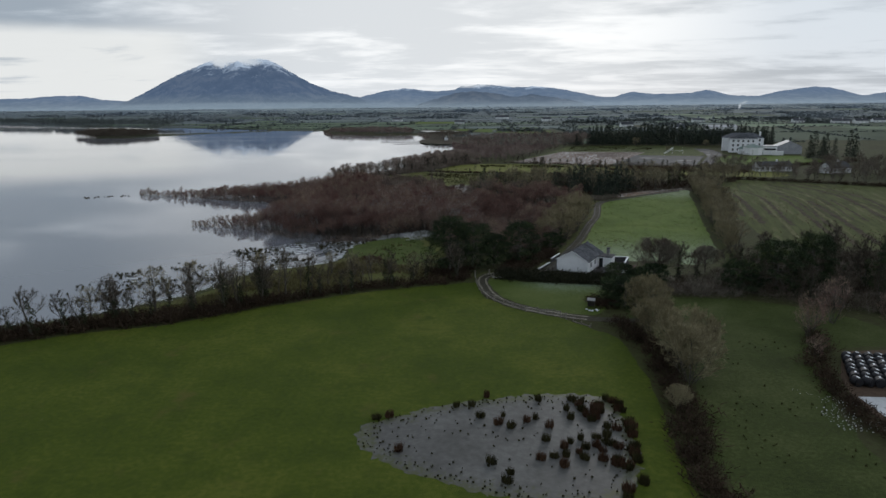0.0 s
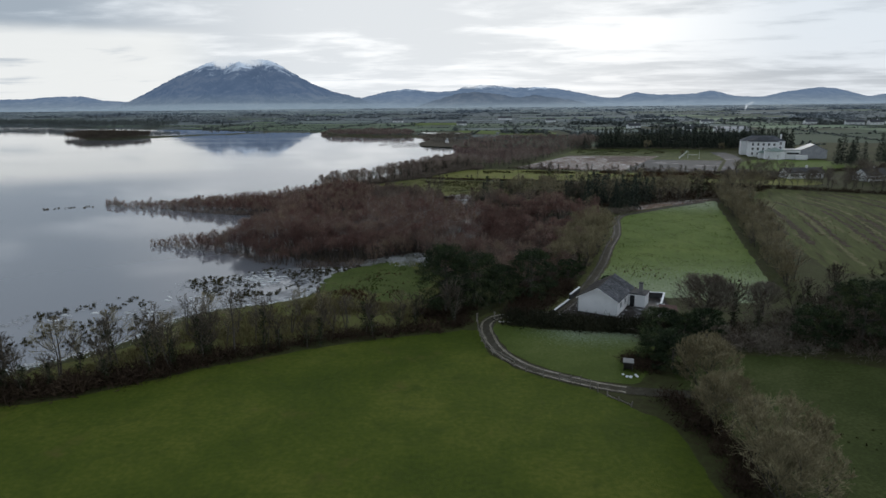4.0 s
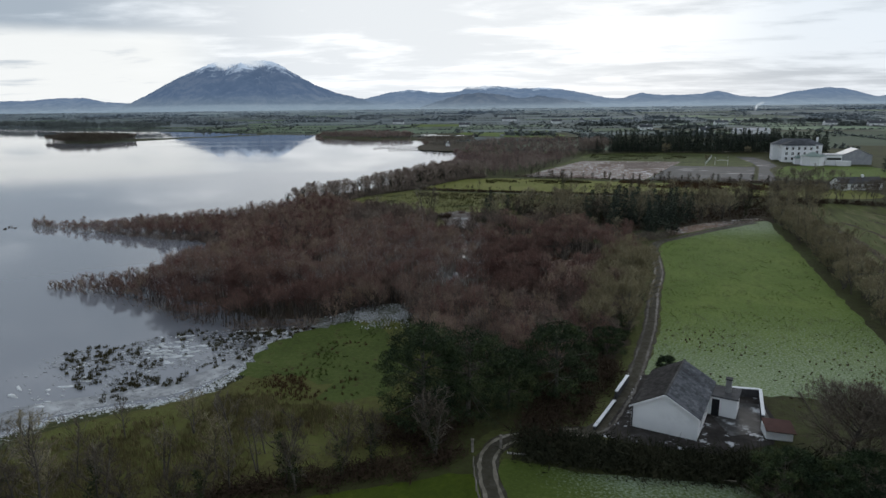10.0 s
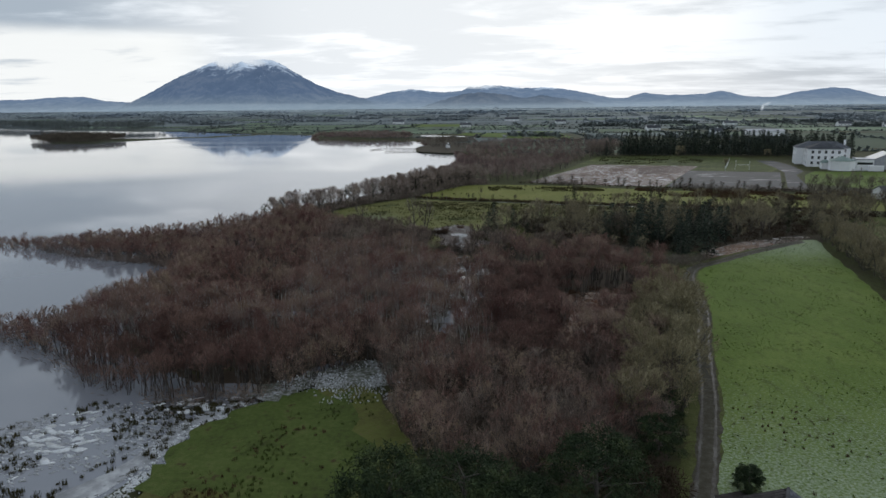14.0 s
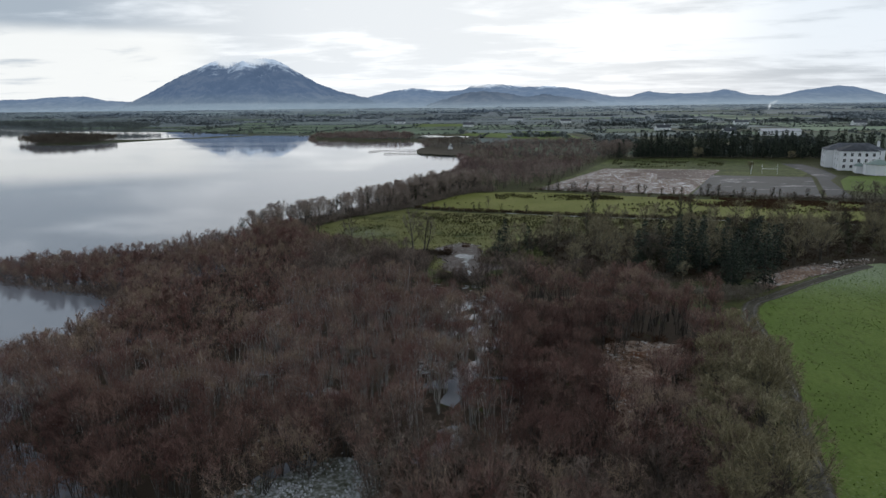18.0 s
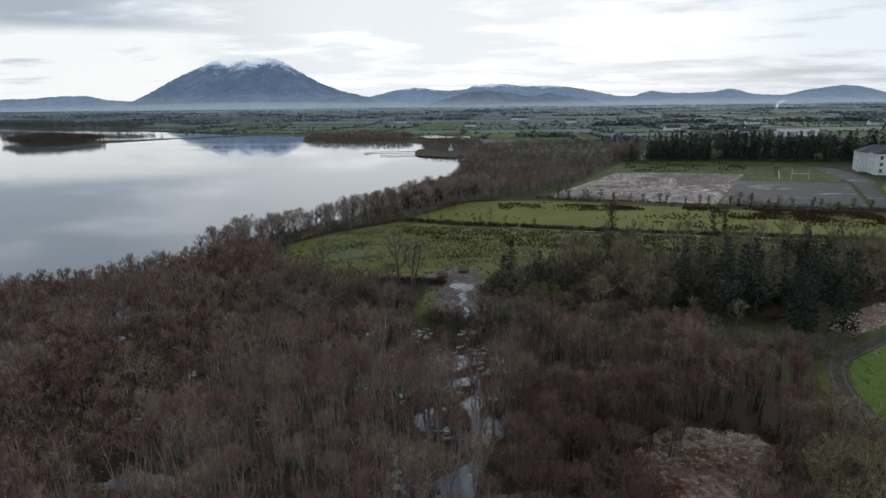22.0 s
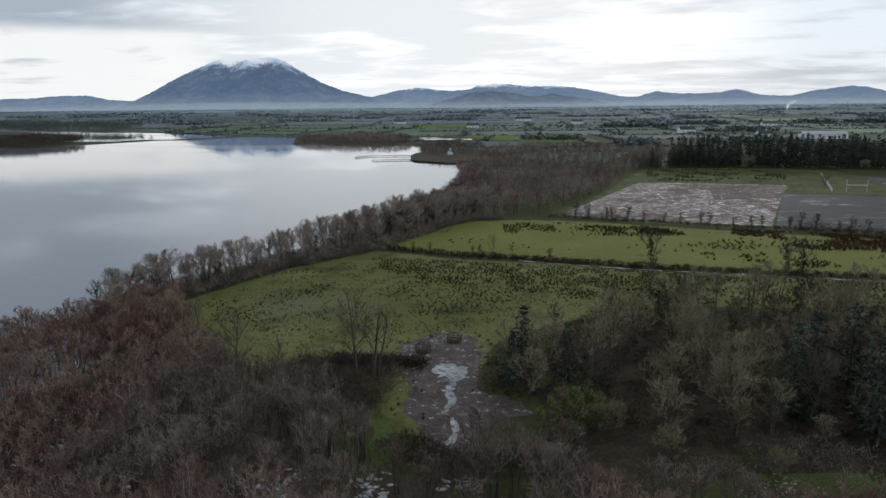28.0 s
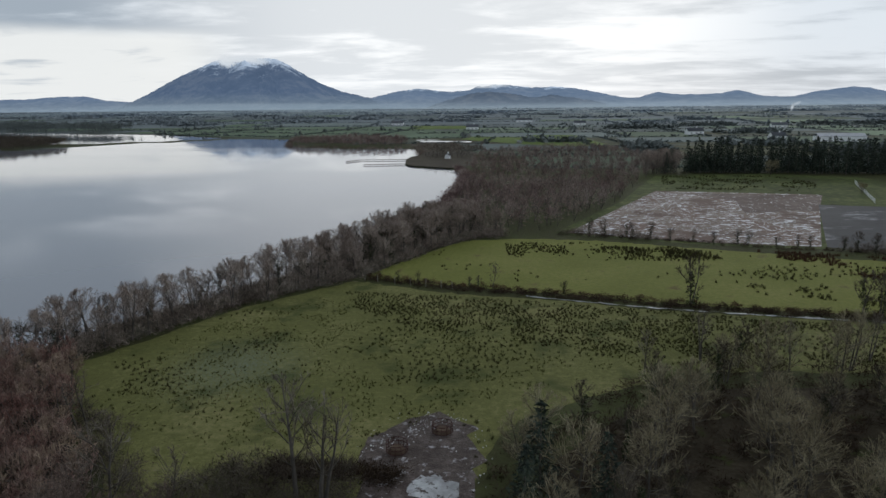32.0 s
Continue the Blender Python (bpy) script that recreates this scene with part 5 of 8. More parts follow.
def tree_kind(name, meshes, label, cat, group):
    """Templates of one kind; meshes: lists of (part name, data, material)."""
    made = []
    for parts in meshes:
        made.append([(n, tri_mesh(n, *d, [m])) for n, d, m in parts])

    def plant(x, y, which, yaw, s, sz=None, text=None):
        z = float(heights(np.array([[x, y]]))[0])
        base = new(name)
        base.empty_display_size = 0.3
        base.matrix_basis = Matrix.LocRotScale((x, y, z - 0.05), Euler((0, 0, yaw)), (s, s, sz or s))
        for n, me in made[which % len(made)]:
            part(n, me, None, base)
        return tagged(base, text or label, cat, group)

    return plant


# ------------------------------------------------------------ the flooded alder wood
CARR_T = [grown_tree(100 + k, 6.2 + 0.4 * (k % 6), 1.9 + 0.14 * (k % 5), stems=4 + k % 2, limbs=20, branches=4, twigs=5, fine=2, twig_w=0.022, trunk_r=0.085, lean=0.07, start=0.55, low=0.48 + 0.04 * (k % 4), steep=1.1, slim=True) for k in range(10)]
CARR_MID = [grown_tree(130 + k, 6.2 + 0.4 * (k % 6), 1.95 + 0.14 * (k % 5), stems=4, limbs=12, branches=4, twigs=4, fine=2, twig_w=0.034, trunk_r=0.085, lean=0.07, start=0.55, low=0.46 + 0.04 * (k % 4), steep=1.1, slim=True) for k in range(8)]
CARR_FAR = [grown_tree(150 + k, 6.2 + 0.4 * (k % 4), 1.9 + 0.1 * (k % 3), stems=3, limbs=9, branches=4, twigs=5, fine=1, twig_w=0.065, trunk_r=0.085, lean=0.10, start=0.35, low=0.14, steep=1.0, slim=True) for k in range(6)]
r = np.random.default_rng(41)
carr_xy = scatter(CARR, 2.55, r, [CARR_GAP])
fringe_xy = scatter(CARR, 1.75, r)
fringe_xy = fringe_xy[fringe_xy[:, 0] < -34]
fringe_xy = fringe_xy[(distance(CARR, fringe_xy[:, 0], fringe_xy[:, 1]) < 9) | (fringe_xy[:, 0] < -62)]
carr_xy = np.concatenate([carr_xy[(carr_xy[:, 0] >= -34) | ((distance(CARR, carr_xy[:, 0], carr_xy[:, 1]) >= 9) & (carr_xy[:, 0] >= -62))], fringe_xy])
carr_xy = carr_xy[~((carr_xy[:, 0] > 14) & (distance(PASTURE_E, carr_xy[:, 0], carr_xy[:, 1]) < 6))]
carr_xy = carr_xy[~(inside([(22, 230), (34, 228), (40, 234), (33, 239), (23, 238)], carr_xy[:, 0], carr_xy[:, 1]) & (r.random(len(carr_xy)) < 0.7))]
carr_xy = carr_xy[~(inside([(9, 233), (16, 230), (34, 225), (40, 234), (33, 240), (9, 241)], carr_xy[:, 0], carr_xy[:, 1]) & (r.random(len(carr_xy)) < 0.85))]
carr_xy = carr_xy[~(inside([(-30, 224), (-12, 222), (1, 226), (0, 239), (-20, 241)], carr_xy[:, 0], carr_xy[:, 1]) & (r.random(len(carr_xy)) < 0.28))]
carr_xy = carr_xy[distance(TRACK_A, carr_xy[:, 0], carr_xy[:, 1], False) > 3 + 2.5 * (carr_xy[:, 1] > 206)]
front = scatter([(-62, 178), (-49, 167), (-36, 163.5), (-28, 166.5), (-20, 173), (-14, 176.5), (-16, 187), (-40, 192), (-62, 194)], 1.9, r)
carr_xy = np.concatenate([carr_xy[~inside([(-62, 178), (-49, 167), (-36, 163.5), (-28, 166.5), (-20, 173), (-14, 176.5), (-16, 187), (-40, 192), (-62, 194)], carr_xy[:, 0], carr_xy[:, 1])], front])
for q in CHANNELS:
    carr_xy = carr_xy[(distance(q, carr_xy[:, 0], carr_xy[:, 1], False) > 1.1) | (r.random(len(carr_xy)) < 0.55)]
near = (np.abs(carr_xy[:, 0] - 2) < 26) & (carr_xy[:, 1] < 222)
idx = np.flatnonzero(near)
r.shuffle(idx)
single = idx[:300]
rest = np.setdiff1d(np.arange(len(carr_xy)), single)


def canopy(x, y):
    """How tall the alders stand: the wood rises and falls in rounded groups."""
    return 0.92 + 0.26 * lumps(np.asarray(x), np.asarray(y), 8.0, 46)


plant_alder = tree_kind("alder_tree", [[("trunk", w, M["bark_pale"]), ("crown", t, M["twig_red"])] for w, t in CARR_T], "leafless red-brown alder standing in a flooded wood", "tree", "alders of the flooded wood")
plant_damp = tree_kind("alder_tree", [[("trunk", w, M["bark_wet"]), ("crown", t, M["twig_red"])] for w, t in CARR_T], "leafless red-brown alder on damp ground", "tree", "alders of the flooded wood")
THICKET = [(3, 170), (12, 171), (13.5, 186), (13.5, 200), (21, 207), (15, 215), (3, 213), (1.5, 195)]
thick = inside(THICKET, carr_xy[:, 0] + 2.5 * lumps(carr_xy[:, 0], carr_xy[:, 1], 5, 47), carr_xy[:, 1]) & (r.random(len(carr_xy)) < 0.8)
plant_maroon = tree_kind("alder_tree", [[("trunk", w, M["bark_wet"]), ("crown", t, M["twig_maroon"])] for w, t in CARR_T], "leafless dark maroon young alder in a thicket", "tree", "alders of the flooded wood")
BUSH_T = [grown_tree(170 + k, 5.6 + 0.3 * (k % 4), 2.2 + 0.15 * (k % 3), stems=6, limbs=24, branches=4, twigs=5, fine=2, twig_w=0.026, trunk_r=0.06, lean=0.30, start=0.15, low=0.06, steep=1.1, slim=True) for k in range(6)]
plant_bush = tree_kind("alder_bush", [[("trunk", w, M["bark_wet"]), ("crown", t, M["twig_red"])] for w, t in BUSH_T], "bushy leafless red-brown alder on drier ground", "tree", "alders of the flooded wood")
for n, k in enumerate(single):
    (plant_maroon if thick[k] else plant_bush if carr_xy[k, 1] < 178 + 6 * (carr_xy[k, 0] < -10) else plant_damp if carr_xy[k, 0] > 4 else plant_alder)(*carr_xy[k], n, r.uniform(0, 6.3), float(canopy(*carr_xy[k])) * r.uniform(0.9, 1.1))
beyond = (carr_xy[rest][:, 0] < -62) | ((carr_xy[rest][:, 0] < -34) & ((carr_xy[rest][:, 1] > 194) | (carr_xy[rest][:, 1] < 180))) | ((carr_xy[rest][:, 0] < -14) & (carr_xy[rest][:, 1] < 180))
dense = thick[rest] & ~beyond
wood_mass("alder_thicket", np.concatenate([carr_xy[rest][dense], scatter(THICKET, 2.4, r)]), CARR_MID, [M["bark_wet"], M["twig_maroon"]], "dark maroon thicket of young alders", "wood", r, 0.6, 0.9)
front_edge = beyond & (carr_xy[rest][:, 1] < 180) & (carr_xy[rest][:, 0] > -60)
# dark maroon twigs paint in the shade along the wood's front edge
wood_mass("alder_front", carr_xy[rest][front_edge], CARR_MID, [M["bark_wet"], M["twig_maroon"]], "leafless alders at the frozen lake edge, shade painted into dark maroon twigs", "wood", r, 0.9, 1.1)
scrubby = ~beyond & ~dense & (carr_xy[rest][:, 1] < 178)
wood_mass("alder_scrub", carr_xy[rest][scrubby], BUSH_T, [M["bark_wet"], M["twig_mix"]], "bushy leafless brown alders on drier ground", "wood", r, 0.9, 1.1)
tips = beyond & (carr_xy[rest][:, 0] < -60)
wood_mass("alder_fringe", carr_xy[rest][tips], CARR_FAR, [M["bark_wet"], M["twig_red"]], "low leafless red-brown alders standing out in the lake", "wood", r, 0.55, 0.82)
wood_mass("alder_fringe", carr_xy[rest][beyond & ~tips & ~front_edge], CARR_FAR, [M["bark_wet"], M["twig_red"]], "leafless red-brown alders along the lake edge of the wood", "wood", r, 0.75, 1.05)
beyond = beyond | scrubby
north = ~beyond & ~dense & (carr_xy[rest][:, 1] > 228)
wood_mass("alder_wood_north", carr_xy[rest][north], CARR_MID, [M["bark"], M["twig_mix"]], "leafless brown alders at the meadow edge", "wood", r, 0.9, 1.1)
beyond = beyond | north | dense
dry = ~beyond & (carr_xy[rest][:, 0] > 4)
wood_mass("alder_wood", carr_xy[rest][dry], CARR_MID, [M["bark_wet"], M["twig_red"]], "leafless red-brown alder wood on damp ground", "wood", r, 0.9, 1.1)
wood_mass("alder_wood", carr_xy[rest][~beyond & ~dry], CARR_MID, [M["bark_pale"], M["twig_red"]], "leafless red-brown alder wood standing in shallow water", "wood", r, 0.9, 1.1)

LAKE_EDGE = CARR[:26]
edge_xy = np.concatenate([along(LAKE_EDGE, 0.9, r, 0.7), along(LAKE_EDGE, 1.3, r, 1.8)])
edge_xy = edge_xy[inside(CARR, edge_xy[:, 0], edge_xy[:, 1])]
# ------------------------------------------------------------ other broad-leaved trees
HEDGE_T = []
for k in range(8):
    w, t = grown_tree(200 + k, 8.0, 2.2 + 0.15 * (k % 4), stems=1 + k % 2, limbs=14, branches=4, twigs=6, fine=2, twig_w=0.045, trunk_r=0.13, lean=0.12, start=0.25, low=0.24, steep=1.0)
    q = np.random.default_rng(300 + k)
    hs = np.linspace(0.5, 4.0 + 2.4 * q.random(), 9)
    iv = leaf_cloud(q, np.stack([q.normal(size=9) * 0.22, q.normal(size=9) * 0.22, hs], 1), 0.80 * np.linspace(1, 0.5, 9), 46, 0.28, 1.0)
    HEDGE_T.append((w, t, iv))
plant_hedge_tree = tree_kind("hedgerow_tree", [[("trunk", w, M["bark"]), ("crown", t, M["twig_dark"]), ("ivy", i, M["ivy"])] for w, t, i in HEDGE_T], "leafless hedgerow tree with an ivy-clad trunk", "tree", "hedgerow trees")
SPARSE_T = [grown_tree(250 + k, 8.6, 2.3, stems=1 + k % 2, limbs=12, branches=4, twigs=4, fine=2, twig_w=0.036, trunk_r=0.15, lean=0.10, start=0.3, low=0.3, steep=1.3) for k in range(5)]
plant_sparse = tree_kind("slender_tree", [[("trunk", w, M["bark"]), ("crown", t, M["twig_grey"])] for w, t in SPARSE_T], "slender leafless tree with open branches", "tree", "slender trees")
LIGHT_T = [bare_tree(220 + k, 8.0, 2.8, stems=1 + k % 2, limbs=8, twigs=430, twig_len=1.1, twig_w=0.125, trunk_r=0.13, lean=0.12, start=0.22, up=0.8, sub=1, dome=0.7, low=0.24) for k in range(8)]
plant_light = tree_kind("roadside_tree", [[("trunk", w, M["bark"]), ("crown", t, M["twig_grey"])] for w, t in LIGHT_T], "leafless grey-brown tree along the lane", "tree", "trees along the lane")
BELT_T = [grown_tree(260 + k, 8.8, 2.7 + 0.15 * (k % 3), stems=1 + k % 2, limbs=14, branches=6, twigs=6, fine=3, twig_w=0.040, trunk_r=0.16, lean=0.10, start=0.2, low=0.16, steep=1.0, slim=True) for k in range(8)]
plant_belt = tree_kind("lakeside_tree", [[("trunk", w, M["bark"]), ("crown", t, M["twig_belt"])] for w, t in BELT_T], "leafless grey tree of the lakeside belt", "tree", "lakeside trees")
BARE_T = [grown_tree(280 + k, 8.0, 2.9 + 0.2 * (k % 3), stems=1 + k % 2, limbs=16, branches=6, twigs=5, fine=2, twig_w=0.034, trunk_r=0.14, lean=0.12, start=0.2, low=0.18, steep=0.9) for k in range(8)]
plant_bare = tree_kind("bare_tree", [[("trunk", w, M["bark"]), ("crown", t, M["twig_lichen"])] for w, t in BARE_T], "tall leafless grey-brown tree among undergrowth", "tree", "bare trees")

WILLOW_T = [grown_tree(400 + k, 5.6, 2.9, stems=7, limbs=28, branches=4, twigs=6, fine=3, twig_w=0.036, trunk_r=0.07, lean=0.45, start=0.12, low=0.05, steep=1.2, slim=True) for k in range(5)]
WILLOW_NEAR = [grown_tree(420 + k, 5.2, 3.0, stems=8, limbs=48, branches=4, twigs=8, fine=4, twig_w=0.034, trunk_r=0.06, lean=0.5, start=0.12, low=0.03, steep=1.2, slim=True) for k in range(3)]
plant_sallow = tree_kind("sallow_bush", [[("trunk", w, M["bark"]), ("crown", t, M["twig_olive"])] for w, t in WILLOW_NEAR], "dense rounded leafless sallow in the hedge", "bush", "sallows in the hedge")
plant_willow = tree_kind("willow", [[("trunk", w, M["bark"]), ("crown", t, M["twig_olive"])] for w, t in WILLOW_T], "bushy leafless willow with olive twigs", "tree", "willows")

DOME_T = [grown_tree(500 + k, 9.2, 5.9, stems=1, limbs=36, branches=8, twigs=8, fine=4, twig_w=0.036, trunk_r=0.32, lean=0.05, start=0.22, low=0.16, steep=0.75) for k in range(2)]
plant_dome = tree_kind("domed_tree", [[("trunk", w, M["bark"]), ("crown", t, M["twig_grey"])] for w, t in DOME_T], "broad leafless tree with a dense domed crown", "tree", "broad trees")


def shrub(seed, n=110, width=1.3, height=1.5, w=0.075):
    r = np.random.default_rng(seed)
    p = np.c_[r.normal(size=(n, 2)) * width * 0.42, r.random(n) * height * 0.6]
    d = unit(np.c_[p[:, :2] * 0.6, np.full(n, 0.5)] + r.normal(size=(n, 3)) * 0.7)
    return slivers(p, d, r.uniform(0.35, 0.9, n) * height * 0.55, w * r.uniform(0.6, 1.6, n), r)


SHRUBS = [shrub(s) for s in range(6)]


FINE = [shrub(20 + s, 150, 1.3, 1.5, 0.034) for s in range(6)]


def brush(name, xy, material, label, r, s0=0.7, s1=1.3, cat="hedge", templates=None):
    z = heights(xy)
    v, f = join([placed((templates or SHRUBS)[r.integers(6)], x, y, h - 0.05, r.uniform(0, 6.3), r.uniform(s0, s1), r.uniform(s0, s1)) for (x, y), h in zip(xy, z)])
    return tagged(new(name, tri_mesh(name, v, f, [material])), label, cat, kind="stuff")


brush("carr_edge_brush", edge_xy, M["twig_mix"], "drowned brushwood along the edge of the flooded wood", r, 1.2, 2.2, "undergrowth", FINE)
r = np.random.default_rng(52)
# hedge between the large field and the lakeside
for n, (x, y) in enumerate(along(HEDGE_W[1:], 3.1, r, 0.8)):
    s = r.uniform(0.7, 1.1)
    (plant_hedge_tree if n % 5 else plant_sparse)(x + 0.3, y + 1.2, n, r.uniform(0, 6.3), s, s * r.uniform(0.85, 1.1))
brush("hedge_west", np.concatenate([along(np.array(HEDGE_W) + (0.3, 1.0), 0.9, r, 0.6), along(np.array(HEDGE_W) + (0.6, 2.2), 1.2, r, 0.7)]), M["bramble"], "dark leafless bramble and thorn hedge", r, 0.9, 1.5)
for n, (x, y) in enumerate(scatter([(-66, 96), (-52, 101), (-36, 112), (-38, 118), (-50, 111), (-64, 103)], 4.4, r)):
    (plant_hedge_tree if n % 3 else plant_bare)(x, y, n + 2, r.uniform(0, 6.3), r.uniform(0.75, 1.1))
brush("hedge_west_thicket", np.concatenate([along(np.array(HEDGE_W[:6]) + (0.5, 1.4), 0.7, r, 0.7), along(np.array(HEDGE_W[:5]) + (0.8, 3.2), 1.0, r, 1.0)]), M["bramble"], "deep dark bramble thicket behind the hedge", r, 1.2, 2.0)
lone = scatter([(-52, 106), (-40, 113), (-24, 121), (-12, 125), (-9, 133), (-30, 134), (-45, 126), (-54, 116)], 5.6, r)
for n, (x, y) in enumerate(lone):
    (plant_sparse if n % 3 else plant_bare)(x, y, n + 3, r.uniform(0, 6.3), r.uniform(0.55, 0.85))
# hedge between the large field and the yard field
HEDGE_E = [(23.6, 99), (25.2, 92), (25.8, 84), (24.4, 73), (22.8, 62), (21.7, 50), (20.5, 25)]
brush("hedge_east", along(HEDGE_E, 0.55, r, 0.8), M["bramble"], "dark red-brown bramble hedge", r, 1.0, 1.6)
for x, y, k, s in ((28.0, 101.2, 0, 1.45), (26.6, 91.2, 1, 1.3), (28.3, 82.5, 2, 1.6), (27.2, 77.0, 0, 1.45), (23.6, 69.5, 1, 0.6)):
    plant_sallow(x, y, k, r.uniform(0, 6.3), s)
# willows along the track
for n, (x, y) in enumerate(np.concatenate([along([(22.5, 160), (26.0, 171), (30.6, 187), (34.6, 200)], 4.4, r, 0.7), along([(18, 160), (22, 175), (27.5, 191), (31.5, 202)], 4.5, r, 1.0)])):
    plant_willow(x - 0.2, y, n, r.uniform(0, 6.3), r.uniform(1.05, 1.5))
# tall hedge east of the bright pasture
for n, (x, y) in enumerate(np.concatenate([along([(86.5, 262), (83, 243), (77, 217), (72, 198), (67, 178), (62.5, 160), (59, 147)], 3.3, r, 1.0), along([(92, 258), (88, 243), (82, 217), (77, 198), (72, 178)], 4.0, r, 1.2)])):
    (plant_willow if n % 3 else plant_bare)(x, y, n, r.uniform(0, 6.3), r.uniform(0.75, 1.05))
# wood round the farmyard
EAST_WOOD = [(31, 120), (38, 118), (45, 116.5), (52, 113.5), (64, 106), (95, 97), (125, 110), (110, 135), (86, 148), (70, 146), (58, 136), (46, 127), (38, 124)]
for n, (x, y) in enumerate(scatter(EAST_WOOD, 6.2, r)):
    plant_hedge_tree(x, y, n, r.uniform(0, 6.3), r.uniform(0.8, 1.1))
brush("wood_scrub", np.concatenate([scatter(EAST_WOOD, 2.6, r), scatter([(25, 116), (36, 115), (48, 114), (46, 118), (33, 120.5), (26, 120)], 1.4, r)]), M["twig_grey"], "leafless brown scrub of the farm wood", r, 1.3, 2.3, "undergrowth", FINE)
brush("wood_understorey", scatter(EAST_WOOD, 3.6, r), M["bramble"], "dark bramble and holly under the farm wood", r, 1.0, 2.0, "undergrowth")
plant_dome(35.4, 125.2, 0, 0.4, 0.95)
plant_dome(48, 132, 1, 1.4, 0.6)
for x, y, k, s in ((50, 93.5, 0, 0.8), (52.5, 97, 1, 0.8), (46.5, 84, 2, 0.5), (57, 100, 3, 0.9), (64, 96, 4, 0.9)):
    plant_bush(x, y, k, r.uniform(0, 6.3), s * 1.35)
brush("yard_hedge", along([(52, 95), (47.5, 86), (45, 79), (43.8, 71), (44.5, 64), (47, 55)], 0.7, r, 0.6), M["bramble"], "brown bramble hedge beside the farmyard", r, 0.8, 1.4)
# lakeside belt of trees
BELT = [(-60, 281), (-54, 292), (-43.5, 311), (-30, 327), (-26, 331), (-17, 350), (-6, 368), (4, 372), (-6, 384), (-18, 392), (-24, 374), (-33, 352), (-43, 326), (-55, 306), (-62, 294), (-66, 284)]
for n, (x, y) in enumerate(scatter(BELT, 3.0, r)):
    s = r.uniform(0.72, 0.98)
    (plant_belt if n % 4 else plant_hedge_tree)(x, y, n, r.uniform(0, 6.3), s)
brush("belt_thicket", scatter(BELT, 2.2, r), M["twig_belt"], "leafless grey thicket under the lakeside trees", r, 1.4, 2.4, "undergrowth", FINE)
brush("belt_understorey", np.concatenate([along(np.array(BELT[:8]) + (-1.0, 0.8), 0.8, r, 0.6), scatter(BELT, 3.4, r)]), M["twig_grey"], "dark undergrowth at the foot of the lakeside trees", r, 1.2, 2.1, "undergrowth", FINE)
# wood north of the alders
NORTH_WOOD = [(-1, 257), (8, 253), (19, 245), (30, 246), (42, 243), (56, 249), (75, 259), (95, 265), (118, 290), (118, 302), (80, 294), (48, 291), (26, 291), (14, 284), (5, 275), (1, 268)]
for n, (x, y) in enumerate(scatter(NORTH_WOOD, 6.0, r)):
    (plant_hedge_tree if n % 4 == 0 else plant_bare)(x, y, n, r.uniform(0, 6.3), r.uniform(0.72, 1.12))
brush("north_wood_understorey", scatter(NORTH_WOOD, 2.8, r), M["bramble"], "dark undergrowth of a mixed wood", r, 0.7, 1.4, "undergrowth")
SPRUCE_T = [spruce_tree(600 + k, 11.0, 2.9, 13, 8, 0.62) for k in range(5)]
plant_spruce = tree_kind("spruce", [[("trunk", w, M["bark"]), ("crown", t, M["spruce"])] for w, t in SPRUCE_T], "dark green pointed spruce in a dense stand", "conifer", "spruces")
for n, (x, y) in enumerate(scatter([(30, 249), (36, 245), (44, 239), (51, 237.5), (58, 248), (66, 258), (60, 266), (40, 262), (30, 256)], 4.6, r)):
    plant_spruce(x, y, n, r.uniform(0, 6.3), r.uniform(0.65, 0.98))
for n, (x, y) in enumerate(along([(24, 248.5), (31, 245.5), (39, 241)], 6.0, r, 0.7)):
    plant_bare(x, y, n, r.uniform(0, 6.3), r.uniform(0.45, 0.7))
for x, y, s in ((4.0, 262, 0.8), (2.5, 258, 0.65), (9, 259, 0.7)):
    plant_spruce(x, y, int(y), 1.0, s)
M["ivy_pale"] = mat("yellow_green_ivy", [(0.34, (0.036, 0.044, 0.014)), (0.5, (0.082, 0.096, 0.030)), (0.66, (0.17, 0.185, 0.075))], 1.2, 0.3, rough=0.55, vary=0.3)
q = np.random.default_rng(331)
ivy_at = np.stack([q.normal(size=90) * 1.5, q.normal(size=90) * 1.5, q.uniform(0.8, 5.4, 90)], 1)
plant_ivied = tree_kind("ivied_willow", [[("trunk", WILLOW_T[1][0], M["bark_pale"]), ("crown", WILLOW_T[1][1], M["twig_lichen"]), ("ivy", leaf_cloud(q, ivy_at, np.full(90, 0.6), 60, 0.24, 1.0), M["ivy_pale"])]], "leafless willow smothered in yellow-green ivy", "tree", "willows")
plant_ivied(8.2, 247.2, 0, 0.4, 0.95)
for x, y, s in ((12, 247.5, 0.7), (17, 243, 0.6), (26, 240, 0.55)):
    plant_willow(x, y, int(y), 0.7, s)
# brown wood beyond the belt
BROWN = [(-12, 376), (16, 378), (44, 434), (60, 480), (70, 508), (84, 526), (92, 600), (84, 682), (50, 686), (20, 674), (-6, 625), (-12, 606), (-10, 575), (-13, 545), (-10, 530), (-8, 510), (-8, 480), (-10, 450), (-12, 418), (-17, 395)]
FAR_T = [bare_tree(700 + k, 7.4, 2.4, stems=2, limbs=4, twigs=120, twig_len=1.5, twig_w=0.17, trunk_r=0.12, lean=0.15, start=0.25, up=0.8, sub=0, dome=0.86, low=0.04) for k in range(6)]
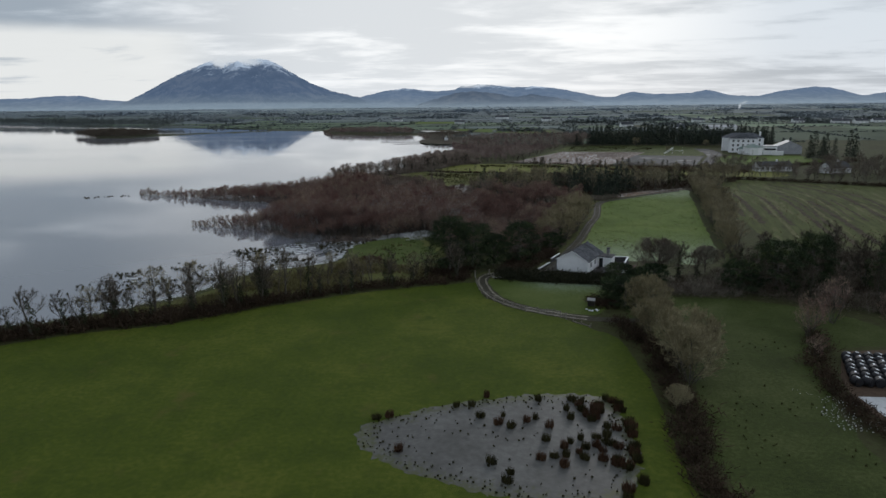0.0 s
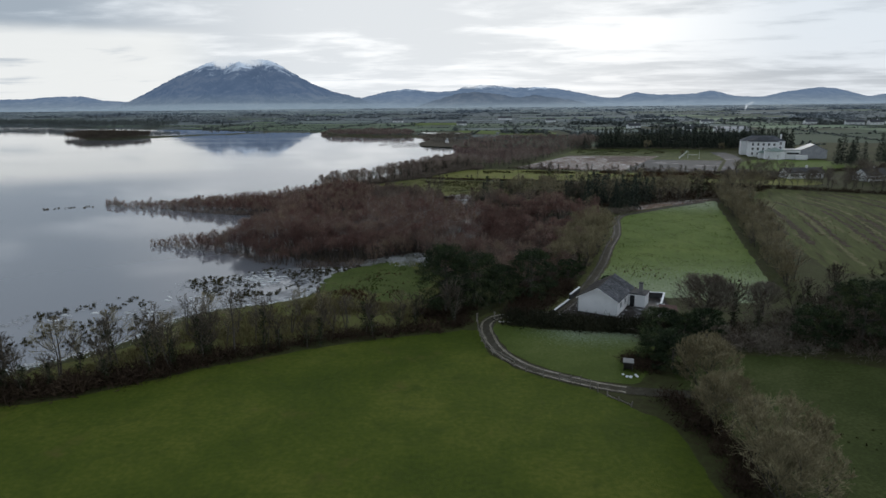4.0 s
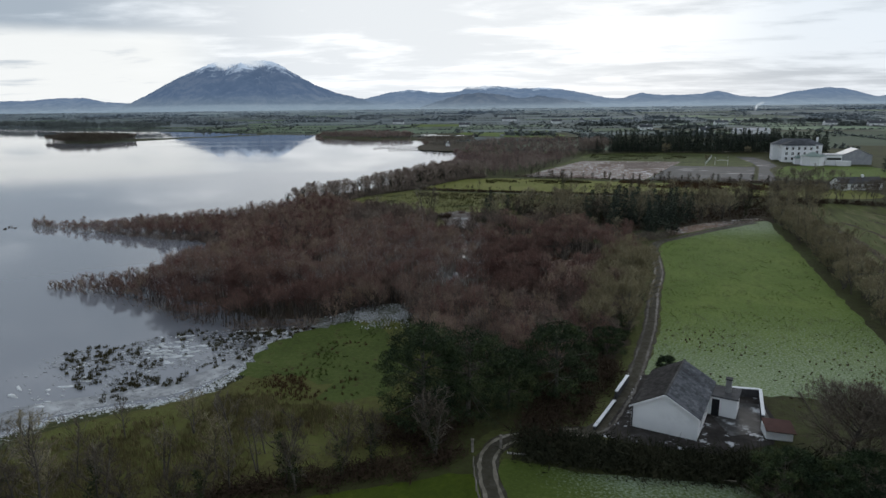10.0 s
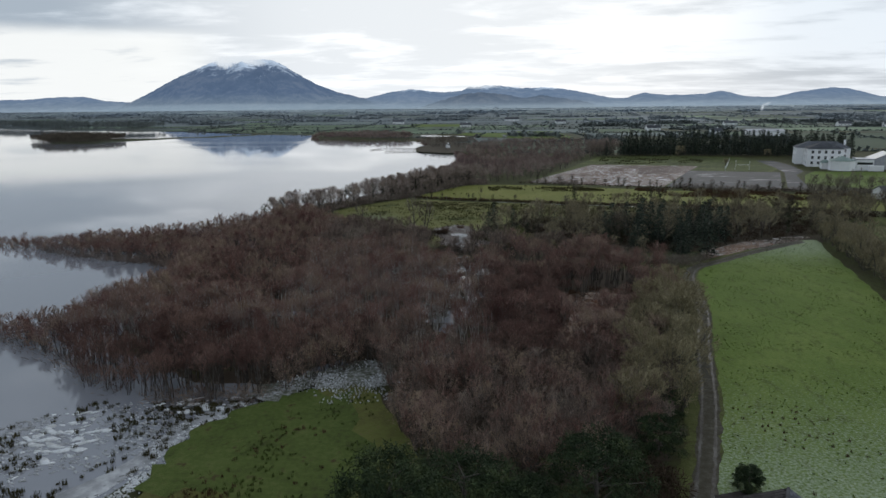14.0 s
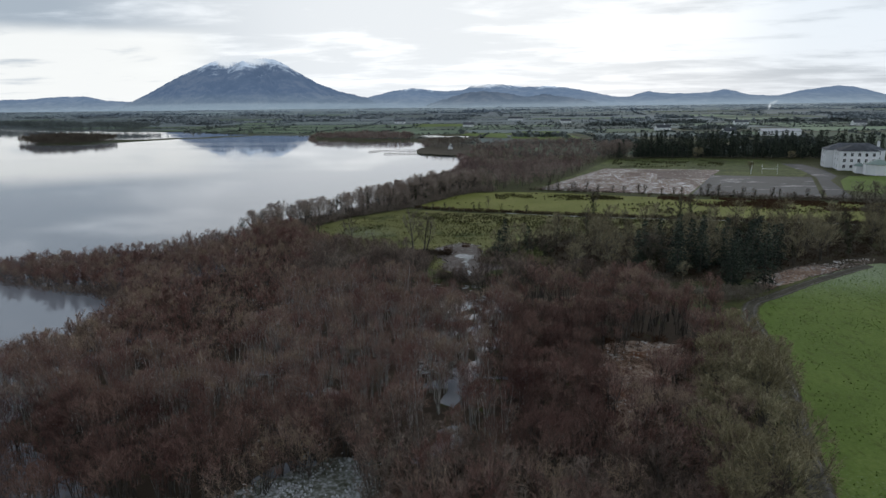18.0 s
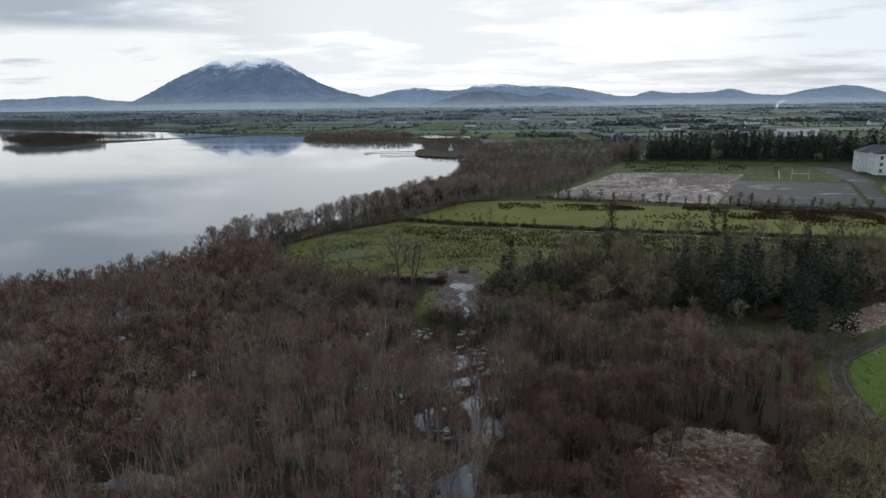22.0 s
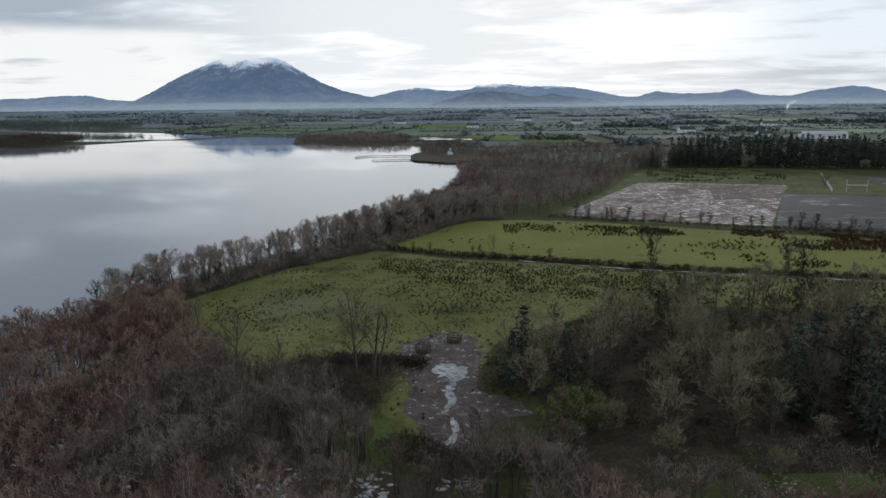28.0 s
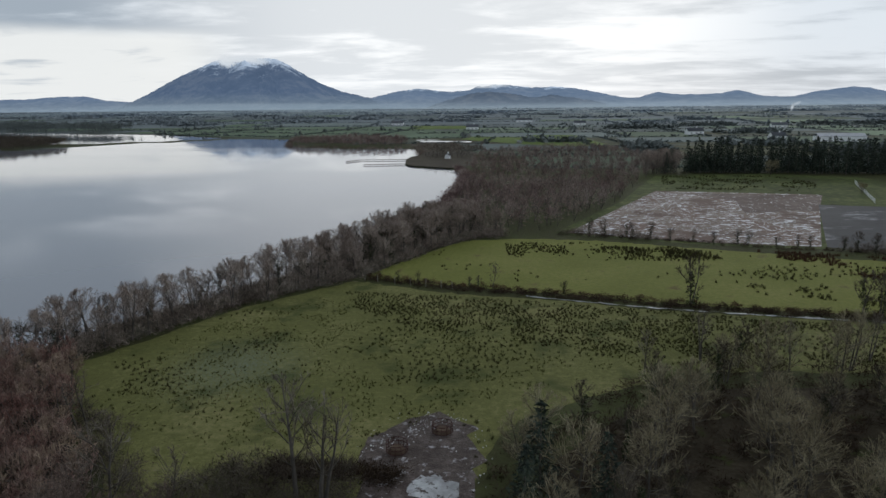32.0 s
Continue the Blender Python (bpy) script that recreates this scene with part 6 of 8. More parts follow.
FARX_T = [bare_tree(720 + k, 7.4, 2.6, stems=1, limbs=2, twigs=58, twig_len=1.8, twig_w=0.30, trunk_r=0.14, lean=0.1, start=0.25, up=0.8, sub=0, dome=0.85, low=0.12) for k in range(6)]
brown_xy = scatter(BROWN, 4.4, r)
inner = brown_xy[:, 1] > 452
wood_mass("brown_wood", brown_xy[~inner], FAR_T, [M["bark"], M["twig_far"]], "leafless brown wood along the lake", "wood", r, 0.65, 1.15)
wood_mass("brown_wood", brown_xy[inner], FAR_T, [M["bark"], M["twig_far"]], "low leafless purple-brown wood round the bay", "wood", r, 0.42, 0.8)
wood_mass("spit_wood", scatter([(-66, 706), (-100, 706), (-150, 724), (-168, 752), (-180, 800), (-120, 830), (-80, 800), (-70, 760)], 4.6, r), FARX_T, [M["bark"], M["twig_far"]], "leafless wood on a low wooded spit", "wood", r, 0.6, 0.95)
brush("bay_shore_brush", along([(-28, 374), (-20, 405), (-14, 450), (-13, 482), (-12, 500), (-12, 514), (-15, 536), (-17, 546)], 1.3, r, 1.2), M["twig_far"], "brown scrub along the shore of the bay", r, 1.2, 2.4, "undergrowth")
brush("far_shore_brush", np.concatenate([along([(-46, 636), (-48, 665), (-55, 698)], 2.4, r, 1.2), along([(-58, 700), (-105, 700), (-155, 721), (-170, 752), (-182, 800), (-187, 830)], 2.2, r, 1.2)]), M["twig_mix"], "brown scrub along the far lake shore", r, 1.0, 2.0, "undergrowth")
wood_mass("promontory_trees", scatter([(-48, 622), (-36, 606), (-18, 606), (-6, 626), (-4, 652), (-26, 650), (-45, 640)], 4.6, r), FARX_T, [M["bark"], M["twig_grey"]], "leafless trees on a small promontory", "wood", r, 0.8, 1.2)
wood_mass("island_wood", scatter(ISLAND, 3.4, r), FARX_T, [M["bark"], M["twig_dark"]], "leafless trees covering a low island", "wood", r, 0.6, 1.0)
wood_mass("island_wood", scatter([(-462, 755), (-440, 722), (-412, 700), (-392, 720), (-405, 765), (-440, 790)], 6.5, r), FARX_T, [M["bark"], M["twig_dark"]], "taller trees on the island mound", "wood", r, 1.0, 1.4)
shore_far = np.concatenate([along([(-470, 985), (-620, 1036), (-808, 1145), (-1300, 1345)], 5, r, 5) + (0, s) for s in (4, 12, 20, 30, 42, 56, 74)])
wood_mass("far_shore_wood", shore_far, FARX_T, [M["far_wood"], M["far_wood"]], "leafless trees along the far shore", "wood", r, 1.2, 2.0)
# conifer belt behind the playing field
for n, (x, y) in enumerate(np.concatenate([along([(89, 517), (100, 518), (140, 516), (185, 508), (222, 498)], 2.5, r, 0.9), along([(91, 521), (120, 522), (185, 513), (224, 503)], 2.7, r, 1.0), along([(93, 526), (120, 528), (185, 520), (226, 510)], 3.6, r, 0.8)])):
    plant_spruce(x, y, n, r.uniform(0, 6.3), r.uniform(0.95, 1.35), r.uniform(0.95, 1.5))
for n, (x, y) in enumerate(scatter([(70, 512), (90, 516), (92, 534), (74, 534)], 4.2, r)):
    plant_belt(x, y, n, r.uniform(0, 6.3), r.uniform(1.0, 1.35))
for x, y, s in ((80, 516, 0.9), (83, 519, 1.05), (193, 384, 1.3), (197, 387, 1.5), (201, 386, 1.2), (205, 390, 1.35), (209, 388, 1.1), (220, 392, 1.5), (224, 394, 1.3), (199, 381, 1.0)):
    plant_spruce(x, y, int(x), x, s)
for x, y, k, s in ((125, 511, 0, 1.25), (176, 505, 2, 0.9)):
    plant_willow(x, y, k, 0.3, s)
# single trees of the ditch and the courts
for x, y, k, s in ((0.2, 325, 0, 0.6), (-16.6, 260, 4, 1.4), (-14.4, 259.5, 1, 1.3), (-30, 255, 2, 1.2), (-40, 268, 3, 0.9), (-26, 257, 0, 0.8),
                    (26.9, 292.6, 1, 0.85), (36.8, 290, 2, 0.8), (48.4, 293.6, 3, 0.8), (19, 289, 4, 0.7), (60, 294, 0, 0.8)):
    plant_sparse(x, y, k, r.uniform(0, 6.3), s)
for x, y, k, s in ((32.5, 316.2, 1, 1.12), (57.5, 312.5, 2, 0.95), (60.2, 311.8, 3, 0.9), (-17.5, 329, 4, 0.3), (-13.6, 328, 2, 0.33), (-4, 326, 1, 0.28), (-2.4, 325.6, 3, 0.3), (12.6, 322, 5, 0.34)):
    plant_hedge_tree(x, y, k, k * 1.3, s)
for n, (x, y) in enumerate(along([(22, 375.5), (45, 367), (75, 358.5), (100, 352), (122, 346), (150, 341)], 4.2, r, 0.7)):
    plant_hedge_tree(x, y, n, r.uniform(0, 6.3), r.uniform(0.35, 0.6))
brush("court_scrub", np.concatenate([along([(78, 357.5), (100, 351), (122, 345), (150, 340)], 1.3, r, 1.0), along([(18, 377), (40, 369)], 1.6, r, 1.0)]), M["twig_grey"], "leafless scrub along the front of the court", r, 1.2, 2.2, "hedge", FINE)
brush("pitch_hedge", along([(18, 376), (45, 366.5), (75, 357.5), (122, 345.5), (160, 338)], 1.0, r, 0.8), M["bramble"], "low dark bramble bank below the playing field", r, 0.5, 0.9)
brush("ditch_brush", along([(-24, 331), (-7, 325), (12.5, 320.5), (26, 316.6), (46, 312.6), (75, 307.8), (112, 301)], 0.5, r, 0.6), M["bramble"], "dark rushes and brambles along a ditch", r, 0.45, 1.05)
brush("ditch_brush", along([(-24, 332.5), (-7, 327), (12.5, 322.5), (26, 318.8), (46, 314.6), (75, 309.8), (112, 303)], 0.75, r, 0.7), M["rush_dead"], "brown rushes and dead grass on the ditch bank", r, 0.4, 0.8)

brush("carr_north_brush", np.concatenate([along([(-60, 282), (-51, 278), (-42, 271.5), (-34, 262.5), (-28, 256)], 0.6, r, 1.2), scatter([(-32, 254), (-27, 263), (-21, 266.5), (-13, 266), (-11.5, 260), (-12, 252), (-14, 247), (-22, 250)], 1.2, r), scatter([(-12, 243), (-8, 240.5), (-4, 238), (6, 240), (4, 244), (-3, 242), (-8, 246)], 1.2, r)]), M["twig_dark"], "brown scrub along the north edge of the alders", r, 0.8, 1.6, "undergrowth", FINE)

# ------------------------------------------------------------ cypresses by the gate
CYP = [cypress_tree(801, 13.5, 5.2, 190, 95, 0.10, 0.34), cypress_tree(802, 11.5, 6.0, 180, 95, 0.12, 0.34), cypress_tree(803, 10.0, 4.6, 150, 90, 0.10, 0.32), cypress_tree(804, 5.5, 3.2, 90, 90, 0.05, 0.28), cypress_tree(805, 2.3, 1.25, 90, 90, 0.04, 0.17)]
plant_cypress = tree_kind("cypress", [[("trunk", w, M["bark"]), ("crown", t, M["conifer"])] + [("limb", q, M["bark"]) for q in arms] for w, t, arms in CYP], "dark spreading evergreen cypress", "conifer", "cypresses by the gate")
for x, y, k, s in ((-5.2, 131.5, 0, 0.86), (-0.5, 135, 1, 0.84), (4.2, 137, 2, 0.68), (10.0, 139.6, 2, 0.9), (18.4, 153, 3, 0.75), (21.0, 161, 3, 0.7), (56, 118, 2, 0.95), (64, 121, 0, 0.75), (74, 112, 0, 0.8), (49, 117, 3, 1.1), (85, 118, 2, 1.0), (27.5, 119.5, 3, 0.9), (26.2, 108.4, 3, 0.95), (24.6, 111.6, 3, 0.8), (30.5, 118, 3, 0.8), (34, 119, 3, 0.9)):
    plant_cypress(x, y, k, float(x), s)
for n, (x, y) in enumerate(np.concatenate([along([(100, 297), (113, 294), (140, 281), (190, 252), (235, 225)], 4.2, r, 0.9), along([(104, 302), (116, 299), (142, 287), (192, 258)], 5, r, 1.2), scatter([(112, 306), (150, 290), (210, 262), (250, 290), (205, 345), (168, 338), (160, 318), (130, 312)], 7, r), scatter([(118, 330), (130, 332), (150, 341), (152, 352), (124, 345)], 5, r)])):
    plant_light(x, y, n, r.uniform(0, 6.3), r.uniform(0.7, 1.05))
brush("lane_hedge", np.concatenate([along([(100, 296), (113, 293), (140, 280), (190, 251), (235, 224)], 1.0, r, 0.7), along([(160, 348), (205, 366), (215, 380)], 1.0, r, 0.5)]), M["bramble"], "dark leafless hedge along the lane", r, 0.9, 1.6)
hedge_line = [(5, 127.2), (12, 126.2), (20, 124.4), (27, 123.4), (33, 124)]
HL = np.concatenate([along(hedge_line, 0.5, r, 0.5), along(np.array(hedge_line) + (0.4, 1.5), 0.6, r, 0.5), along(np.array(hedge_line) + (-0.2, -1.2), 0.7, r, 0.4)])
brush("house_hedge", HL, M["hedge"], "thick dark hedge in front of the cottage", r, 1.1, 1.75)
brush("gate_brush", np.concatenate([scatter([(5, 130.5), (12, 133.2), (16, 140), (19.6, 149), (15, 152), (8, 143)], 1.3, r), scatter([(-11, 128), (-3, 128), (2, 137), (-6, 141)], 1.5, r), scatter([(-9, 126.5), (-2, 127), (-1, 131), (-9, 132)], 1.4, r), scatter([(4.5, 128.5), (9, 128.5), (10, 136), (6.5, 134)], 1.3, r)]), M["bramble"], "dark brambles under the cypresses", r, 0.8, 1.4, "undergrowth")

# ------------------------------------------------------------ rushes, marsh and litter


def tuft(seed, n=130, h=0.95, spread=0.5, w=0.085):
    """An upright clump of rush blades."""
    r = np.random.default_rng(seed)
    a, q = r.uniform(0, 6.3, n), np.sqrt(r.random(n)) * spread * r.uniform(0.75, 1.1)
    p = np.c_[np.cos(a) * q, np.sin(a) * q * r.uniform(0.7, 1.0), np.zeros(n)]
    d = unit(np.c_[p[:, :2] * 0.22 + r.normal(size=(n, 2)) * 0.10, np.ones(n)])
    return slivers(p, d, h * r.uniform(0.6, 1.1, n), w * r.uniform(0.8, 1.5, n), r)


TUFTS = [tuft(s) for s in range(5)]
SMALL = [tuft(20 + s, 12, 0.6, 0.36, 0.10) for s in range(5)]
r = np.random.default_rng(61)
plant_tuft = tree_kind("rush_tuft", [[("clump", t, M["rush_dead" if k % 2 else "rush"])] for k, t in enumerate(TUFTS)], "dark tuft of rushes standing in the frozen pond", "rushes", "rush tufts in the pond")
POND_TUFTS = [(1.6, 57.5), (-7.9, 59.5), (-11.2, 66.3), (-9.8, 66.9), (-2.2, 69.6), (-0.4, 69.8), (1.4, 72.2), (0.6, 67), (2.6, 65.6), (3.2, 67.3), (4.0, 64.9), (5.8, 66.2), (6.8, 66.8), (8.2, 65.0), (10.6, 69.0),
              (11.6, 71.6), (12.2, 70.3), (12.4, 68.8), (12.8, 67.6), (7.6, 71.4), (10.8, 67.0), (9.2, 60.6), (10.0, 61.6), (10.6, 59.6), (11.4, 60.5), (11.2, 62.4), (12.6, 61.0), (12.9, 62.6), (13.1, 60.0), (3.4, 55.6), (3.0, 54.2),
              (6.6, 58.4), (8.0, 58.7), (8.8, 57.2), (9.2, 58.9), (11.0, 58.6), (12.8, 58.4), (7.5, 62.0)]
for n, (x, y) in enumerate(POND_TUFTS):
    plant_tuft(x, y, n, r.uniform(0, 6.3), r.uniform(0.75, 1.2), r.uniform(0.8, 1.15))
for n, (x, y) in enumerate(np.concatenate([along([(15.2, 73.2), (16.4, 70), (17.0, 66), (16.6, 61), (15.6, 55.5), (14.2, 51.5)], 1.25, r, 0.45), along([(14.2, 71), (15.2, 66), (15.0, 60), (14.4, 55)], 1.3, r, 0.6), scatter([(12, 73), (15.5, 70), (15, 62), (12.5, 66)], 1.9, r)])):
    plant_tuft(x, y, n, r.uniform(0, 6.3), r.uniform(0.9, 1.5), r.uniform(0.8, 1.2))


def pond_flecks():
    r = np.random.default_rng(66)
    p = scatter(POND, 0.55, r)
    p = p[(distance(POND, p[:, 0], p[:, 1]) < 2.2) & (r.random(len(p)) < 0.4) | (r.random(len(p)) < 0.07)]
    v, f = join([placed(tuft(80 + k % 3, 7, 0.25, 0.12, 0.07), x, y, 0.03, 0, r.uniform(0.5, 1.4)) for k, (x, y) in enumerate(p)])
    tagged(new("pond_grass", tri_mesh("pond_grass", v, f, [M["rush"]])), "dark grass blades poking through the pond ice", "rushes", kind="stuff")


pond_flecks()


def tuft_mass(name, xy, material, label, r, s0=0.6, s1=1.2, templates=SMALL):
    z = heights(xy)
    v, f = join([placed(templates[r.integers(len(templates))], x, y, max(h, WATER - 0.1), r.uniform(0, 6.3), r.uniform(s0, s1), r.uniform(s0, s1)) for (x, y), h in zip(xy, z)])
    return tagged(new(name, tri_mesh(name, v, f, [material])), label, "rushes", kind="stuff")


def clustered(poly, spacing, r, scale, level, seed, holes=()):
    p = scatter(poly, spacing, r, holes)
    return p[lumps(p[:, 0], p[:, 1], scale, seed) + r.normal(size=len(p)) * 0.25 > level]


RUSH_FIELD = [(-50, 288), (-42, 308), (-28, 324), (-7, 320), (12.5, 316), (26, 312), (46, 308), (75, 304), (75, 288), (40, 292), (10, 290), (-15, 282), (-30, 275)]
tuft_mass("meadow_rushes", np.concatenate([clustered([(-26, 322), (-7, 320), (12.5, 316.5), (46, 309), (90, 303), (85, 292), (40, 293), (10, 296), (-12, 304), (-24, 314)], 0.62, r, 2.2, -0.25, 71), clustered(RUSH_FIELD, 0.85, r, 8, 0.35, 72),
          clustered([(-54, 283), (-44, 303), (-30, 300), (-28, 275), (-42, 272)], 0.9, r, 6, 0.45, 73)]), M["rush"], "dark rushes dotted over the green meadow", r, 0.4, 0.85)
tuft_mass("meadow_tussocks", clustered([(-44, 276), (-30, 264), (-14, 268), (-4, 278), (10, 286), (30, 292), (30, 306), (-8, 316), (-30, 318), (-46, 298)], 0.62, r, 2.0, 0.25, 97), M["grass_rush"], "small trodden grass tussocks over the meadow", r, 0.3, 0.7, [tuft(60 + s, 6, 0.5, 0.35, 0.22) for s in range(4)])
tuft_mass("frosted_tussocks", clustered([(-46, 288), (-34, 272), (-20, 270), (-14, 282), (-26, 302), (-40, 304)], 0.75, r, 3.0, 0.2, 98), M["tan"], "pale frosted tussocks at the lake side of the meadow", r, 0.25, 0.5, [tuft(60 + s, 6, 0.5, 0.35, 0.22) for s in range(4)])
B_POLY = [(-10, 360), (18, 366), (43, 359), (82, 346), (130, 332), (130, 305), (75, 312), (46, 317), (12, 326), (-18, 336)]
tuft_mass("far_meadow_rushes", np.concatenate([clustered([(3, 363), (19, 365.5), (43, 359.5), (50, 356), (48, 348), (34, 346.5), (16, 347.5), (4, 350)], 0.85, r, 5, 0.12, 74), clustered([(24, 361), (44, 357.5), (49, 349), (34, 350)], 0.6, r, 4, -0.2, 115), clustered([(40, 330), (54, 335), (63, 330), (75, 318), (64, 316), (48, 324)], 0.9, r, 4, 0.3, 116), clustered(B_POLY, 1.8, r, 6, 0.8, 75),
          clustered([(40, 336), (90, 322), (130, 312), (130, 330), (82, 345), (60, 345)], 1.3, r, 6, 0.2, 76)]), M["rush"], "dark rushes scattered over the pale meadow", r, 0.6, 1.25)
tuft_mass("pitch_rushes", clustered([(64, 462), (76, 506), (122, 508), (130, 480), (118, 455)], 1.3, r, 6, 0.1, 109), M["rush"], "dark rushes in the rough grass behind the pitch", r, 0.7, 1.3)
tuft_mass("rush_bank", clustered([(58, 357), (84, 351), (135, 337), (135, 318), (92, 327), (80, 329.5), (72, 333), (65, 342)], 0.75, r, 5, 0.0, 105), M["rush_dead"], "brown rush bed across the corner of the meadow", r, 0.9, 1.5)
MARSH = [(-82, 128), (-74, 134), (-66, 146), (-56, 158), (-46, 163), (-30, 165), (-24, 166), (-29, 154), (-34, 143), (-44, 138), (-53, 130), (-56, 119), (-66, 110), (-78, 112)]
mxy = np.concatenate([clustered(MARSH, 1.1, r, 5, 0.25, 77), clustered([(-62, 150), (-46, 161), (-26, 165), (-30, 152), (-36, 144), (-50, 141)], 0.9, r, 3, 0.25, 76)])
tuft_mass("marsh_tufts", mxy, M["rush"], "dark rush tussocks standing in the lake shallows", r, 0.3, 0.85, [tuft(40 + s, 30, 0.9, 0.6, 0.15) for s in range(5)])
tuft_mass("bank_tufts", np.concatenate([clustered([(-70, 104), (-56, 108), (-50, 122), (-44, 132), (-32, 138), (-25, 155), (-18, 168), (-14, 160), (-24, 140), (-42, 124), (-54, 106)], 1.4, r, 4, 0.25, 78), clustered([(-25, 128), (-10, 130), (-8, 150), (-20, 150)], 1.5, r, 4, 0.3, 79)]), M["rush_dead"], "brown rush tufts on the lake bank", r, 0.5, 1.1)
tuft_mass("bank_grass", np.concatenate([clustered([(-29, 146), (-27, 160), (-23, 168), (-12, 170), (-10, 150), (-14, 139), (-20, 143)], 0.6, r, 2.0, 0.2, 96)]), M["grass_bank"], "green grass tussocks on the lake bank", r, 0.35, 0.8)
tuft_mass("bank_tall_grass", np.concatenate([clustered([(-31, 137.5), (-28, 139.6), (-19, 137.8), (-16, 133.2), (-22, 130), (-29, 132)], 0.6, r, 2.5, -0.2, 92), clustered([(-50, 124), (-40, 132), (-30, 136), (-24, 130), (-36, 120), (-46, 114)], 0.9, r, 3, 0.25, 93)]), M["tan"], "tall tan dead grass on the lake bank", r, 0.9, 1.7)
tuft_mass("bank_rough_grass", clustered([(-60, 101.5), (-48, 106), (-36, 115), (-20, 123), (-8, 128.5), (-7, 134), (-14, 136), (-30, 138), (-42, 130.5), (-46, 126), (-48, 118), (-54, 108)], 0.55, r, 4.0, -0.35, 101), M["tan"], "tan and olive rough grass along the lake bank", r, 0.6, 1.25, [tuft(100 + s, 9, 0.8, 0.4, 0.07) for s in range(5)])
tuft_mass("bank_rushes", clustered([(-29.5, 140.7), (-27, 145.4), (-22, 145), (-18.4, 139), (-21, 137.8)], 0.55, r, 2.5, -0.2, 94), M["rush_dead"], "red-brown rushes on the lake bank", r, 0.6, 1.1)
tuft_mass("pasture_tussocks", np.concatenate([clustered([(24, 148), (33, 145), (50, 142), (57, 158), (40, 168), (30, 166)], 1.6, r, 6, 0.35, 80), clustered([(36, 138), (49, 136), (56, 150), (50, 156), (38, 146)], 1.2, r, 5, 0.1, 81)]), M["rush_dead"], "brown tussocks at the foot of the bright pasture", r, 0.35, 0.8)
tuft_mass("pasture_grass", clustered(np.array(PASTURE_E) * 0.96 + np.array([2.0, 7.6]), 0.85, r, 3.0, 0.25, 108), M["grass_bright"], "short green grass tussocks over the pasture", r, 0.25, 0.5, [tuft(120 + q, 7, 0.5, 0.35, 0.16) for q in range(4)])
tuft_mass("yard_field_weeds", clustered([(30, 96), (46, 92), (42, 74), (39, 55), (27, 55), (28, 75)], 1.5, r, 5, 0.25, 82), M["rush"], "weeds and docks in the yard field", r, 0.3, 0.7)
tuft_mass("rough_field_rushes", clustered([(88, 226), (97, 253), (113, 287), (150, 268), (165, 240), (120, 165), (96, 156), (80, 172), (82, 200)], 2.0, r, 7, 0.2, 83), M["rush_dead"], "brown rushes along the drills of a rough field", r, 0.3, 0.6)


def flakes(name, xy, z, size, material, label, r, lift=0.03, cat="litter", long=2.2):
    """Thin, uneven slabs (broken ice, reed litter), each with its own thickness."""
    vs, fs, n = [], [], 0
    for (x, y), h in zip(xy, np.broadcast_to(z, len(xy))):
        k = 6
        a = np.sort(r.uniform(0, 2 * np.pi, k))
        s = size * r.uniform(0.3, 1.3)
        ring = np.stack([np.cos(a) * s * r.uniform(0.8, long), np.sin(a) * s * 0.8], 1)
        t = r.normal() * 0.35
        ring = ring @ np.array([[math.cos(t), -math.sin(t)], [math.sin(t), math.cos(t)]])
        top = np.c_[ring * 0.92 + (x, y), np.full(k, h + lift * r.uniform(0.6, 2.0))]
        bot = np.c_[ring + (x, y), np.full(k, h - 0.05)]
        vs += [top, bot]
        fs += [(n, n + i, n + i + 1) for i in range(1, k - 1)]
        for i in range(k):
            j = (i + 1) % k
            fs += [(n + k + i, n + k + j, n + i), (n + k + j, n + j, n + i)]
        n += 2 * k
    return tagged(new(name, tri_mesh(name, np.concatenate(vs), np.array(fs), [material])), label, cat, kind="stuff")


ice = np.concatenate([clustered([(-60, 152), (-48, 161), (-30, 164), (-24, 166), (-29, 154), (-33, 142), (-44, 138), (-54, 140)], 0.5, r, 5, 0.36, 84), along([(-57, 116), (-53.6, 124), (-51.6, 131), (-44.6, 136.6), (-36, 141), (-32, 150), (-29, 159), (-25, 166)], 0.16, r, 1.6), clustered(MARSH, 0.6, r, 6, 0.5, 85)])
ice = ice[~inside(np.array(SHORE[:1] + [(0, 0)] + SHORE[16:3:-1], float), ice[:, 0], ice[:, 1])]
sheet("shore_ice", [(-53.5, 130), (-51.5, 132.5), (-44.6, 137), (-36.4, 141.4), (-32.4, 150), (-29.4, 159), (-25, 166.5), (-29, 164), (-33, 158.5), (-35, 150), (-39.5, 144), (-46, 140.2), (-54, 136.5), (-57, 131)], WATER + 0.02, M["thin_ice"], "thin grey ice skin along the lake bank", 0.9, 0.22, cat="ice")
pans = np.concatenate([clustered([(-50, 160), (-38, 164), (-26, 166), (-30, 156), (-36, 150), (-48, 152)], 1.1, r, 4, 0.0, 106), clustered([(-76, 126), (-66, 140), (-50, 156), (-40, 150), (-50, 138), (-62, 122)], 1.6, r, 4, 0.3, 107)])
rim = along([(-36.5, 136.5), (-33.2, 141), (-32, 145), (-31.8, 149.5), (-31.2, 156.4), (-28.4, 160.2), (-24.3, 164.6), (-20.5, 168)], 0.085, r, 0.55)
flakes("bank_frost", rim, np.maximum(heights(rim), WATER) + 0.03, 0.15, M["frost"], "frosted stones and ice crumbs along the lake bank", r, 0.06, "ice", 1.5)
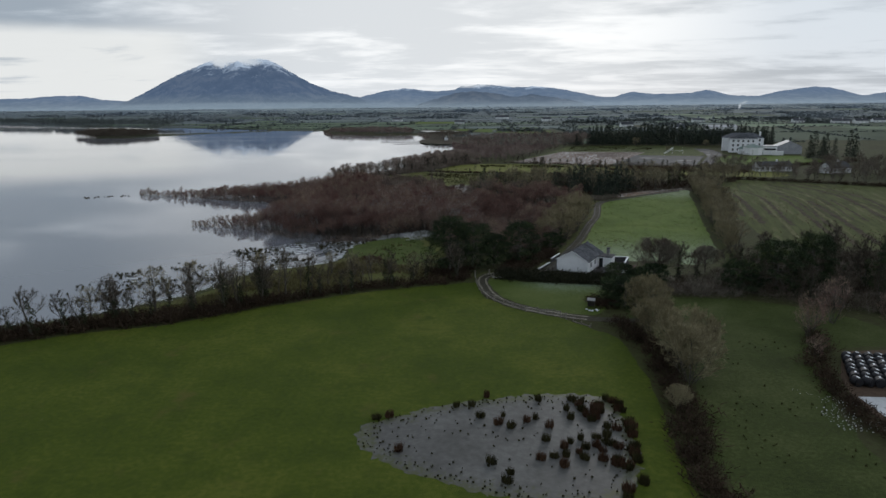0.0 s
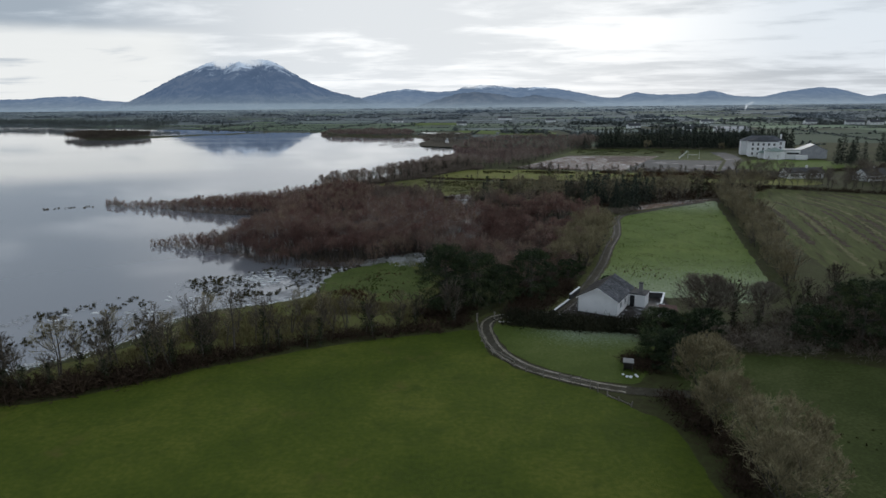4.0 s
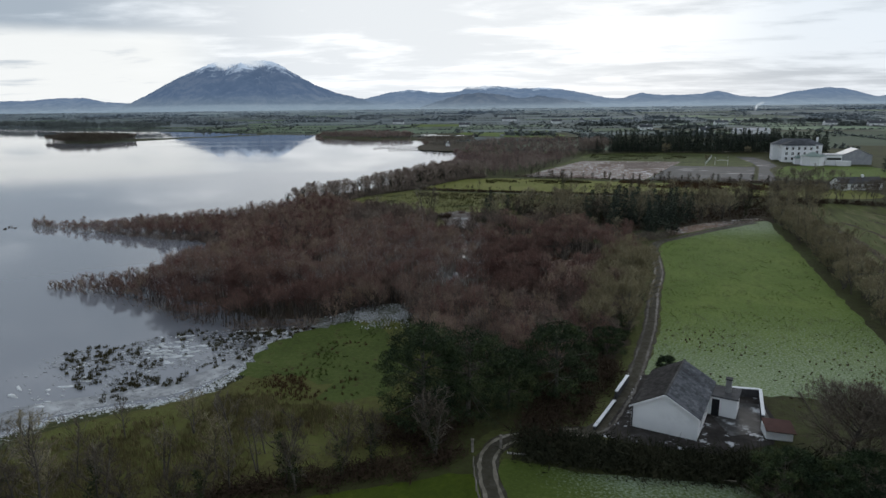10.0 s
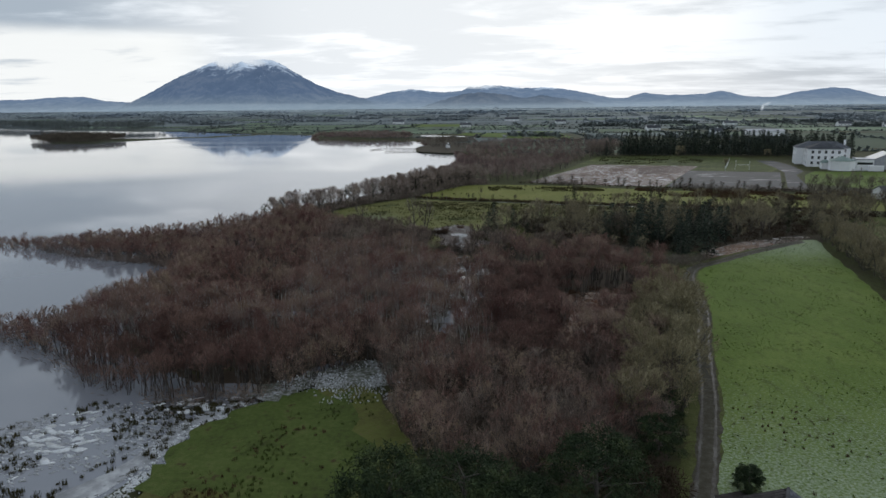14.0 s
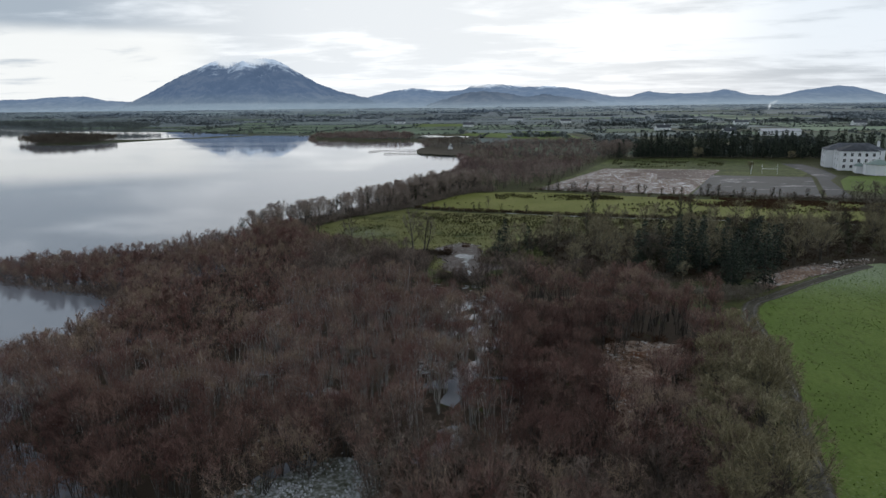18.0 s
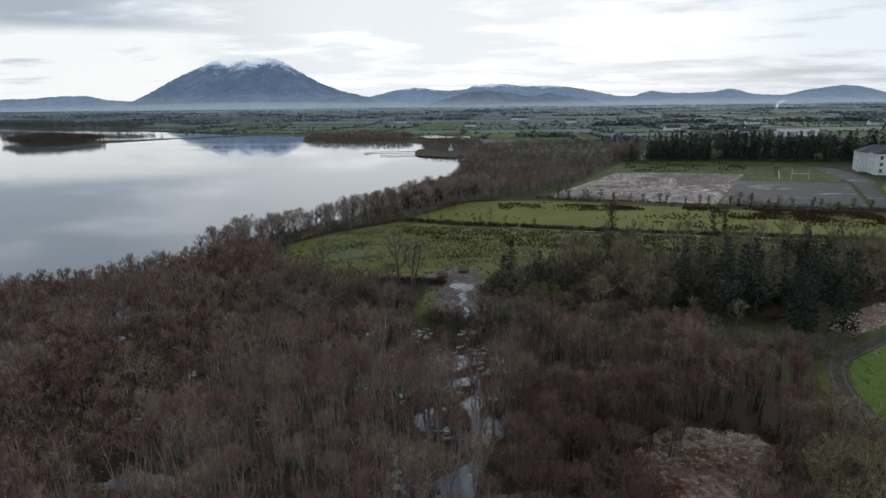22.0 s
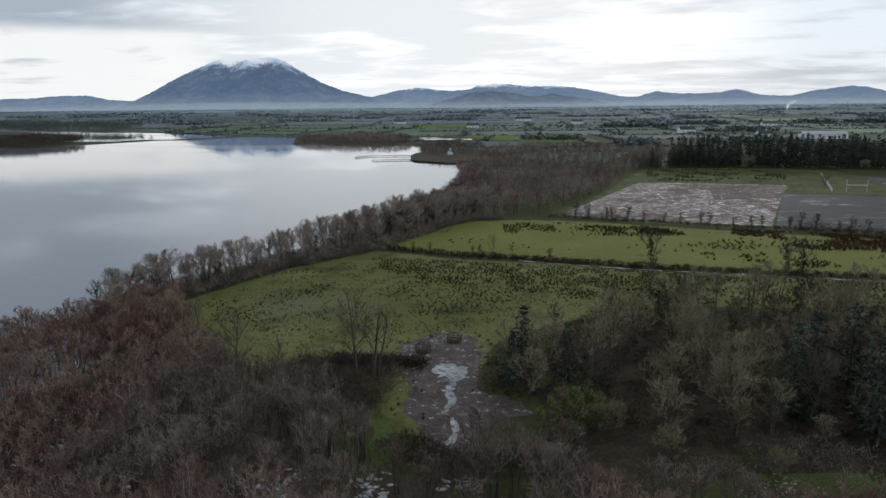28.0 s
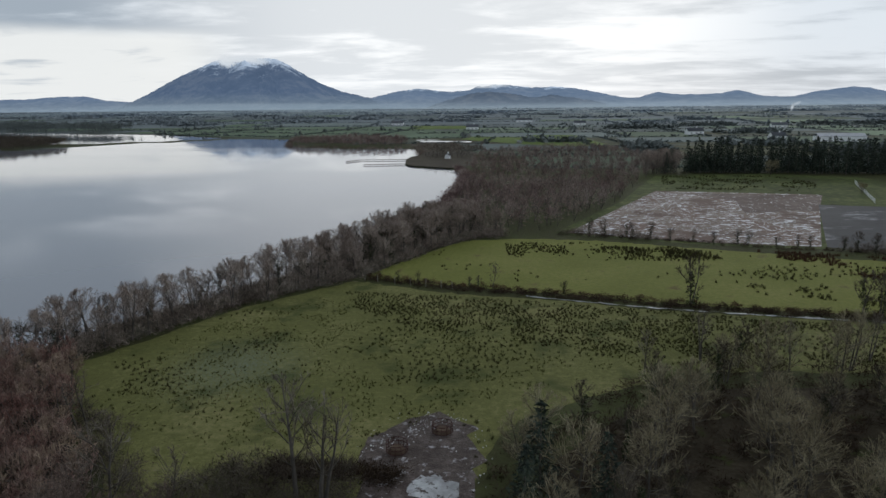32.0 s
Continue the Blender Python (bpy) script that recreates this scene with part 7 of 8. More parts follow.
flakes("ice_pans", pans, WATER + 0.02, 0.55, M["frost"], "broken pans of white ice and frosted reed", r, 0.05, "ice", 2.6)
flakes("reed_litter", ice, WATER + 0.02, 0.2, M["litter"], "frosted pale reed litter and thin ice on the shallows", r)
edge = np.concatenate([along([(-68, 104), (-57, 115), (-53, 124), (-51, 131), (-44, 136), (-35, 140), (-31, 150), (-28, 159), (-24, 166), (-19, 172), (-12, 176)], 0.09, r, s) for s in (0.35, 0.7, 1.2)])
flakes("frost_wrack", edge, heights(edge), 0.13, M["frost"], "frosted wrack along the lake edge", r, 0.05, long=1.6)
spot = np.concatenate([clustered([(-28.2, 163.9), (-25.2, 168.9), (-18.1, 172.8), (-10.4, 173.3), (-7.1, 164.8), (-15.6, 162.6)], 0.45, r, 2.5, -0.15, 86), clustered([(-22, 170), (-12, 178), (-8, 174), (-14, 165), (-17, 166)], 0.5, r, 3, 0.1, 95)])
sheet("frosted_bank", [(-27.5, 164.5), (-24.5, 169), (-18.5, 173.6), (-14, 176.2), (-10.5, 173.3), (-10.8, 168.5), (-15, 167.5), (-20, 167.2), (-23.5, 164.2)], 0.045, M["bank_frost"], "frost-grey trampled litter at the wood edge", 0.8, 0.4, cat="litter")
flakes("frosted_debris", spot, np.maximum(heights(spot), 0.05), 0.11, M["litter"], "frosted debris heaped at the wood's edge", r, 0.10, long=1.5)
pud = np.concatenate([clustered([(-30, 224), (-12, 222), (1, 226), (0, 238), (-20, 240)], 0.7, r, 3.5, 0.3, 110), clustered([(-14, 200), (-4, 195), (4, 215), (-3, 230), (-12, 230)], 0.8, r, 4, 0.25, 87), clustered([(-60, 195), (-30, 175), (-12, 180), (-14, 235), (-50, 250)], 1.2, r, 4, 0.62, 88)])
# pale flakes: ice and litter, and painted glints of water between the stems
flakes("wood_floor_ice", pud, np.maximum(heights(pud), WATER) + 0.01, 0.36, M["litter"], "thin ice, frosted litter and painted water glints on the flooded wood floor", r)
sheet("field_edge_bed", [(51, 237), (56, 240), (64, 246), (72, 252), (67, 254.5), (60, 250), (52, 242)], 0.05, M["bracken"], "frosted bracken on the corner of the field", jitter=0.5, cat="bracken", step=1)
litter = clustered([(51, 237), (82, 258), (86, 262), (70, 258), (51, 243)], 0.5, r, 3, -0.25, 89)
flakes("field_edge_litter", litter, heights(litter), 0.24, M["cuttings"], "frosted cuttings strewn along the field edge", r, 0.1, long=1.5)
cl = clustered([(18.5, 230), (30, 228), (34, 232), (31, 237), (26, 241), (19, 236)], 0.5, r, 3, 0.0, 104)
flakes("clearing_litter", cl, np.maximum(heights(cl), WATER) + 0.02, 0.16, M["cuttings"], "frosted pale litter in the woodland clearing", r, 0.06, long=1.5)
br = scatter(CARR_GAP, 0.55, r)
flakes("bracken_litter", br[(r.random(len(br)) < 0.5) & ((br[:, 0] < 17 + (br[:, 1] - 190) * 0.2) | (br[:, 1] > 202))], -0.02, 0.2, M["cuttings"], "frosted bracken litter", r, 0.08, long=1.5)
stones = np.concatenate([clustered([(39, 76), (45, 72), (45, 58), (40, 58)], 0.5, r, 3, 0.3, 90), clustered([(-13, 268), (-8, 275), (-3, 276), (-6, 270)], 0.4, r, 2, 0.05, 91), along([(-13, 269), (-10, 274), (-6.5, 276.5), (-2, 274), (-1, 268), (-1.3, 262)], 0.45, r, 0.9), along([(-9.5, 252), (-9.5, 258), (-11, 263)], 0.5, r, 0.8)])
flakes("rubble", stones, 0.03, 0.085, M["stone"], "pale stones scattered over the ground", r, 0.03, "stones", 1.3)

# ------------------------------------------------------------ fence and gate


def thing(name, label, cat, at=None, group=""):
    ob = new(name)
    ob.empty_display_size = 0.3
    if at is not None:
        ob.matrix_basis = at
    return tagged(ob, label, cat, group)


def fence(line, gap, height, label, rails=(0.45, 0.95), sag=0.04, seed=1, paint="wood"):
    r = np.random.default_rng(seed)
    base = thing("fence", label, "fence")
    p = smooth_line(line, gap)
    for k, (x, y) in enumerate(p):
        h = height * r.uniform(0.88, 1.1)
        bm = boxed(-0.06, 0.06, -0.06, 0.06, -0.1, h, bevel=0.02)
        part("post", bm, M[paint], base, at=pose(x, y, 0, r.normal() * 3, r.normal() * 3, r.uniform(0, 90)))
    for a, b in zip(p, p[1:]):
        for z in rails:
            d = Vector((b[0] - a[0], b[1] - a[1], 0))
            if r.random() < 0.12:
                continue
            bm = boxed(0, d.length, -0.02, 0.02, z - 0.07, z + 0.07, bevel=0.01)
            part("rail", bm, M[paint], base, at=pose(a[0], a[1], r.normal() * sag, 0, r.normal() * 1.0, math.degrees(math.atan2(d.y, d.x))))
    return base


fence([(0.2, 124.2), (0.8, 118), (2.3, 113.0), (6.6, 107.0), (10.7, 104.1), (13.2, 103.2), (15.0, 101.0)], 1.9, 1.15, "weathered timber post-and-rail fence beside the track")
fence([(16.0, 100.0), (18.2, 97.2)], 1.8, 0.7, "collapsed weathered fence rails lying by the hedge", (0.2,), 0.1, 3)
fence([(-24, 329.5), (-18, 327.7), (-12, 326), (-7, 324.6)], 2.4, 1.4, "rough fence posts along a meadow ditch", (), seed=4)
fence([(122.8, 427), (133, 452), (143.5, 478)], 4, 1.5, "white painted rails beside the pitch", (0.4, 0.8, 1.2), seed=5, paint="white")
for x, y in ((0.1, 127.0), (3.0, 127.9)):
    g = thing("gate_pier", "pale weathered gate post beside the farm track", "gate pier", pose(x, y, 0), "gate piers")
    part("pier", boxed(-0.13, 0.13, -0.13, 0.13, -0.1, 1.35, bevel=0.02), M["wood"], g)
    part("cap", boxed(-0.16, 0.16, -0.16, 0.16, 1.35, 1.42, bevel=0.02), M["wood"], g)
v, f = join([prisms(np.array([[3.6, 126.7, 0.16], [4.9, 126.4, 0.2]]), np.array([[4.9, 126.4, 0.2], [6.6, 126.7, 0.14]]), 0.12, 0.08, 7)])
tagged(new("fallen_log", tri_mesh("fallen_log", v, f, [M["bark_pale"]])), "pale fallen log lying on the paddock grass", "log")

# ------------------------------------------------------------ buildings


def gable_roof(w, l, eave, ridge, over=0.25, thick=0.12, side=1):
    """One slope of a gabled roof, ridge along y."""
    bm = bmesh.new()
    slope = (ridge - eave) / (w / 2)
    x1, z1 = (w / 2 + over), eave - over * slope
    pts = [(0, ridge), (x1, z1), (x1, z1 + thick), (0, ridge + thick)]
    vs = [[bm.verts.new((side * x, y, z)) for x, z in pts] for y in (-over, l + over)]
    a, b = vs
    bm.faces.new(a), bm.faces.new(b[::-1])
    for i in range(4):
        j = (i + 1) % 4
        bm.faces.new((a[i], b[i], b[j], a[j]))
    bmesh.ops.recalc_face_normals(bm, faces=bm.faces)
    return bm


def gable_wall(w, l, eave, ridge):
    """Walls of a gabled house, ridge along y, as a closed body."""
    bm = bmesh.new()
    pts = [(-w / 2, -0.3), (w / 2, -0.3), (w / 2, eave), (0, ridge), (-w / 2, eave)]
    a = [bm.verts.new((x, 0, z)) for x, z in pts]
    b = [bm.verts.new((x, l, z)) for x, z in pts]
    bm.faces.new(a), bm.faces.new(b[::-1])
    for i in range(5):
        bm.faces.new((a[i], b[i], b[(i + 1) % 5], a[(i + 1) % 5]))
    bmesh.ops.recalc_face_normals(bm, faces=bm.faces)
    return bm


def window(parent, x, y, z, w, h, face, frame_mat, depth=0.08, sill=True):
    """A window on a wall whose outside looks along face (0: -y, 90: +x, 180: +y, 270: -x)."""
    m = pose(x, y, z, 0, 0, face)
    bm = bmesh.new()
    t = 0.09
    box(bm, -w / 2 - t, w / 2 + t, -depth, 0.03, h, h + t)
    box(bm, -w / 2 - t, w / 2 + t, -depth, 0.03, -t, 0)
    box(bm, -w / 2 - t, -w / 2, -depth, 0.03, 0, h)
    box(bm, w / 2, w / 2 + t, -depth, 0.03, 0, h)
    box(bm, -0.03, 0.03, -depth, 0.03, 0, h)
    win = part("window", bm, frame_mat, parent, at=m)
    part("pane", boxed(-w / 2, w / 2, -0.03, 0.02, 0, h), M["dark"], win, "dark window glass")
    return win


def cottage():
    base = thing("cottage", "whitewashed single-storey cottage with a grey slate roof", "house", pose(20.3, 131.4, 0, 0, 0, -27))
    w, l, eave, ridge = 6.8, 10.4, 2.55, 4.45
    part("wall", gable_wall(w, l, eave, ridge), M["white"], base)
    for s in (-1, 1):
        # the slope at -x has a darker slate colour
        roof = part("roof", gable_roof(w, l, eave, ridge, 0.22, 0.08, s), M["slate" if s > 0 else "slate_dark"], base, "" if s > 0 else "darker, near-black roof slope")
        slope_len = math.hypot(w / 2 + 0.22, (ridge - eave) * (1 + 0.44 / w))
        ang = math.atan2(ridge - eave, w / 2)
        rr = np.random.default_rng(90 + s)
        rows, cols = 13, 24
        bm = bmesh.new()
        for c in range(cols + 1):
            y = -0.22 + (l + 0.44) * c / cols
            for q in range(rows):
                d0 = slope_len * q / rows
                z0 = ridge + 0.09 - d0 * math.sin(ang)
                if c < cols:
                    d1 = slope_len * (q + 1.12) / rows
                    y0, y1 = y + 0.012, y + (l + 0.44) / cols - 0.012
                    lift = 0.012 + rr.random() * 0.015
                    pa = [(s * d0 * math.cos(ang), y0, ridge + 0.085 - d0 * math.sin(ang)), (s * d0 * math.cos(ang), y1, ridge + 0.085 - d0 * math.sin(ang)),
                          (s * d1 * math.cos(ang), y1, ridge + 0.085 - d1 * math.sin(ang) + lift + 0.02), (s * d1 * math.cos(ang), y0, ridge + 0.085 - d1 * math.sin(ang) + lift + 0.02)]
                    vs = [bm.verts.new(p) for p in pa]
                    lo = [bm.verts.new((p[0], p[1], p[2] - 0.03)) for p in pa]
                    bm.faces.new(vs if s < 0 else vs[::-1])
                    for i in range(4):
                        bm.faces.new((vs[i], lo[i], lo[(i + 1) % 4], vs[(i + 1) % 4]))
        bmesh.ops.recalc_face_normals(bm, faces=bm.faces)
        tagged(part("slate_covering", bm, M["slate" if s > 0 else "slate_dark"], roof), kind="stuff")
    part("ridge_capping", boxed(-0.13, 0.13, -0.25, l + 0.25, ridge + 0.06, ridge + 0.17, bevel=0.04), M["felt"], base)
    for s in (-1, 1):
        bm = bmesh.new()
        for a in ((0, -0.27), ):
            n = [(0, ridge - 0.04), (s * (w / 2 + 0.22), eave - 0.17), (s * (w / 2 + 0.22), eave - 0.02), (0, ridge + 0.12)]
            f = [bm.verts.new((x, -0.28, z)) for x, z in n]
            g = [bm.verts.new((x, -0.22, z)) for x, z in n]
            bm.faces.new(f), bm.faces.new(g[::-1])
            for i in range(4):
                bm.faces.new((f[i], g[i], g[(i + 1) % 4], f[(i + 1) % 4]))
        bmesh.ops.recalc_face_normals(bm, faces=bm.faces)
        part("barge_board", bm, M["white"], base)
        part("gutter", boxed(s * (w / 2 + 0.2) - 0.06, s * (w / 2 + 0.2) + 0.06, -0.2, l + 0.2, eave - 0.16, eave - 0.06, bevel=0.02), M["felt"], base, "dark gutter")
    part("drain_pipe", boxed(-w / 2 + 0.05, -w / 2 + 0.15, -0.1, -0.004, 0, eave - 0.1), M["felt"], base, "dark drain pipe")
    for y in (2.2, 5.0):
        window(base, w / 2, y, 1.0, 1.0, 1.0, 90, M["white"])
        window(base, -w / 2, y, 1.0, 1.0, 1.0, 270, M["white"])
    # flat-roofed porch with its chimney
    annex = part("porch", boxed(w / 2 - 0.1, w / 2 + 2.9, 7.0, 10.0, -0.2, 2.25), M["white"], base)
    part("porch_roof", boxed(w / 2 - 0.2, w / 2 + 3.05, 6.85, 10.15, 2.25, 2.42, bevel=0.03), M["felt"], annex, "dark flat felt roof")
    part("porch_door", boxed(w / 2 + 0.35, w / 2 + 1.15, 6.96, 7.02, 0.02, 2.0), M["dark"], annex, "dark doorway")
    part("chimney", boxed(w / 2 + 1.5, w / 2 + 2.1, 8.3, 8.9, 2.42, 3.95, bevel=0.04), M["concrete"], base, "grey rendered chimney stack")
    part("chimney_cowl", boxed(w / 2 + 1.42, w / 2 + 2.18, 8.22, 8.98, 3.95, 4.1, bevel=0.04), M["felt"], base, "dark chimney cap")


cottage()
sheet("yard", [(13.6, 130.6), (18.5, 140), (21.5, 146.4), (25, 147.5), (30, 144), (34, 140), (33.4, 134), (31, 129.5), (25, 127.3), (17, 129)], 0.05, M["yard"], "dark wet cottage yard", cat="yard", smooth=False)
sheet("yard_slab", [(27.2, 131), (32.6, 132.4), (33.4, 138.6), (30.5, 139), (29.8, 137.3), (26.8, 135.0)], 0.065, two(mat("frosty_concrete", [(0.3, (0.025, 0.024, 0.024)), (0.5, (0.05, 0.048, 0.048)), (0.7, (0.14, 0.14, 0.145))], 0.9, 0.35, rough=0.6), 0.35, 0.52, 0.64, (0.4, 0.42, 0.44)), "frost-patched concrete slab beside the cottage", cat="yard", smooth=False)


def low_wall(name, pts, height, thick, label, seed, coping=True):
    r = np.random.default_rng(seed)
    base = thing(name, label, "wall")
    for (ax, ay), (bx, by) in zip(pts, pts[1:]):
        L = math.hypot(bx - ax, by - ay)
        at = pose(ax, ay, 0, 0, 0, math.degrees(math.atan2(by - ay, bx - ax)))
        part("masonry", boxed(-thick / 2, L + thick / 2 - 0.005, -thick / 2, thick / 2, -0.2, height, bevel=0.02), M["felt"], base, at=at)
        if coping:
            n = max(2, int(L / 1.4))
            for k in range(n):
                part("coping", boxed(L * k / n + 0.01, L * (k + 1) / n - 0.01, -thick / 2 - 0.06, thick / 2 + 0.06, height, height + 0.1 + r.random() * 0.02, bevel=0.02), M["snow"], base, at=at)
    return base


low_wall("garden_wall", [(17.0, 139.6), (19.4, 144.4)], 0.9, 0.26, "white-capped low garden wall beside the lane", 1)
low_wall("garden_wall", [(13.2, 132.0), (16.6, 138.4)], 0.35, 0.26, "crumbling low end of the garden wall", 2)
low_wall("yard_wall", [(30.6, 141.0), (34.0, 140.4), (31.6, 133.8)], 1.05, 0.25, "white-capped low wall round the cottage yard", 3)


tuft_mass("pasture_foot_grass", clustered([(38, 140.5), (44, 137.5), (50, 137), (57, 146), (58, 152), (52, 149), (46, 144)], 0.5, r, 2.5, -0.2, 103), M["tan"], "tan dead grass at the foot of the pasture", r, 0.3, 0.7)


def lean_to():
    base = thing("lean_to_shed", "low white shed with a rust-red sheet roof", "shed", pose(30.6, 130.6, 0, 0, 0, -10))
    part("wall", boxed(0, 2.6, 0, 2.2, -0.1, 0.95), M["white"], base)
    part("roof", boxed(-0.12, 2.8, -0.2, 2.4, 0.95, 1.03, bevel=0.02), M["rust"], base, "rust-red sheet roof", at=pose(0, 0, 0.1, 6, 2, 0))


lean_to()


def old_shelter():
    base = thing("field_shelter", "small ruined shelter with a frosted roof slab", "shed", Matrix.LocRotScale((20.2, 107.8, 0), Euler((0, 0, radians(-12))), (0.52, 0.52, 0.85)))
    for x in (-1.1, 0.95):
        part("side_wall", boxed(x, x + 0.2, -0.8, 1.2, -0.1, 1.5, bevel=0.03), M["bark"], base)
    part("back_wall", boxed(-0.9, 0.95, 1.0, 1.2, -0.1, 1.45, bevel=0.03), M["bark"], base)
    part("roof_slab", boxed(-1.35, 1.35, -1.0, 1.4, 1.5, 1.66, bevel=0.05), M["concrete"], base, "frosted concrete roof slab", at=pose(0, 0, 0.03, 4, 1, 0))
    r = np.random.default_rng(5)
    for k in range(7):
        bm = bmesh.new()
        bmesh.ops.create_icosphere(bm, subdivisions=2, radius=0.22)
        for v in bm.verts:
            v.co *= r.uniform(0.75, 1.15)
            v.co.z *= 0.55
        s = thing("feed_sack", "crumpled white plastic sack dumped by the shelter", "sack", pose(20 + r.uniform(-0.9, 1.4), 105.9 + r.uniform(-0.5, 0.5), 0.1, 0, 0, r.uniform(0, 180)), "dumped sacks")
        part("sack", bm, M["snow"], s)


old_shelter()
brush("shelter_brush", scatter([(21.6, 107.4), (24, 106.5), (24.6, 112), (21, 113), (19.6, 110.6)], 0.8, r), M["bramble"], "brown brambles crowding the field shelter", r, 0.6, 1.2)


def bale(m, k, protos={}):
    if not protos:
        base = thing("silage_bale", "black plastic-wrapped round silage bale with frost on top", "bale", m, "silage bales")
        bm = bmesh.new()
        bmesh.ops.create_cone(bm, cap_ends=True, segments=16, radius1=0.62, radius2=0.62, depth=1.2, matrix=Matrix.Rotation(radians(90), 4, "X"))
        bmesh.ops.bevel(bm, geom=[e for e in bm.edges if len(e.link_faces) == 2 and e.calc_face_angle() > 1], offset=0.12, segments=2, affect="EDGES")
        part("wrap", bm, M["plastic"], base, at=pose(0, 0, 0.6))
        bm = bmesh.new()
        box(bm, -0.12, 0.10, -0.45, 0.05, 1.195, 1.225, bevel=0.01)
        part("frost", bm, M["snow"], base, "frost lying on the wrap", at=pose(0, 0, 0))
        protos["b"] = base
        return base
    return copy_thing(protos["b"], m)


k = 0
for row in range(7):
    for col in range(8):
        x, y = 47.6 + col * 1.32 + row * 0.55, 76.6 + row * 1.35 - col * 0.12
        bale(pose(x, y, 0.02, 0, 0, 8 + 30 * math.sin(k * 2.1) + (180 if k % 3 else 0)), k)
        k += 1
sheet("farmyard", [(45.4, 73.5), (47, 79), (52, 88), (70, 90), (75, 60), (52, 56), (46, 62), (45.2, 68)], 0.045, M["soil"], "muddy farmyard", cat="yard", smooth=False)
sheet("silage_slab", [(46.0, 73.4), (62, 72.8), (60, 66.2), (46.2, 66.8)], 0.06, two(mat("frosted_slab", [(0.3, (0.3, 0.31, 0.32)), (0.6, (0.5, 0.52, 0.54)), (0.8, (0.6, 0.62, 0.65))], 0.8, 0.3), 0.3, 0.6, 0.66, (0.12, 0.115, 0.11)), "frost-whitened concrete slab", cat="slab", smooth=False)


def ring_feeder(x, y, seed):
    base = thing("ring_feeder", "rusty ring feeder standing in churned mud", "cattle feeder", pose(x, y, 0.02), "cattle feeders")
    for z in (0.15, 0.55, 0.95):
        bm = bmesh.new()
        n = 28
        a = np.arange(n) * 2 * np.pi / n
        p = np.stack([np.cos(a), np.sin(a), np.zeros(n)], 1) * 1.05 + (0, 0, z)
        bm.free()
        part("ring", prisms(p, np.roll(p, -1, 0), 0.035, 0.035, 5), M["rust"], base)
    for k in range(12):
        a = 2 * math.pi * k / 12
        part("bar", prisms(np.array([[math.cos(a) * 1.05, math.sin(a) * 1.05, 0]]), np.array([[math.cos(a) * 1.05, math.sin(a) * 1.05, 0.97]]), 0.025, 0.025, 5), M["rust"], base)
    bm = bmesh.new()
    bmesh.ops.create_cone(bm, cap_ends=True, segments=14, radius1=0.95, radius2=0.6, depth=0.4, matrix=Matrix.Translation((0, 0, 0.2)))
    part("hay", bm, M["soil"], base, "dark trampled fodder")


tuft_mass("mud_edge_tufts", np.concatenate([along([(-13, 269), (-10, 274), (-6.5, 276.5), (-2, 274), (-1, 268), (-1.3, 262), (-1.0, 257), (2.5, 255)], 1.3, r, 1.1), along([(-3, 240), (-6, 241), (-6.5, 246), (-9.5, 252), (-9.5, 258), (-11, 263), (-13, 269)], 1.2, r, 1.1)]), M["rush"], "dark trampled grass tufts at the edge of the mud", r, 0.4, 0.9)
ring_feeder(-5.1, 272.6, 1)
ring_feeder(-9.2, 268.6, 2)
brush("feeder_brush", scatter([(-21, 263.5), (-9, 263), (-8, 265), (-20, 266.5)], 0.8, r), M["bramble"], "dark brambles beside the feeding place", r, 0.7, 1.1)
sheet("mud_ice", [(-6.9, 263.6), (-5.8, 264.8), (-4.2, 264.2), (-3.0, 262.6), (-3.3, 260.6), (-4.2, 258.8), (-4.6, 256.4), (-5.6, 256.2), (-5.3, 258.8), (-6.0, 260.6), (-7.2, 261.6)], 0.055, M["mud_ice"], "grey ice sheet over the muddy hollow", 0.5, 0.26, cat="ice")
ribbon("mud_ice", [(-5.2, 256.8), (-4.2, 254), (-4.8, 251), (-3.6, 247.5), (-4.2, 243.5)], 0.7, 0.063, M["mud_ice"], "frozen runnel down the muddy slope", "ice", 0.22)
sheet("clearing", [(22, 242), (27, 246), (32, 243), (34, 239.5), (30, 237.5), (24, 239.5)], 0.015, M["grass_home"], "small grassy woodland clearing", jitter=0.3, frost=lambda x, y: x * 0)
sheet("clearing_lawn", [(-15, 257), (-11.5, 259), (-8.6, 250), (-7, 242.5), (-10.5, 241), (-13, 248)], 0.015, M["grass_bank"], "green grass tongue beside the mud", jitter=0.7, frost=lambda x, y: x * 0)
plant_cypress(25, 147.6, 4, 0.3, 1.0)


def block(parent, name, x0, x1, y0, y1, h, m):
    return part(name, boxed(x0, x1, y0, y1, -0.3, h), m, parent)


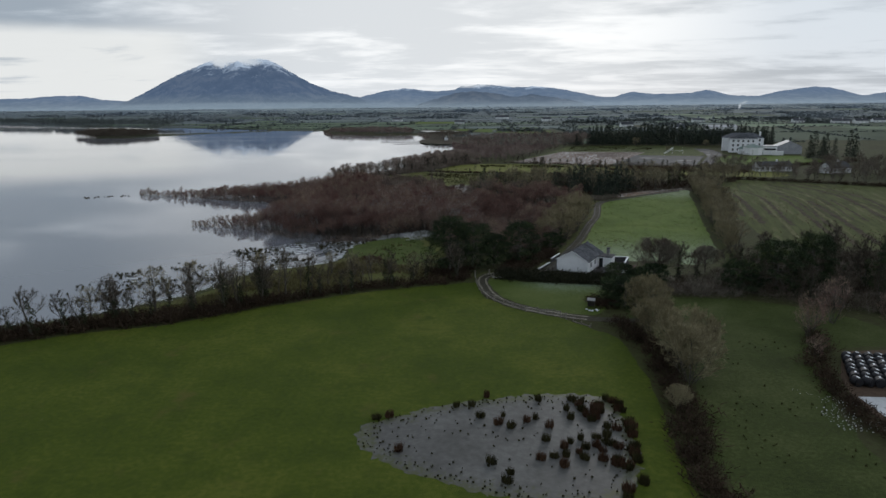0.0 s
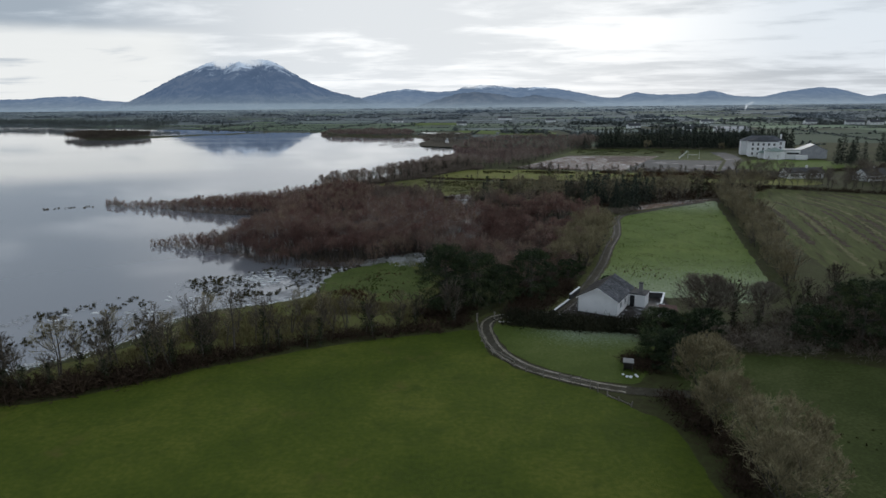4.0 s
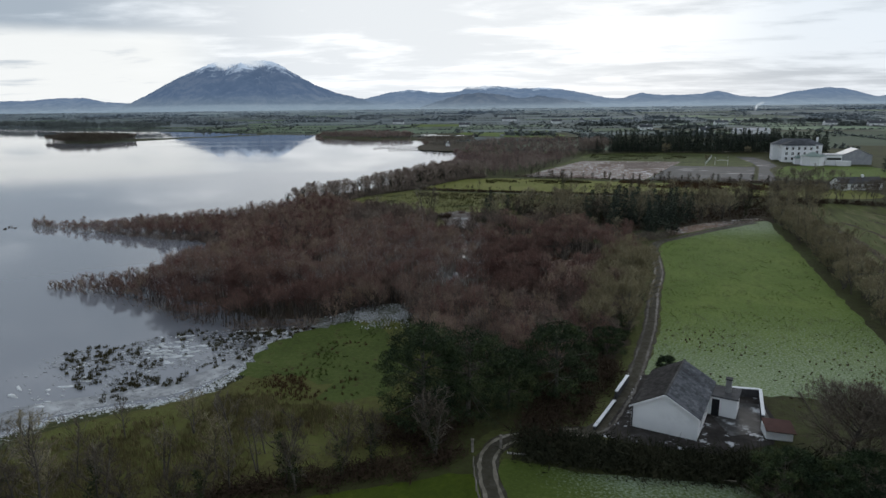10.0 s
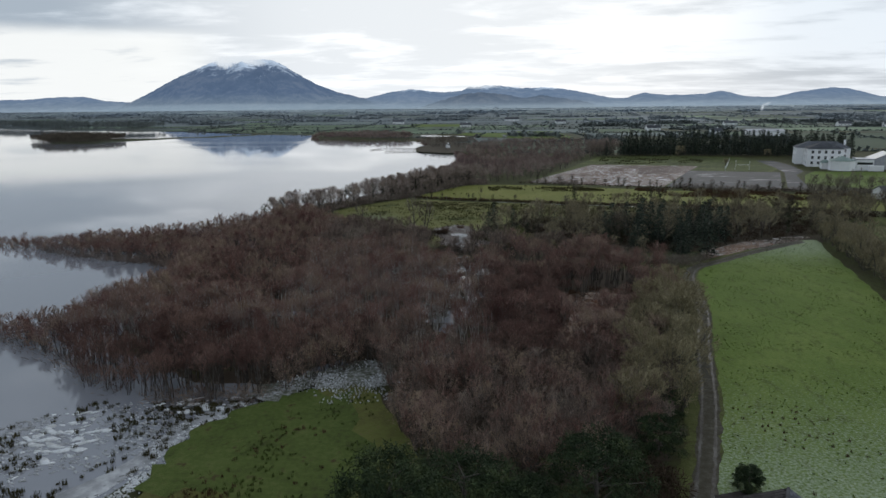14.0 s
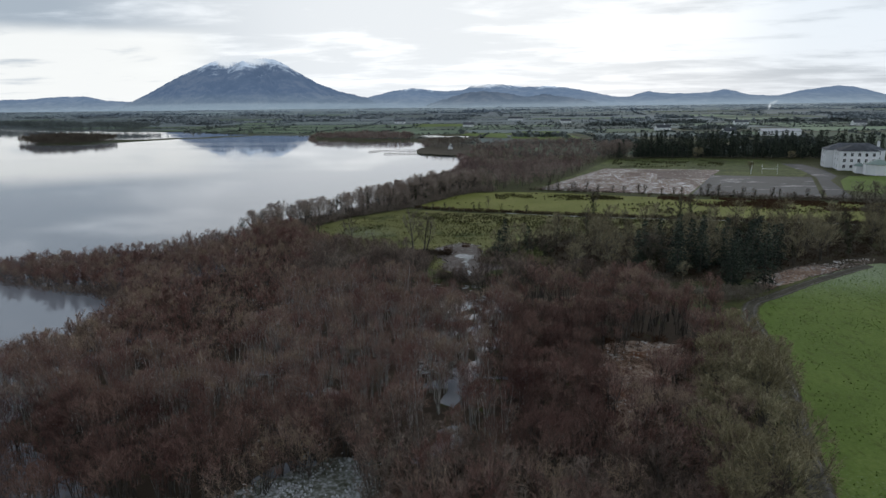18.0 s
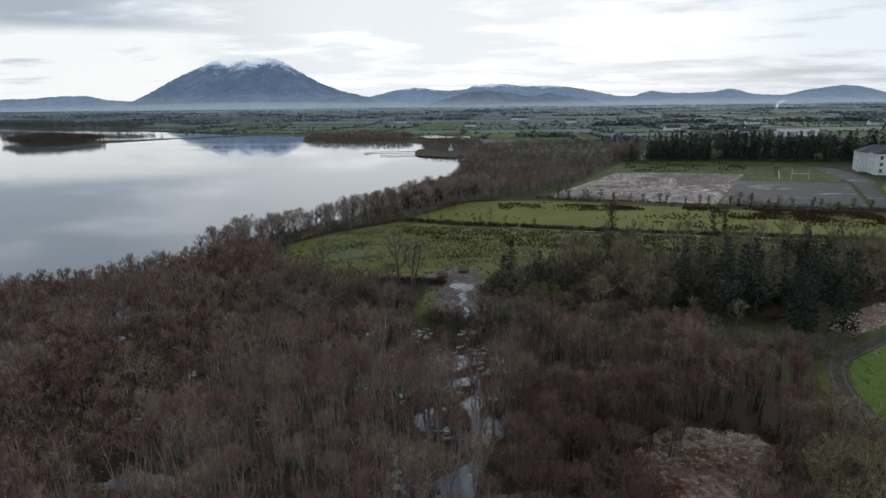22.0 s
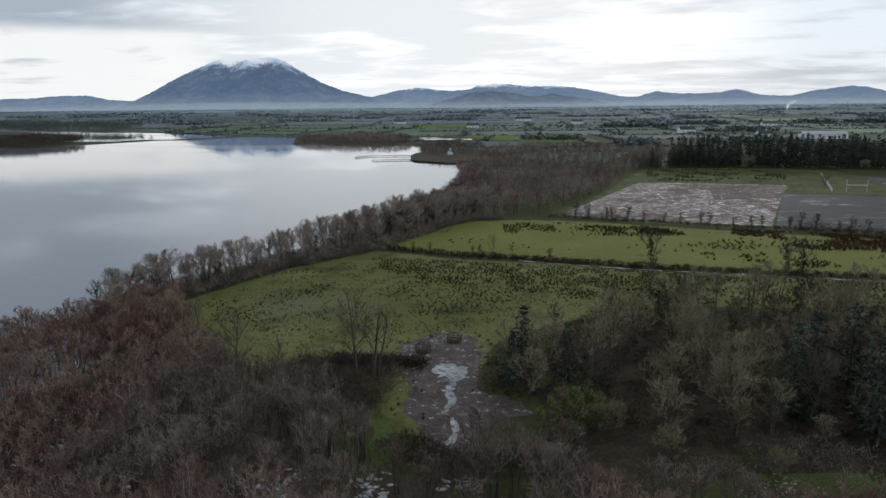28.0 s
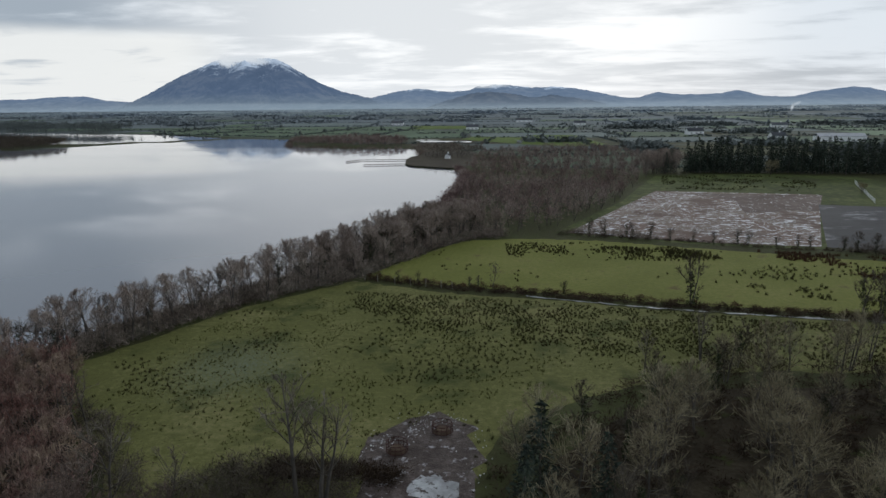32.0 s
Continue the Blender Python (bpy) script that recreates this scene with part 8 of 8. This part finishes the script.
def hip_roof(x0, x1, y0, y1, z, rise, over=0.5):
    bm = bmesh.new()
    x0, x1, y0, y1 = x0 - over, x1 + over, y0 - over, y1 + over
    w, d = x1 - x0, y1 - y0
    k = min(w, d) / 2
    if w >= d:
        r0, r1 = (x0 + k, (y0 + y1) / 2), (x1 - k, (y0 + y1) / 2)
    else:
        r0, r1 = ((x0 + x1) / 2, y0 + k), ((x0 + x1) / 2, y1 - k)
    if abs(w - d) < 0.1:
        r1 = (r0[0] + 0.05, r0[1] + 0.05)
    c = [bm.verts.new(p) for p in ((x0, y0, z), (x1, y0, z), (x1, y1, z), (x0, y1, z))]
    a, b = bm.verts.new((*r0, z + rise)), bm.verts.new((*r1, z + rise))
    if w >= d:
        faces = ((c[0], c[1], b, a), (c[1], c[2], b), (c[2], c[3], a, b), (c[3], c[0], a))
    else:
        faces = ((c[0], c[1], a), (c[1], c[2], b, a), (c[2], c[3], b), (c[3], c[0], a, b))
    for f in faces:
        bm.faces.new(f)
    bm.faces.new(c[::-1])
    bmesh.ops.recalc_face_normals(bm, faces=bm.faces)
    return bm


def school():
    base = thing("school", "large white three-storey school with dark hipped slate roofs", "school", pose(169.7, 442.3, 0, 0, 0, -17))
    block(base, "front_wing", 0, 16.4, 0, 14, 9.2, M["white"])
    part("front_roof", hip_roof(0, 16.4, 0, 14, 9.2, 2.9), M["slate"], base)
    block(base, "rear_wing", -3.4, 22, 14.2, 26, 8.8, M["white"])
    part("rear_roof", hip_roof(-3.4, 22, 14.2, 26, 8.8, 3.2), M["slate"], base)
    for row in range(3):
        for col in range(5):
            window(base, 2.2 + col * 3.0, 0, 1.2 + row * 2.8, 1.1, 1.5, 0, M["white"])
        for col in range(2):
            window(base, 0, 4 + col * 5, 1.2 + row * 2.8, 1.1, 1.5, 270, M["white"])
            window(base, -3.4, 17 + col * 5, 1.2 + row * 2.7, 1.1, 1.5, 270, M["white"])
        window(base, 19.5, 14.2, 1.2 + row * 2.7, 1.1, 1.5, 0, M["white"])
    part("chimney", boxed(19.4, 20.4, 19, 20.0, 9, 12.9, bevel=0.05), M["white"], base)
    part("porch", boxed(17.2, 20, 5, 10, -0.2, 3.2), M["white"], base)


school()


def school_hall():
    base = thing("school_hall", "low white octagonal hall with a green copper roof", "hall", Matrix.LocRotScale((177.5, 424, 0), Euler((0, 0, radians(-14))), (0.64, 0.64, 0.8)))
    bm = bmesh.new()
    bmesh.ops.create_cone(bm, cap_ends=True, segments=8, radius1=9.2, radius2=9.2, depth=6.3, matrix=Matrix.Translation((0, 0, 2.85)) @ Matrix.Rotation(radians(22.5), 4, "Z"))
    part("wall", bm, M["white"], base)
    bm = bmesh.new()
    bmesh.ops.create_cone(bm, cap_ends=True, segments=8, radius1=9.9, radius2=0.6, depth=2.6, matrix=Matrix.Translation((0, 0, 7.3)) @ Matrix.Rotation(radians(22.5), 4, "Z"))
    part("roof", bm, M["copper"], base)
    block(base, "link_wing", -12, -6, 5, 13, 4.0, M["white"])
    part("link_roof", hip_roof(-12, -6, 5, 13, 4.0, 2.0), M["copper"], base)
    block(base, "side_wing", 9.2, 21, -2, 9, 6.6, M["white"])
    part("side_window_band", boxed(10, 20.4, -2.12, -2.0, 3.6, 5.0), M["dark"], base, "dark window band")
    part("side_roof", boxed(8.8, 21.4, -2.4, 9.4, 6.6, 7.2, bevel=0.05), M["metal"], base)
    block(base, "store", 17, 27, -5, -2.2, 3.2, M["white"])
    block(base, "rear_hall", 24, 46, 10, 30, 6.2, M["metal"])
    part("rear_roof_west", gable_roof(22, 20, 6.2, 10.2, 0.3, 0.15, -1), M["metal"], base, at=pose(35, 10, 0))
    part("rear_roof_east", gable_roof(22, 20, 6.2, 10.2, 0.3, 0.15, 1), M["metal"], base, at=pose(35, 10, 0))
    part("rear_gable", gable_wall(21.8, 19.8, 6.2, 10.1), M["metal"], base, at=pose(35, 10.1, 0))


school_hall()


def bungalow(x, y, rot, l, w, label, eave=2.6, rise=2.4, roof="felt", n=6, cat="house"):
    base = thing("bungalow", label, cat, pose(x, y, 0, 0, 0, rot))
    along_x = pose(0, w / 2, 0, 0, 0, -90)
    part("wall", gable_wall(w, l, eave, eave + rise), M["white"], base, at=along_x)
    for side in (-1, 1):
        part("roof", gable_roof(w, l, eave, eave + rise, 0.35, 0.15, side), M[roof], base, at=along_x)
    for k in range(n):
        window(base, l * (k + 0.7) / (n + 0.4), 0, 0.9, 1.1, 1.2, 0, M["white"])
    part("chimney", boxed(l * 0.6, l * 0.6 + 0.8, w / 2 - 0.4, w / 2 + 0.4, eave, eave + rise + 1.0, bevel=0.04), M["white"], base)
    return base


bungalow(139.5, 323.4, 5, 16.5, 7, "long white bungalow with a black roof", rise=1.9)
bungalow(168, 312, 20, 12, 8, "white bungalow beside a hedge", n=4)
for x, y, rot, l, label in ((192, 866, 10, 16, "white farmhouse far across the plain"), (43, 1318, 0, 26, "white house on the distant plain"), (-150, 1200, 0, 18, "white house beyond the lake"),
                            (232, 770, 8, 12, "white farmhouse beside the sheds"), (493, 930, -10, 22, "white house of a distant village"), (520, 922, 6, 18, "white house of a distant village"),
                            (560, 950, 0, 24, "white house of a distant village"), (455, 960, 4, 16, "white house of a distant village"), (330, 1010, 0, 18, "white house far across the plain"), (610, 900, 0, 30, "white house of a distant village"),
                            (118, 1150, 5, 16, "white house far across the plain"), (-30, 1020, 0, 15, "white house far across the plain")):
    bungalow(x, y, rot, l, 8, label, 3.4, 3.0, "slate", 3)
bungalow(-25, 602, 75, 3.0, 2.6, "small white boathouse near the jetty", 2.1, 0.9, "slate", 1)
barn = thing("farm_shed", "long low shed with a pale metal roof", "shed", pose(258, 748, 0, 0, 0, -8))
part("wall", boxed(0, 34, 0, 14, -0.3, 4), M["white"], barn)
for s, x in ((-1, 0), (1, 0)):
    part("roof", gable_roof(14, 34, 4, 6.2, 0.4, 0.15, s), M["metal"], barn, at=pose(0, 7, 0, 0, 0, -90))


def goal(x, y, rot):
    base = thing("goal_posts", "white H-shaped goal posts on the pitch", "goal posts", pose(x, y, 0, 0, 0, rot), "goal posts")
    for s in (-3.25, 3.25):
        part("post", prisms(np.array([[s, 0, 0.0]]), np.array([[s, 0, 4.6]]), 0.06, 0.05, 8), M["white"], base)
    part("crossbar", prisms(np.array([[-3.25, 0, 2.5]]), np.array([[3.25, 0, 2.5]]), 0.07, 0.07, 8), M["white"], base)


goal(131.4, 427.5, -12)
plant_willow(132, 452, 1, 0.4, 0.7)


def pier():
    base = thing("jetty", "long narrow timber jetty with a floating arm", "jetty")
    for a, b, w in (((-46, 571, 0), (-70, 567, 0), 1.8), ((-47, 600, 0), (-78, 597, 0), 1.6), ((-78, 597, 0), (-84, 587, 0), 1.6)):
        d = Vector(b) - Vector(a)
        part("deck", boxed(0, d.length, -w / 2, w / 2, -0.15, 0.05, bevel=0.03), M["bark"], base, at=pose(a[0], a[1], 0, 0, 0, math.degrees(math.atan2(d.y, d.x))))
        for k in range(8):
            p = Vector(a) + d * (k / 7)
            part("post", prisms(np.array([[p.x, p.y, -2.0]]), np.array([[p.x, p.y, 0.15]]), 0.14, 0.14, 6), M["wood"], base)


pier()
lp = thing("telegraph_pole", "tall timber telegraph pole beside the school lawn", "pole", pose(150, 358, 0), "poles")
part("pole", prisms(np.array([[0, 0, 0.0]]), np.array([[0, 0, 8.0]]), 0.13, 0.1, 8), M["wood"], lp)
part("cross_arm", boxed(-0.7, 0.7, -0.05, 0.05, 7.3, 7.42), M["wood"], lp)
lone_alders = [(-152, 245), (-149, 247), (-145, 249.5), (-141, 251)]
tuft_mass("drowned_shrubs", np.concatenate([np.array(lone_alders) + r.normal(size=(4, 2)) for _ in range(6)]), M["twig_grey"], "drowned shrub tops in the lake", r, 0.3, 0.7, TUFTS)

brush("clearing_shrubs", np.concatenate([scatter([(20, 238), (26, 248), (36, 243), (40, 234), (30, 230)], 2.4, r), scatter([(36, 232), (44, 238), (52, 236), (44, 228)], 1.6, r)]), M["twig_grey"], "leafless shrubs scattered through the clearing", r, 0.9, 1.7, "undergrowth", FINE)
brush("bracken_stems", scatter(CARR_GAP, 1.1, r), M["rush_dead"], "dead bracken stems standing in the clearing", r, 0.3, 0.75, "bracken", FINE)
brush("bracken_fringe", along([(12.4, 181), (13.6, 195), (13, 204), (16, 208.3), (26.5, 210.3), (29, 206), (22.5, 194), (16, 182)], 0.8, r, 0.9), M["rush_dead"], "rusty bracken round the clearing", r, 0.5, 0.9, "bracken")


# ------------------------------------------------------------ cloud on the summit, mist and smoke, far behind everything
def vapour(name, x, y, z, w, h, colour, strength, label, scale, seed, rot=0.0):
    """A soft bank of vapour on the far backdrop: a flat, see-through glowing card."""
    m = bpy.data.materials.new(name)
    m.use_nodes = True
    nt = m.node_tree
    nt.nodes.clear()
    N, L = nt.nodes.new, nt.links.new
    tc = N("ShaderNodeTexCoord")
    ln = N("ShaderNodeVectorMath")
    ln.operation = "LENGTH"
    L(tc.outputs["Object"], ln.inputs[0])
    n = N("ShaderNodeTexNoise")
    n.inputs["Scale"].default_value, n.inputs["Detail"].default_value = scale, 7
    mp = N("ShaderNodeMapping")
    mp.inputs["Location"].default_value = (seed, seed * 1.7, 0)
    L(tc.outputs["Object"], mp.inputs[0])
    L(mp.outputs[0], n.inputs["Vector"])
    sub = N("ShaderNodeMath")
    sub.operation = "MULTIPLY_ADD"
    L(ln.outputs["Value"], sub.inputs[0])
    sub.inputs[1].default_value = -0.75
    L(n.outputs["Fac"], sub.inputs[2])
    mr = N("ShaderNodeMapRange")
    mr.interpolation_type = "SMOOTHSTEP"
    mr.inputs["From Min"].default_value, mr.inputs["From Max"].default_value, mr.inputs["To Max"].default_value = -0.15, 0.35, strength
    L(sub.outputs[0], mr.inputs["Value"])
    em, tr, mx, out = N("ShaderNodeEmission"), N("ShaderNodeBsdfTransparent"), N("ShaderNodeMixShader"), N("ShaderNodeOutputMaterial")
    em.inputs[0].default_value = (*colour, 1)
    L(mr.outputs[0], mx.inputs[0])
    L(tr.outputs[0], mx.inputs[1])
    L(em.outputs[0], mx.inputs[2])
    L(mx.outputs[0], out.inputs[0])
    bm = bmesh.new()
    bmesh.ops.create_grid(bm, x_segments=2, y_segments=2, size=1.0)
    ob = part(name, bm, m)
    ob.matrix_basis = Matrix.LocRotScale((x, y, z), Euler((radians(90), radians(rot), 0)), (w, h, 1))
    ob.visible_shadow = False
    return tagged(ob, label, "cloud", kind="structure")


vapour("backdrop_cloud", -1690, 4672, 338, 300, 46, (0.74, 0.79, 0.84), 0.95, "soft cloud clinging to the mountain top", 1.6, 3.0)
vapour("backdrop_cloud", -1790, 4668, 316, 95, 62, (0.74, 0.79, 0.84), 0.8, "wisp of cloud in the mountain gully", 1.4, 7.0, 20)
vapour("backdrop_cloud", -1560, 4600, 312, 120, 40, (0.70, 0.76, 0.82), 0.45, "thin wisp of cloud below the summit", 1.4, 9.0)
vapour("backdrop_cloud", -60, 4700, 140, 260, 20, (0.74, 0.79, 0.84), 0.6, "thin cloud on the crest of the hills", 1.6, 23.0)
# haze painted before hills and plain with glowing cards; smoke drawn likewise
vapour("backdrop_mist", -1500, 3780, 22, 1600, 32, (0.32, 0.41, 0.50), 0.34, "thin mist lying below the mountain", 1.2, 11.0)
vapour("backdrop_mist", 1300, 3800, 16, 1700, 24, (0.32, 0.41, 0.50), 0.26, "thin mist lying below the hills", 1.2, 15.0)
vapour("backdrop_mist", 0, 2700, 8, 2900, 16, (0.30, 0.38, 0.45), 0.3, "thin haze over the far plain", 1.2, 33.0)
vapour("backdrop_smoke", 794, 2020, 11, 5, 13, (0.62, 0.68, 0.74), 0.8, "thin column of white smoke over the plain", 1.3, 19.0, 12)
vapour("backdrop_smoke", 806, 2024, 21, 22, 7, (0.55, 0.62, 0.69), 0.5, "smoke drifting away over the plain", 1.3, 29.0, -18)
